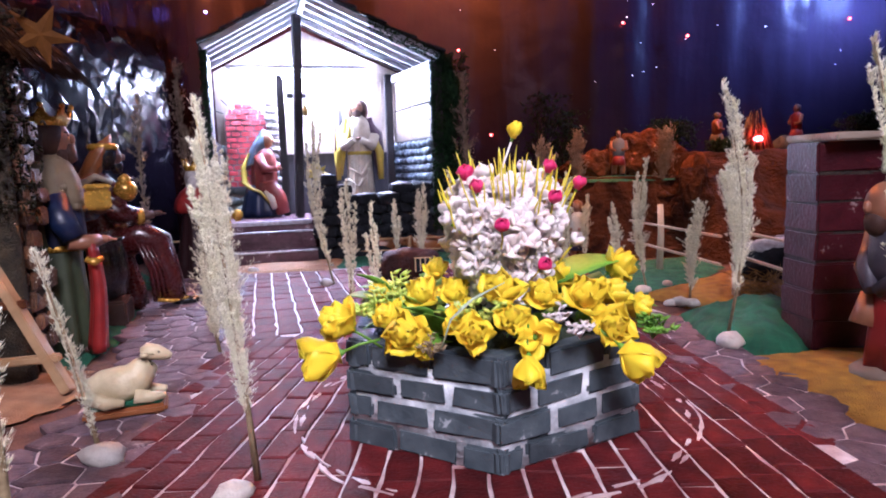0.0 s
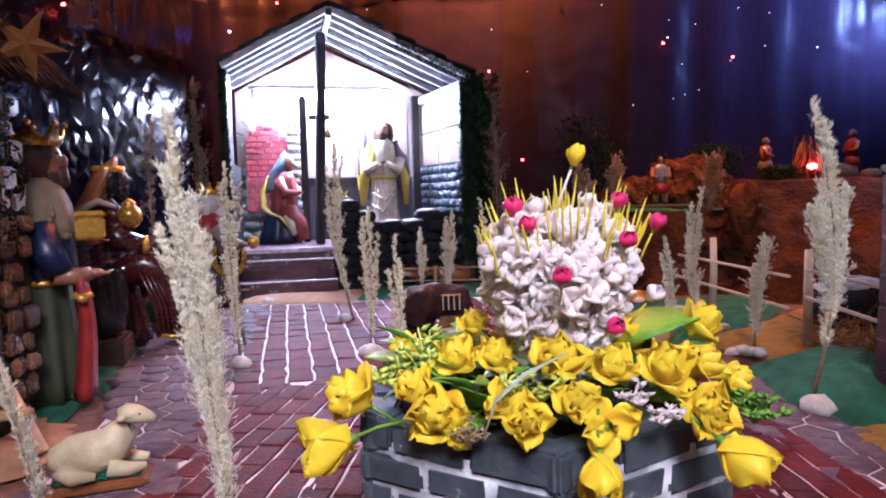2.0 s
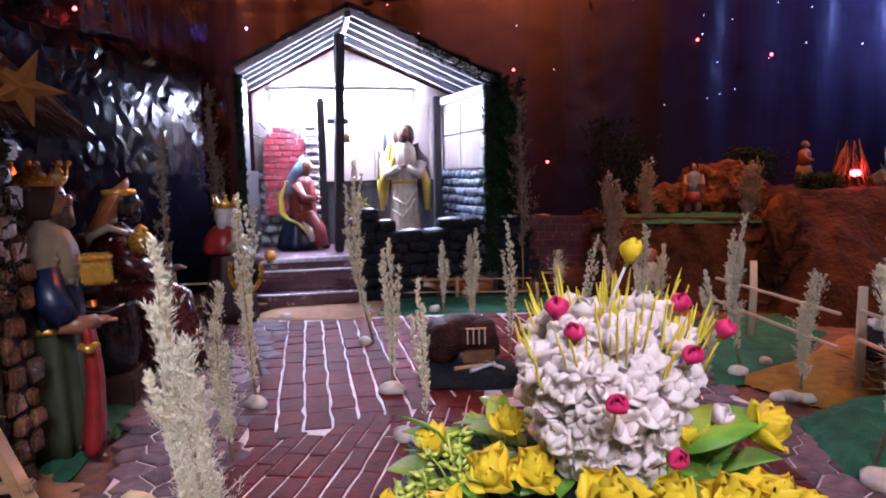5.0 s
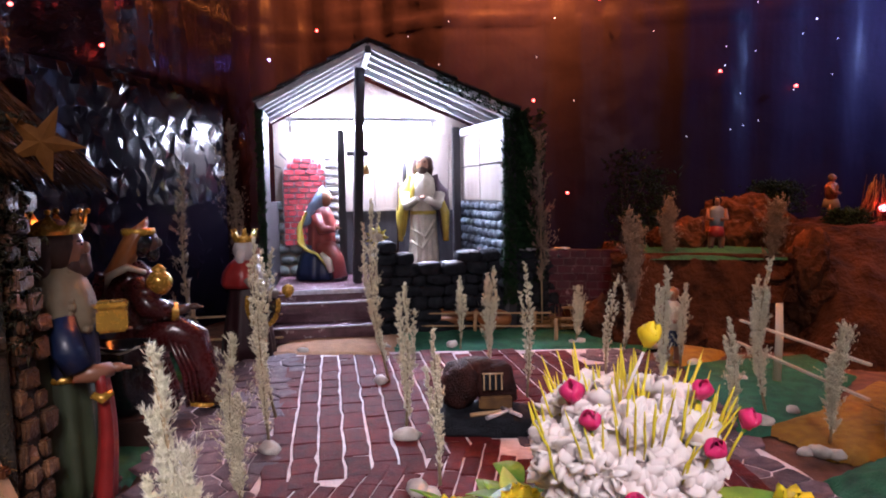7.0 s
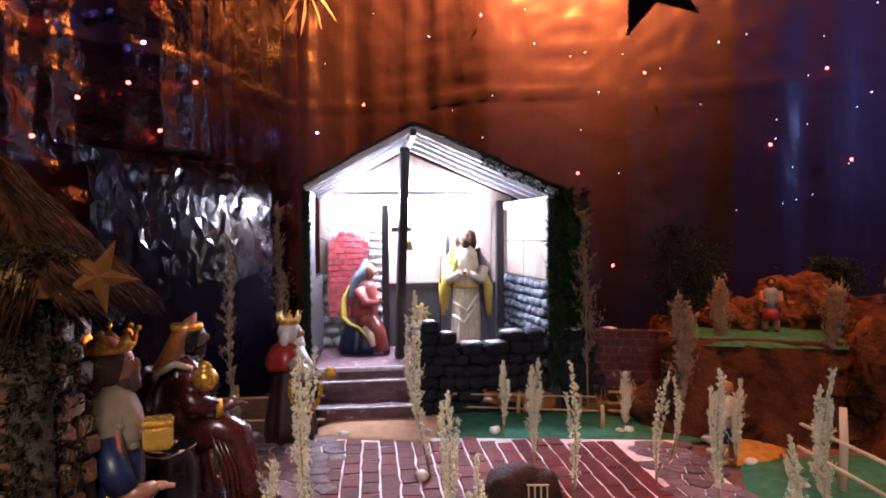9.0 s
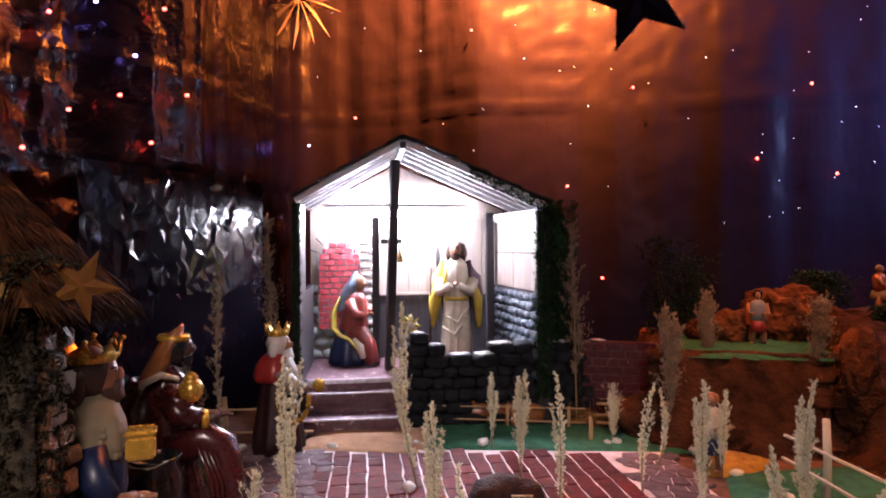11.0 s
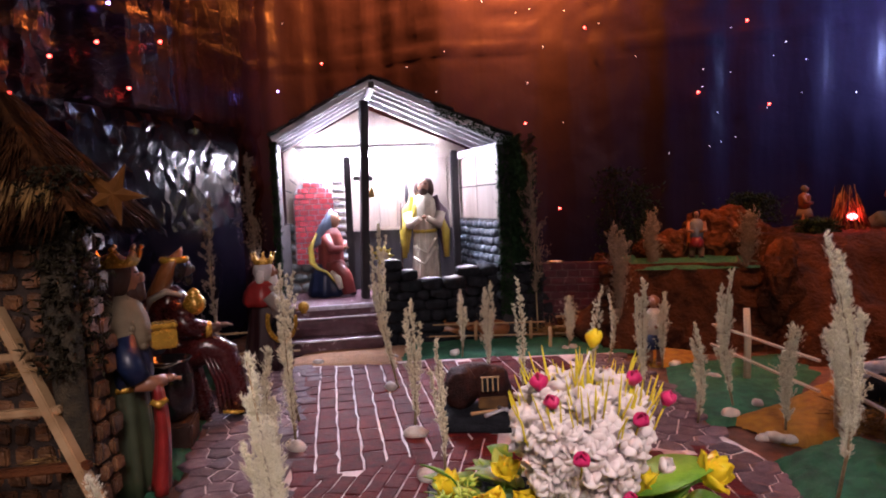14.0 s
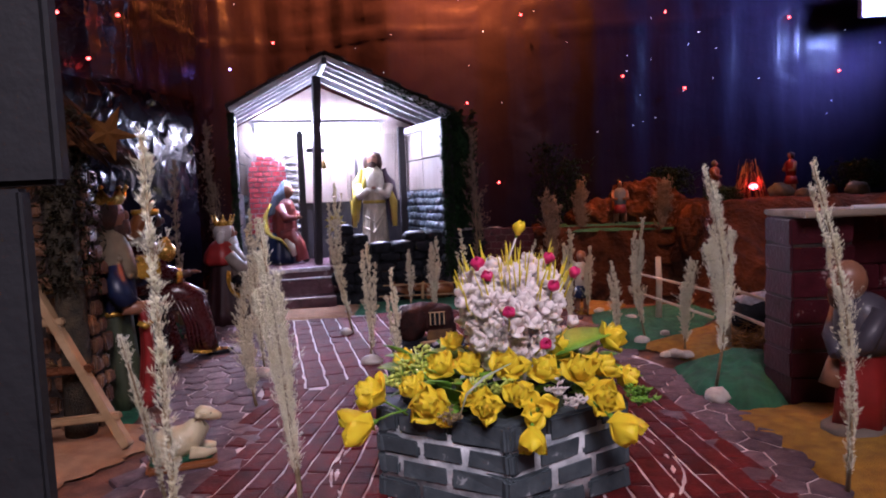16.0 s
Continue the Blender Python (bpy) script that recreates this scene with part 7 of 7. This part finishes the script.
# ---- log cabin on its black slab, in the middle of the path ----
slabm = bmesh.new()
slab_stone(slabm, 0.225, 0.150, 0.052, 3)
tagged(part("stone_slab", slabm, M_BLACKROCK, at=pose(-0.010, 2.045, 0.020, 0, 0, 5), smooth=True), "flat black stone slab lying on the paving", "stone")
cabin = thing("bark_hut", "little lumpy dark bark hut with a slatted window", "hut", pose(-0.020, 2.070, 0.040, 0, 0, 8))
M_BARK = mat("red_brown_bark", (0.050, 0.015, 0.011), (0.016, 0.006, 0.005), 30, 0.6, 0.9, depth=0.008, spec=0.2)
for k, (x, y, z, w, d, h) in enumerate(((-0.048, 0.0, 0.052, 0.088, 0.105, 0.112), (0.034, 0.012, 0.050, 0.098, 0.095, 0.105), (-0.012, 0.02, 0.078, 0.110, 0.080, 0.062))):
    bm = bmesh.new()
    slab_stone(bm, w, d, h, 4 + k * 3.1, 0.3)
    part("bark_lump", bm, M_BARK, cabin, at=pose(x, y, z, 0, (8, -14, 0)[k], 0), smooth=True)
bm = bmesh.new()
box(bm, 0.074, 0.012, 0.030, bevel=0.003, jit=0.002, rng=rng)
part("sill_block", bm, mat("ochre_wood_block", (0.17, 0.085, 0.022), (0.08, 0.036, 0.012), 30, 0.6, 0.5), cabin, "ochre wooden block under the window", at=pose(0.032, -0.044, 0.006, 0, 0, 4))
win = part("window", (lambda b: (box(b, 0.046, 0.008, 0.036, bevel=0.001), b)[1])(bmesh.new()), P_BLACK, cabin, "slatted window", at=pose(0.026, -0.040, 0.050, -6, 0, 3))
for k in range(4):
    bm = bmesh.new()
    box(bm, 0.0028, 0.006, 0.036, bevel=0.0008)
    part("slat", bm, M_LATH, win, at=pose(-0.020 + k * 0.0133, -0.005, 0))
bm = bmesh.new()
box(bm, 0.048, 0.007, 0.003, bevel=0.0008)
part("slat", bm, M_LATH, win, at=pose(0, -0.005, 0.035))
for k, (x, y, a) in enumerate(((0.030, 1.985, 40), (0.052, 2.0, -55), (0.0, 1.985, 15))):
    bm = bmesh.new()
    tube(bm, [(-0.035, 0, 0), (0.035, 0.004, 0.004)], [0.005, 0.004], n=6)
    tagged(part("stick", bm, M_FROST if k < 2 else M_LATH, at=pose(x, y, 0.050, 0, 0, a)), "short peeled whitish stick on the slab", "stick", "peeled sticks")

# ---- ornaments on the backdrop ----
bm = bmesh.new()
rng = random.Random(3)
for k in range(14):
    a = 2 * math.pi * k / 14 + rng.uniform(-0.1, 0.1)
    ln = rng.uniform(0.19, 0.36) if k % 2 == 0 else rng.uniform(0.13, 0.22)
    tip = Vector((ln * math.cos(a), 0, ln * math.sin(a)))
    s1, s2 = [Vector((0.050 * math.cos(a + q), 0, 0.050 * math.sin(a + q))) for q in (0.30, -0.30)]
    f_, b_ = Vector((0.02 * math.cos(a), -0.022, 0.02 * math.sin(a))), Vector((0, 0.004, 0))
    for q in ((tip, s1, f_), (tip, f_, s2), (tip, b_, s1), (tip, s2, b_), (f_, s1, b_), (f_, b_, s2)):
        bm.faces.new([bm.verts.new(p) for p in q])
tagged(part("paper_star", bm, mat("cream_paper", (0.72, 0.62, 0.52), (0.64, 0.54, 0.44), 20, 0.7, 0.15), at=pose(-1.19, 3.60, 1.90) @ Matrix.Scale(1.3, 4)), "many-pointed cream paper star on the black sheeting", "ornament")
bm = bmesh.new()
for k in range(5):
    a0 = radians(90 + 72 * k + 14)
    tip = Vector((0.24 * math.cos(a0), 0, 0.24 * math.sin(a0)))
    l_, r_ = [Vector((0.10 * math.cos(a0 + s * radians(36)), 0, 0.10 * math.sin(a0 + s * radians(36)))) for s in (1, -1)]
    f_, b_ = Vector((0, -0.02, 0)), Vector((0, 0.01, 0))
    for q in ((tip, l_, f_), (tip, f_, r_), (tip, b_, l_), (tip, r_, b_)):
        bm.faces.new([bm.verts.new(p) for p in q])
dark_star = thing("tinsel_star", "large dark star edged with silver tinsel on the sheeting", "ornament", pose(0.385, 3.36, 1.69))
part("star", bm, M_PLASTIC, dark_star)
bm = bmesh.new()
tube(bm, [(-0.05, 0, 0.2), (-0.02, 0, 1.01)], 0.0012, n=4)
part("thread", bm, M_DARKW, dark_star, "thin hanging thread")
part("tinsel", straw_bed(900, lambda r: (lambda k, f: (Vector((0.24 * math.cos(radians(104 + 72 * k)), 0, 0.24 * math.sin(radians(104 + 72 * k)))).lerp(
    Vector((0.10 * math.cos(radians(104 + 72 * k + r.choice((36, -36)))), 0, 0.10 * math.sin(radians(104 + 72 * k + 36)))) if False else
    (lambda s: Vector((0.10 * math.cos(radians(104 + 72 * k + s)), 0, 0.10 * math.sin(radians(104 + 72 * k + s)))))(r.choice((36, -36))), f),
    Vector((r.uniform(-1, 1), -0.4, r.uniform(-1, 1)))))(r.randrange(5), r.random()), 0.012, 0.0012, 8),
    mat("silver_tinsel", (0.35, 0.36, 0.38), (0.2, 0.2, 0.22), 40, 0.3, 0.1, metal=0.8), dark_star, "silver tinsel edge")["kind"] = "stuff"

# ---- glowing dots added in place of the stars printed on the sheeting ----
G_RED, G_WHITE, G_BLUE = glow("red_dot_glow", (1.0, 0.05, 0.03), 9), glow("white_dot_glow", (0.9, 0.9, 1.0), 1.7), glow("blue_dot_glow", (0.28, 0.22, 1.0), 10)


def dot_mesh(material, r):
    bm = bmesh.new()
    lathe(bm, [(r * 0.2, -r * 1.4), (r * 0.7, -r * 0.9), (r, 0), (r * 0.75, r * 0.75), (r * 0.1, r * 1.1)], n=8)
    me = bpy.data.meshes.new("star_dot")
    bmesh.ops.recalc_face_normals(bm, faces=bm.faces)
    bm.to_mesh(me)
    bm.free()
    me.materials.append(material)
    return me


B_RED, B_WHITE, B_BLUE, B_TINY = dot_mesh(G_RED, 0.0065), dot_mesh(G_WHITE, 0.0028), dot_mesh(G_BLUE, 0.0065), dot_mesh(glow("dim_white_dot_glow", (0.85, 0.85, 1.0), 0.55), 0.0026)


def fairy(mesh, x, z, label, wall="n"):
    if wall == "n":
        m = pose(x, 3.655 if x > -1.0 else 3.64, z, 90, 0, 0)
    else:
        m = wall @ pose(0, 0, 0, 0, 90, 0)
    ob = new("glow_dot", mesh)
    ob.matrix_basis = m
    tagged(ob, label, "light", "fairy lights on the sheeting")


for x, z in [(1.226, 0.970), (0.095, 0.945), (-0.935, 1.31), (0.39, 1.385), (1.13, 1.36), (0.91, 1.045), (2.0, 1.02), (1.75, 1.30), (-0.35, 1.70), (1.45, 1.75), (0.25, 0.52), (2.3, 1.5)]:
    fairy(B_RED, x, z, "tiny glowing red dot added for a star printed on the sheeting")
for x, z in [(0.19, 1.31), (0.93, 1.07), (1.30, 1.25), (1.32, 1.62), (0.70, 1.50), (1.6, 1.0), (1.85, 1.45), (-0.10, 1.55), (-0.6, 1.62), (2.2, 1.15)]:
    fairy(B_WHITE, x, z, "tiny glowing white dot added for a star printed on the sheeting")
fairy(B_BLUE, -1.175, 1.18, "glowing blue dot added for a star printed on the sheeting")
for k in range(55):
    fairy(B_TINY, rng.uniform(-1.2, 2.4), rng.uniform(0.75, 2.0), "faint glowing white dot added for a fleck of the sheeting's print")
for f, z, mm in ((0.3, 1.35, B_BLUE), (0.42, 1.50, B_BLUE), (0.35, 1.20, B_RED), (0.5, 1.12, B_RED), (0.62, 0.98, B_RED), (0.2, 1.55, B_RED), (0.55, 1.42, B_RED), (0.7, 0.8, B_RED), (0.12, 1.25, B_RED), (0.25, 1.05, B_RED)):
    p = Vector((-1.33, 2.95, z)).lerp(Vector((-1.76, 1.9, z)), f)
    fairy(mm, 0, 0, "small glowing dot added for a star on the crumpled sheeting", Matrix.Translation(p + Vector((0.07, 0.0, 0))))

# ---- grey board at the rim of the display ----
M_FIBRE = mat("grey_fibreboard", (0.022, 0.023, 0.027), (0.015, 0.016, 0.019), 8, 0.7, 0.2, fine=90)
panel = thing("display_panel", "plain dark grey fibreboard panel at the display's rim", "panel", pose(-0.069, 0.55, 0.0))
bm = bmesh.new()
box(bm, 0.110, 0.010, 0.475, Matrix.Translation((-0.078, 0, 0.0)), bevel=0.002)
part("lower_board", bm, M_FIBRE, panel)
bm = bmesh.new()
box(bm, 0.132, 0.012, 0.16, Matrix.Translation((-0.066, 0, 0.476)), bevel=0.003)
part("upper_board", bm, M_FIBRE, panel)


# ---- lamps ----
floodlight = thing("floodlight", "small white LED floodlight hung high before the sheeting", "lamp", pose(2.04, 3.43, 1.225))
bm = bmesh.new()
box(bm, 0.14, 0.05, 0.10, bevel=0.006)
part("housing", bm, P_GREY, floodlight)
bm = bmesh.new()
box(bm, 0.12, 0.004, 0.08, Matrix.Translation((0, -0.030, 0.01)), bevel=0.001)
part("lens", bm, glow("led_panel", (0.8, 0.88, 1.0), 120), floodlight, "glowing LED panel")
bm = bmesh.new()
tube(bm, [(0, 0.0, 0.09), (0, 0.06, 0.16), (0, 0.2, 0.17)], 0.006, n=6)
part("bracket", bm, P_GREY, floodlight)


# ---- pavements, piece by piece ----
def paver(poly, z0, z1, inset, rng):
    """A paving piece from its plan: a slightly uneven top and a chamfered rim."""
    n = len(poly)
    cx, cy = sum(p[0] for p in poly) / n, sum(p[1] for p in poly) / n
    tilt = rng.uniform(-0.03, 0.03), rng.uniform(-0.03, 0.03)
    verts, faces = [], []
    for k, (s, z) in enumerate(((0.0, z0), (0.0, z1 - 0.0018), (inset, z1))):
        for x, y in poly:
            d = math.hypot(x - cx, y - cy) or 1
            q = 1 - s / d
            verts.append(((x - cx) * q, (y - cy) * q, z + ((x - cx) * tilt[0] + (y - cy) * tilt[1] if k else 0)))
    for k in range(2):
        for i in range(n):
            j = (i + 1) % n
            faces.append((k * n + i, k * n + j, (k + 1) * n + j, (k + 1) * n + i))
    faces.append(tuple(range(2 * n, 3 * n)))
    return verts, faces, cx, cy


def lay(parent, name, polys, material, z0, z1, inset, rng):
    for poly in polys:
        v, f, cx, cy = paver(poly, z0, z1 + rng.uniform(-0.0012, 0.0012), inset, rng)
        me = bpy.data.meshes.new(name)
        me.from_pydata(v, [], f)
        me.materials.append(material)
        me.update()
        ob = new(name, me)
        ob.location = (cx, cy, 0)
        ob.parent = parent


def clip(poly, fn):
    """Keeps the part of a plan on the positive side of a line fn(x, y) >= 0."""
    out = []
    for (xa, ya), (xb, yb) in zip(poly, poly[1:] + poly[:1]):
        a, b = fn(xa, ya), fn(xb, yb)
        if a >= 0:
            out.append((xa, ya))
        if (a >= 0) != (b >= 0):
            t = a / (a - b)
            out.append((xa + (xb - xa) * t, ya + (yb - ya) * t))
    return out


def wavy(x, y, k=1.0):
    return (x + 0.0035 * k * noise.noise(Vector((x * 22, y * 22, 1))), y + 0.0035 * k * noise.noise(Vector((x * 22, y * 22, 7))))


bed = [(-0.46, 0.70), (-0.44, 1.17), (-0.54, 1.52), (-0.70, 1.90), (-0.93, 2.42), (-0.98, 2.60), (-0.66, 2.62), (-0.37, 2.68), (0.40, 2.80), (0.53, 2.32), (0.53, 2.05), (0.60, 1.88), (0.66, 1.60), (0.66, 1.2), (0.72, 0.70)]
pavement = part("pavement", slab(bed, -0.02, 0.0015), M_JOINT)
tagged(pavement, "painted red brick pavement with white joints, leading to the stable", "pavement", kind="structure")
rng = random.Random(5)
c, s = math.cos(radians(YAW)), math.sin(radians(YAW))
ox, oy = -0.37, 1.62      # where the straight path meets the round place


def in_path(x, y):
    left = -0.405 + (y - 1.70) * (-0.26 / 0.85)
    right = 0.36 - (y - 2.3) * 0.30 if y > 2.05 else 0.10 - (2.05 - y) * 0.9
    return x > left + 0.006 and x < right and y > 1.665 + (x + 0.40) * 0.55 and y < 2.615 + (x + 0.66) * 0.16


bricks = []
for col in range(-2, 22):
    off = rng.uniform(0, 0.08)
    run = -0.35
    while run < 1.25:
        ln = rng.uniform(0.070, 0.098)
        u0, u1 = col * 0.053 + 0.0028, (col + 1) * 0.053 - 0.0028
        v0, v1 = run + off + 0.0010, run + off + ln - 0.0010
        poly = []
        for (ua, va), (ub, vb) in (((u0, v0), (u1, v0)), ((u1, v0), (u1, v1)), ((u1, v1), (u0, v1)), ((u0, v1), (u0, v0))):
            for f in (0, 0.5) if abs(va - vb) > 1e-6 else (0,):
                u, v = ua + (ub - ua) * f, va + (vb - va) * f
                poly.append(wavy(ox + u * c - v * s, oy + u * s + v * c, 1.7))
        cx, cy = sum(p[0] for p in poly) / len(poly), sum(p[1] for p in poly) / len(poly)
        if in_path(cx, cy):
            bricks.append(poly)
        run += ln
lay(pavement, "brick", bricks, M_BRICK, -0.004, 0.0042, 0.002, rng)
# the round place about the planter: two fans of brick courses
plaza = part("pavement", slab([(-0.30, 0.68), (-0.292, 1.10), (-0.335, 1.47), (-0.385, 1.66), (-0.12, 1.80), (0.02, 1.93), (0.44, 1.90), (0.54, 1.60), (0.60, 1.06), (0.63, 0.68)], -0.02, 0.0028), M_GROUT)
tagged(plaza, "painted red brick paving fanned out round the planter", "pavement", kind="structure")
fan = []
for j in range(-4, 24):
    off = rng.uniform(0, 0.06)
    y = 0.72 - off
    while y < 1.95:
        ln = rng.uniform(0.062, 0.09)
        def at(col, yy):
            f = col / 22
            return wavy(-0.30 + 0.92 * f + (0.04 * (1 - f) - 0.07 * f) * (yy - 1.05) / 0.5, yy, 1.2)
        poly = []
        g = 0.052
        for cc, yy in ((j + g, y + 0.0010), (j + 1 - g, y + 0.0010), (j + 1 - g, y + ln / 2), (j + 1 - g, y + ln - 0.0010), (j + g, y + ln - 0.0010), (j + g, y + ln / 2)):
            poly.append(at(cc, yy))
        cx, cy = sum(p[0] for p in poly) / 6, sum(p[1] for p in poly) / 6
        edge = cy < 1.72 + (cx + 0.385) * 0.52 if cx < 0.05 else cy < 1.885
        right = -0.305 - max(0, cy - 1.1) * 0.13 + 0.006 < cx < 0.60 - (cy - 1.06) * 0.115 - 0.004
        hid = math.hypot(cx - 0.165, cy - 1.285) > 0.17
        if edge and right and hid and cy > 0.74 and not in_path(cx, cy):
            fan.append(poly)
        y += ln
near = [p for p in fan if p[0][1] > 0.86][:300]
lay(plaza, "brick", near, M_BRICK, -0.004, 0.0055, 0.002, rng)
far_verts, far_faces = [], []
for poly in fan:
    if poly not in near:
        v, f, cx, cy = paver(poly, -0.004, 0.0055 + rng.uniform(-0.0012, 0.0012), 0.002, rng)
        far_faces += [tuple(i + len(far_verts) for i in q) for q in f]
        far_verts += [(x + cx, y + cy, z) for x, y, z in v]
me = bpy.data.meshes.new("outer_bricks")
me.from_pydata(far_verts, [], far_faces)
me.materials.append(M_BRICK)
me.update()
rest = new("outer_bricks", me)
rest.parent = plaza
rest["kind"] = "stuff"

# the white ring brushed round the planter, in strokes that run dry
bm = bmesh.new()
for base, seed in ((0.290, 0.0), (0.281, 5.0)):
    last = None
    for i in range(241):
        a = 2 * math.pi * i / 240
        d = Vector((math.cos(a), math.sin(a), 0))
        r0 = base + 0.010 * noise.noise(d * 3 + Vector((seed, 0, 0)))
        w = 0.0030 * (0.35 + 1.6 * noise.noise(d * 9 + Vector((3, seed, 0))) + 0.5 * noise.noise(d * 40))
        loop = [bm.verts.new(d * (r0 + s_ * w) + Vector((0, 0, z))) for s_, z in ((-1, 0.004), (-1, 0.0066), (1, 0.0066), (1, 0.004))] if w > 0.0004 else None
        if loop and last:
            for q in range(4):
                bm.faces.new((last[q], last[(q + 1) % 4], loop[(q + 1) % 4], loop[q]))
        last = loop
tagged(part("paint_ring", bm, M_GROUT, at=pose(0.170, 1.285, 0)), "thin white line brushed in a ring round the planter", "paint line", kind="structure")


# the purple cobbles that flank it
def cobbles(name, region, pitch, seed, label):
    rr = random.Random(seed)
    xs, ys = [p[0] for p in region], [p[1] for p in region]
    pts = []
    y, row = min(ys) - pitch, 0
    while y < max(ys) + pitch:
        x = min(xs) - pitch + (row % 2) * pitch * 0.5
        while x < max(xs) + pitch:
            pts.append((x + rr.uniform(-0.3, 0.3) * pitch, y + rr.uniform(-0.3, 0.3) * pitch))
            x += pitch
        y += pitch * 0.87
        row += 1
    base = part(name, slab(region, -0.02, 0.0012), M_PATCHY)
    tagged(base, label, "pavement", kind="structure")
    polys = []
    for i, (px, py) in enumerate(pts):
        if not any(inside(region, px + ex, py + ey) for ex, ey in ((0, 0), (0.02, 0), (-0.02, 0), (0, 0.02), (0, -0.02))):
            continue
        cell = [(px - 0.06, py - 0.06), (px + 0.06, py - 0.06), (px + 0.06, py + 0.06), (px - 0.06, py + 0.06)]
        for j, (qx, qy) in enumerate(pts):
            if i != j and abs(qx - px) < 0.13 and abs(qy - py) < 0.13:
                dx, dy = qx - px, qy - py
                d = math.hypot(dx, dy)
                mx, my = (px + qx) / 2 - dx / d * 0.0017, (py + qy) / 2 - dy / d * 0.0017
                cell = clip(cell, lambda x, y, dx=dx, dy=dy, mx=mx, my=my: -((x - mx) * dx + (y - my) * dy))
                if len(cell) < 3:
                    break
        if len(cell) >= 3:
            polys.append([wavy(x, y, 0.8) for x, y in cell])
    lay(base, "cobble", polys[:300], M_COBBLE, -0.004, 0.0048, 0.004, rr)


cobbles("pavement", [(-0.455, 0.72), (-0.435, 1.17), (-0.535, 1.52), (-0.70, 1.90), (-0.925, 2.42), (-0.975, 2.59), (-0.675, 2.60), (-0.41, 1.70), (-0.342, 1.47), (-0.298, 1.10), (-0.305, 0.72)], 0.060, 21,
        "purple-grey crazy paving with white joints beside the bricks")
cobbles("pavement", [(0.535, 1.60), (0.592, 1.10), (0.612, 0.72), (0.715, 0.72), (0.655, 1.2), (0.655, 1.58), (0.595, 1.87), (0.525, 2.05), (0.525, 2.31), (0.40, 2.78), (0.26, 2.75), (0.37, 2.32), (0.13, 2.05), (0.06, 1.96), (0.45, 1.915)], 0.060, 22,
        "purple-grey crazy paving with white joints on the far side")
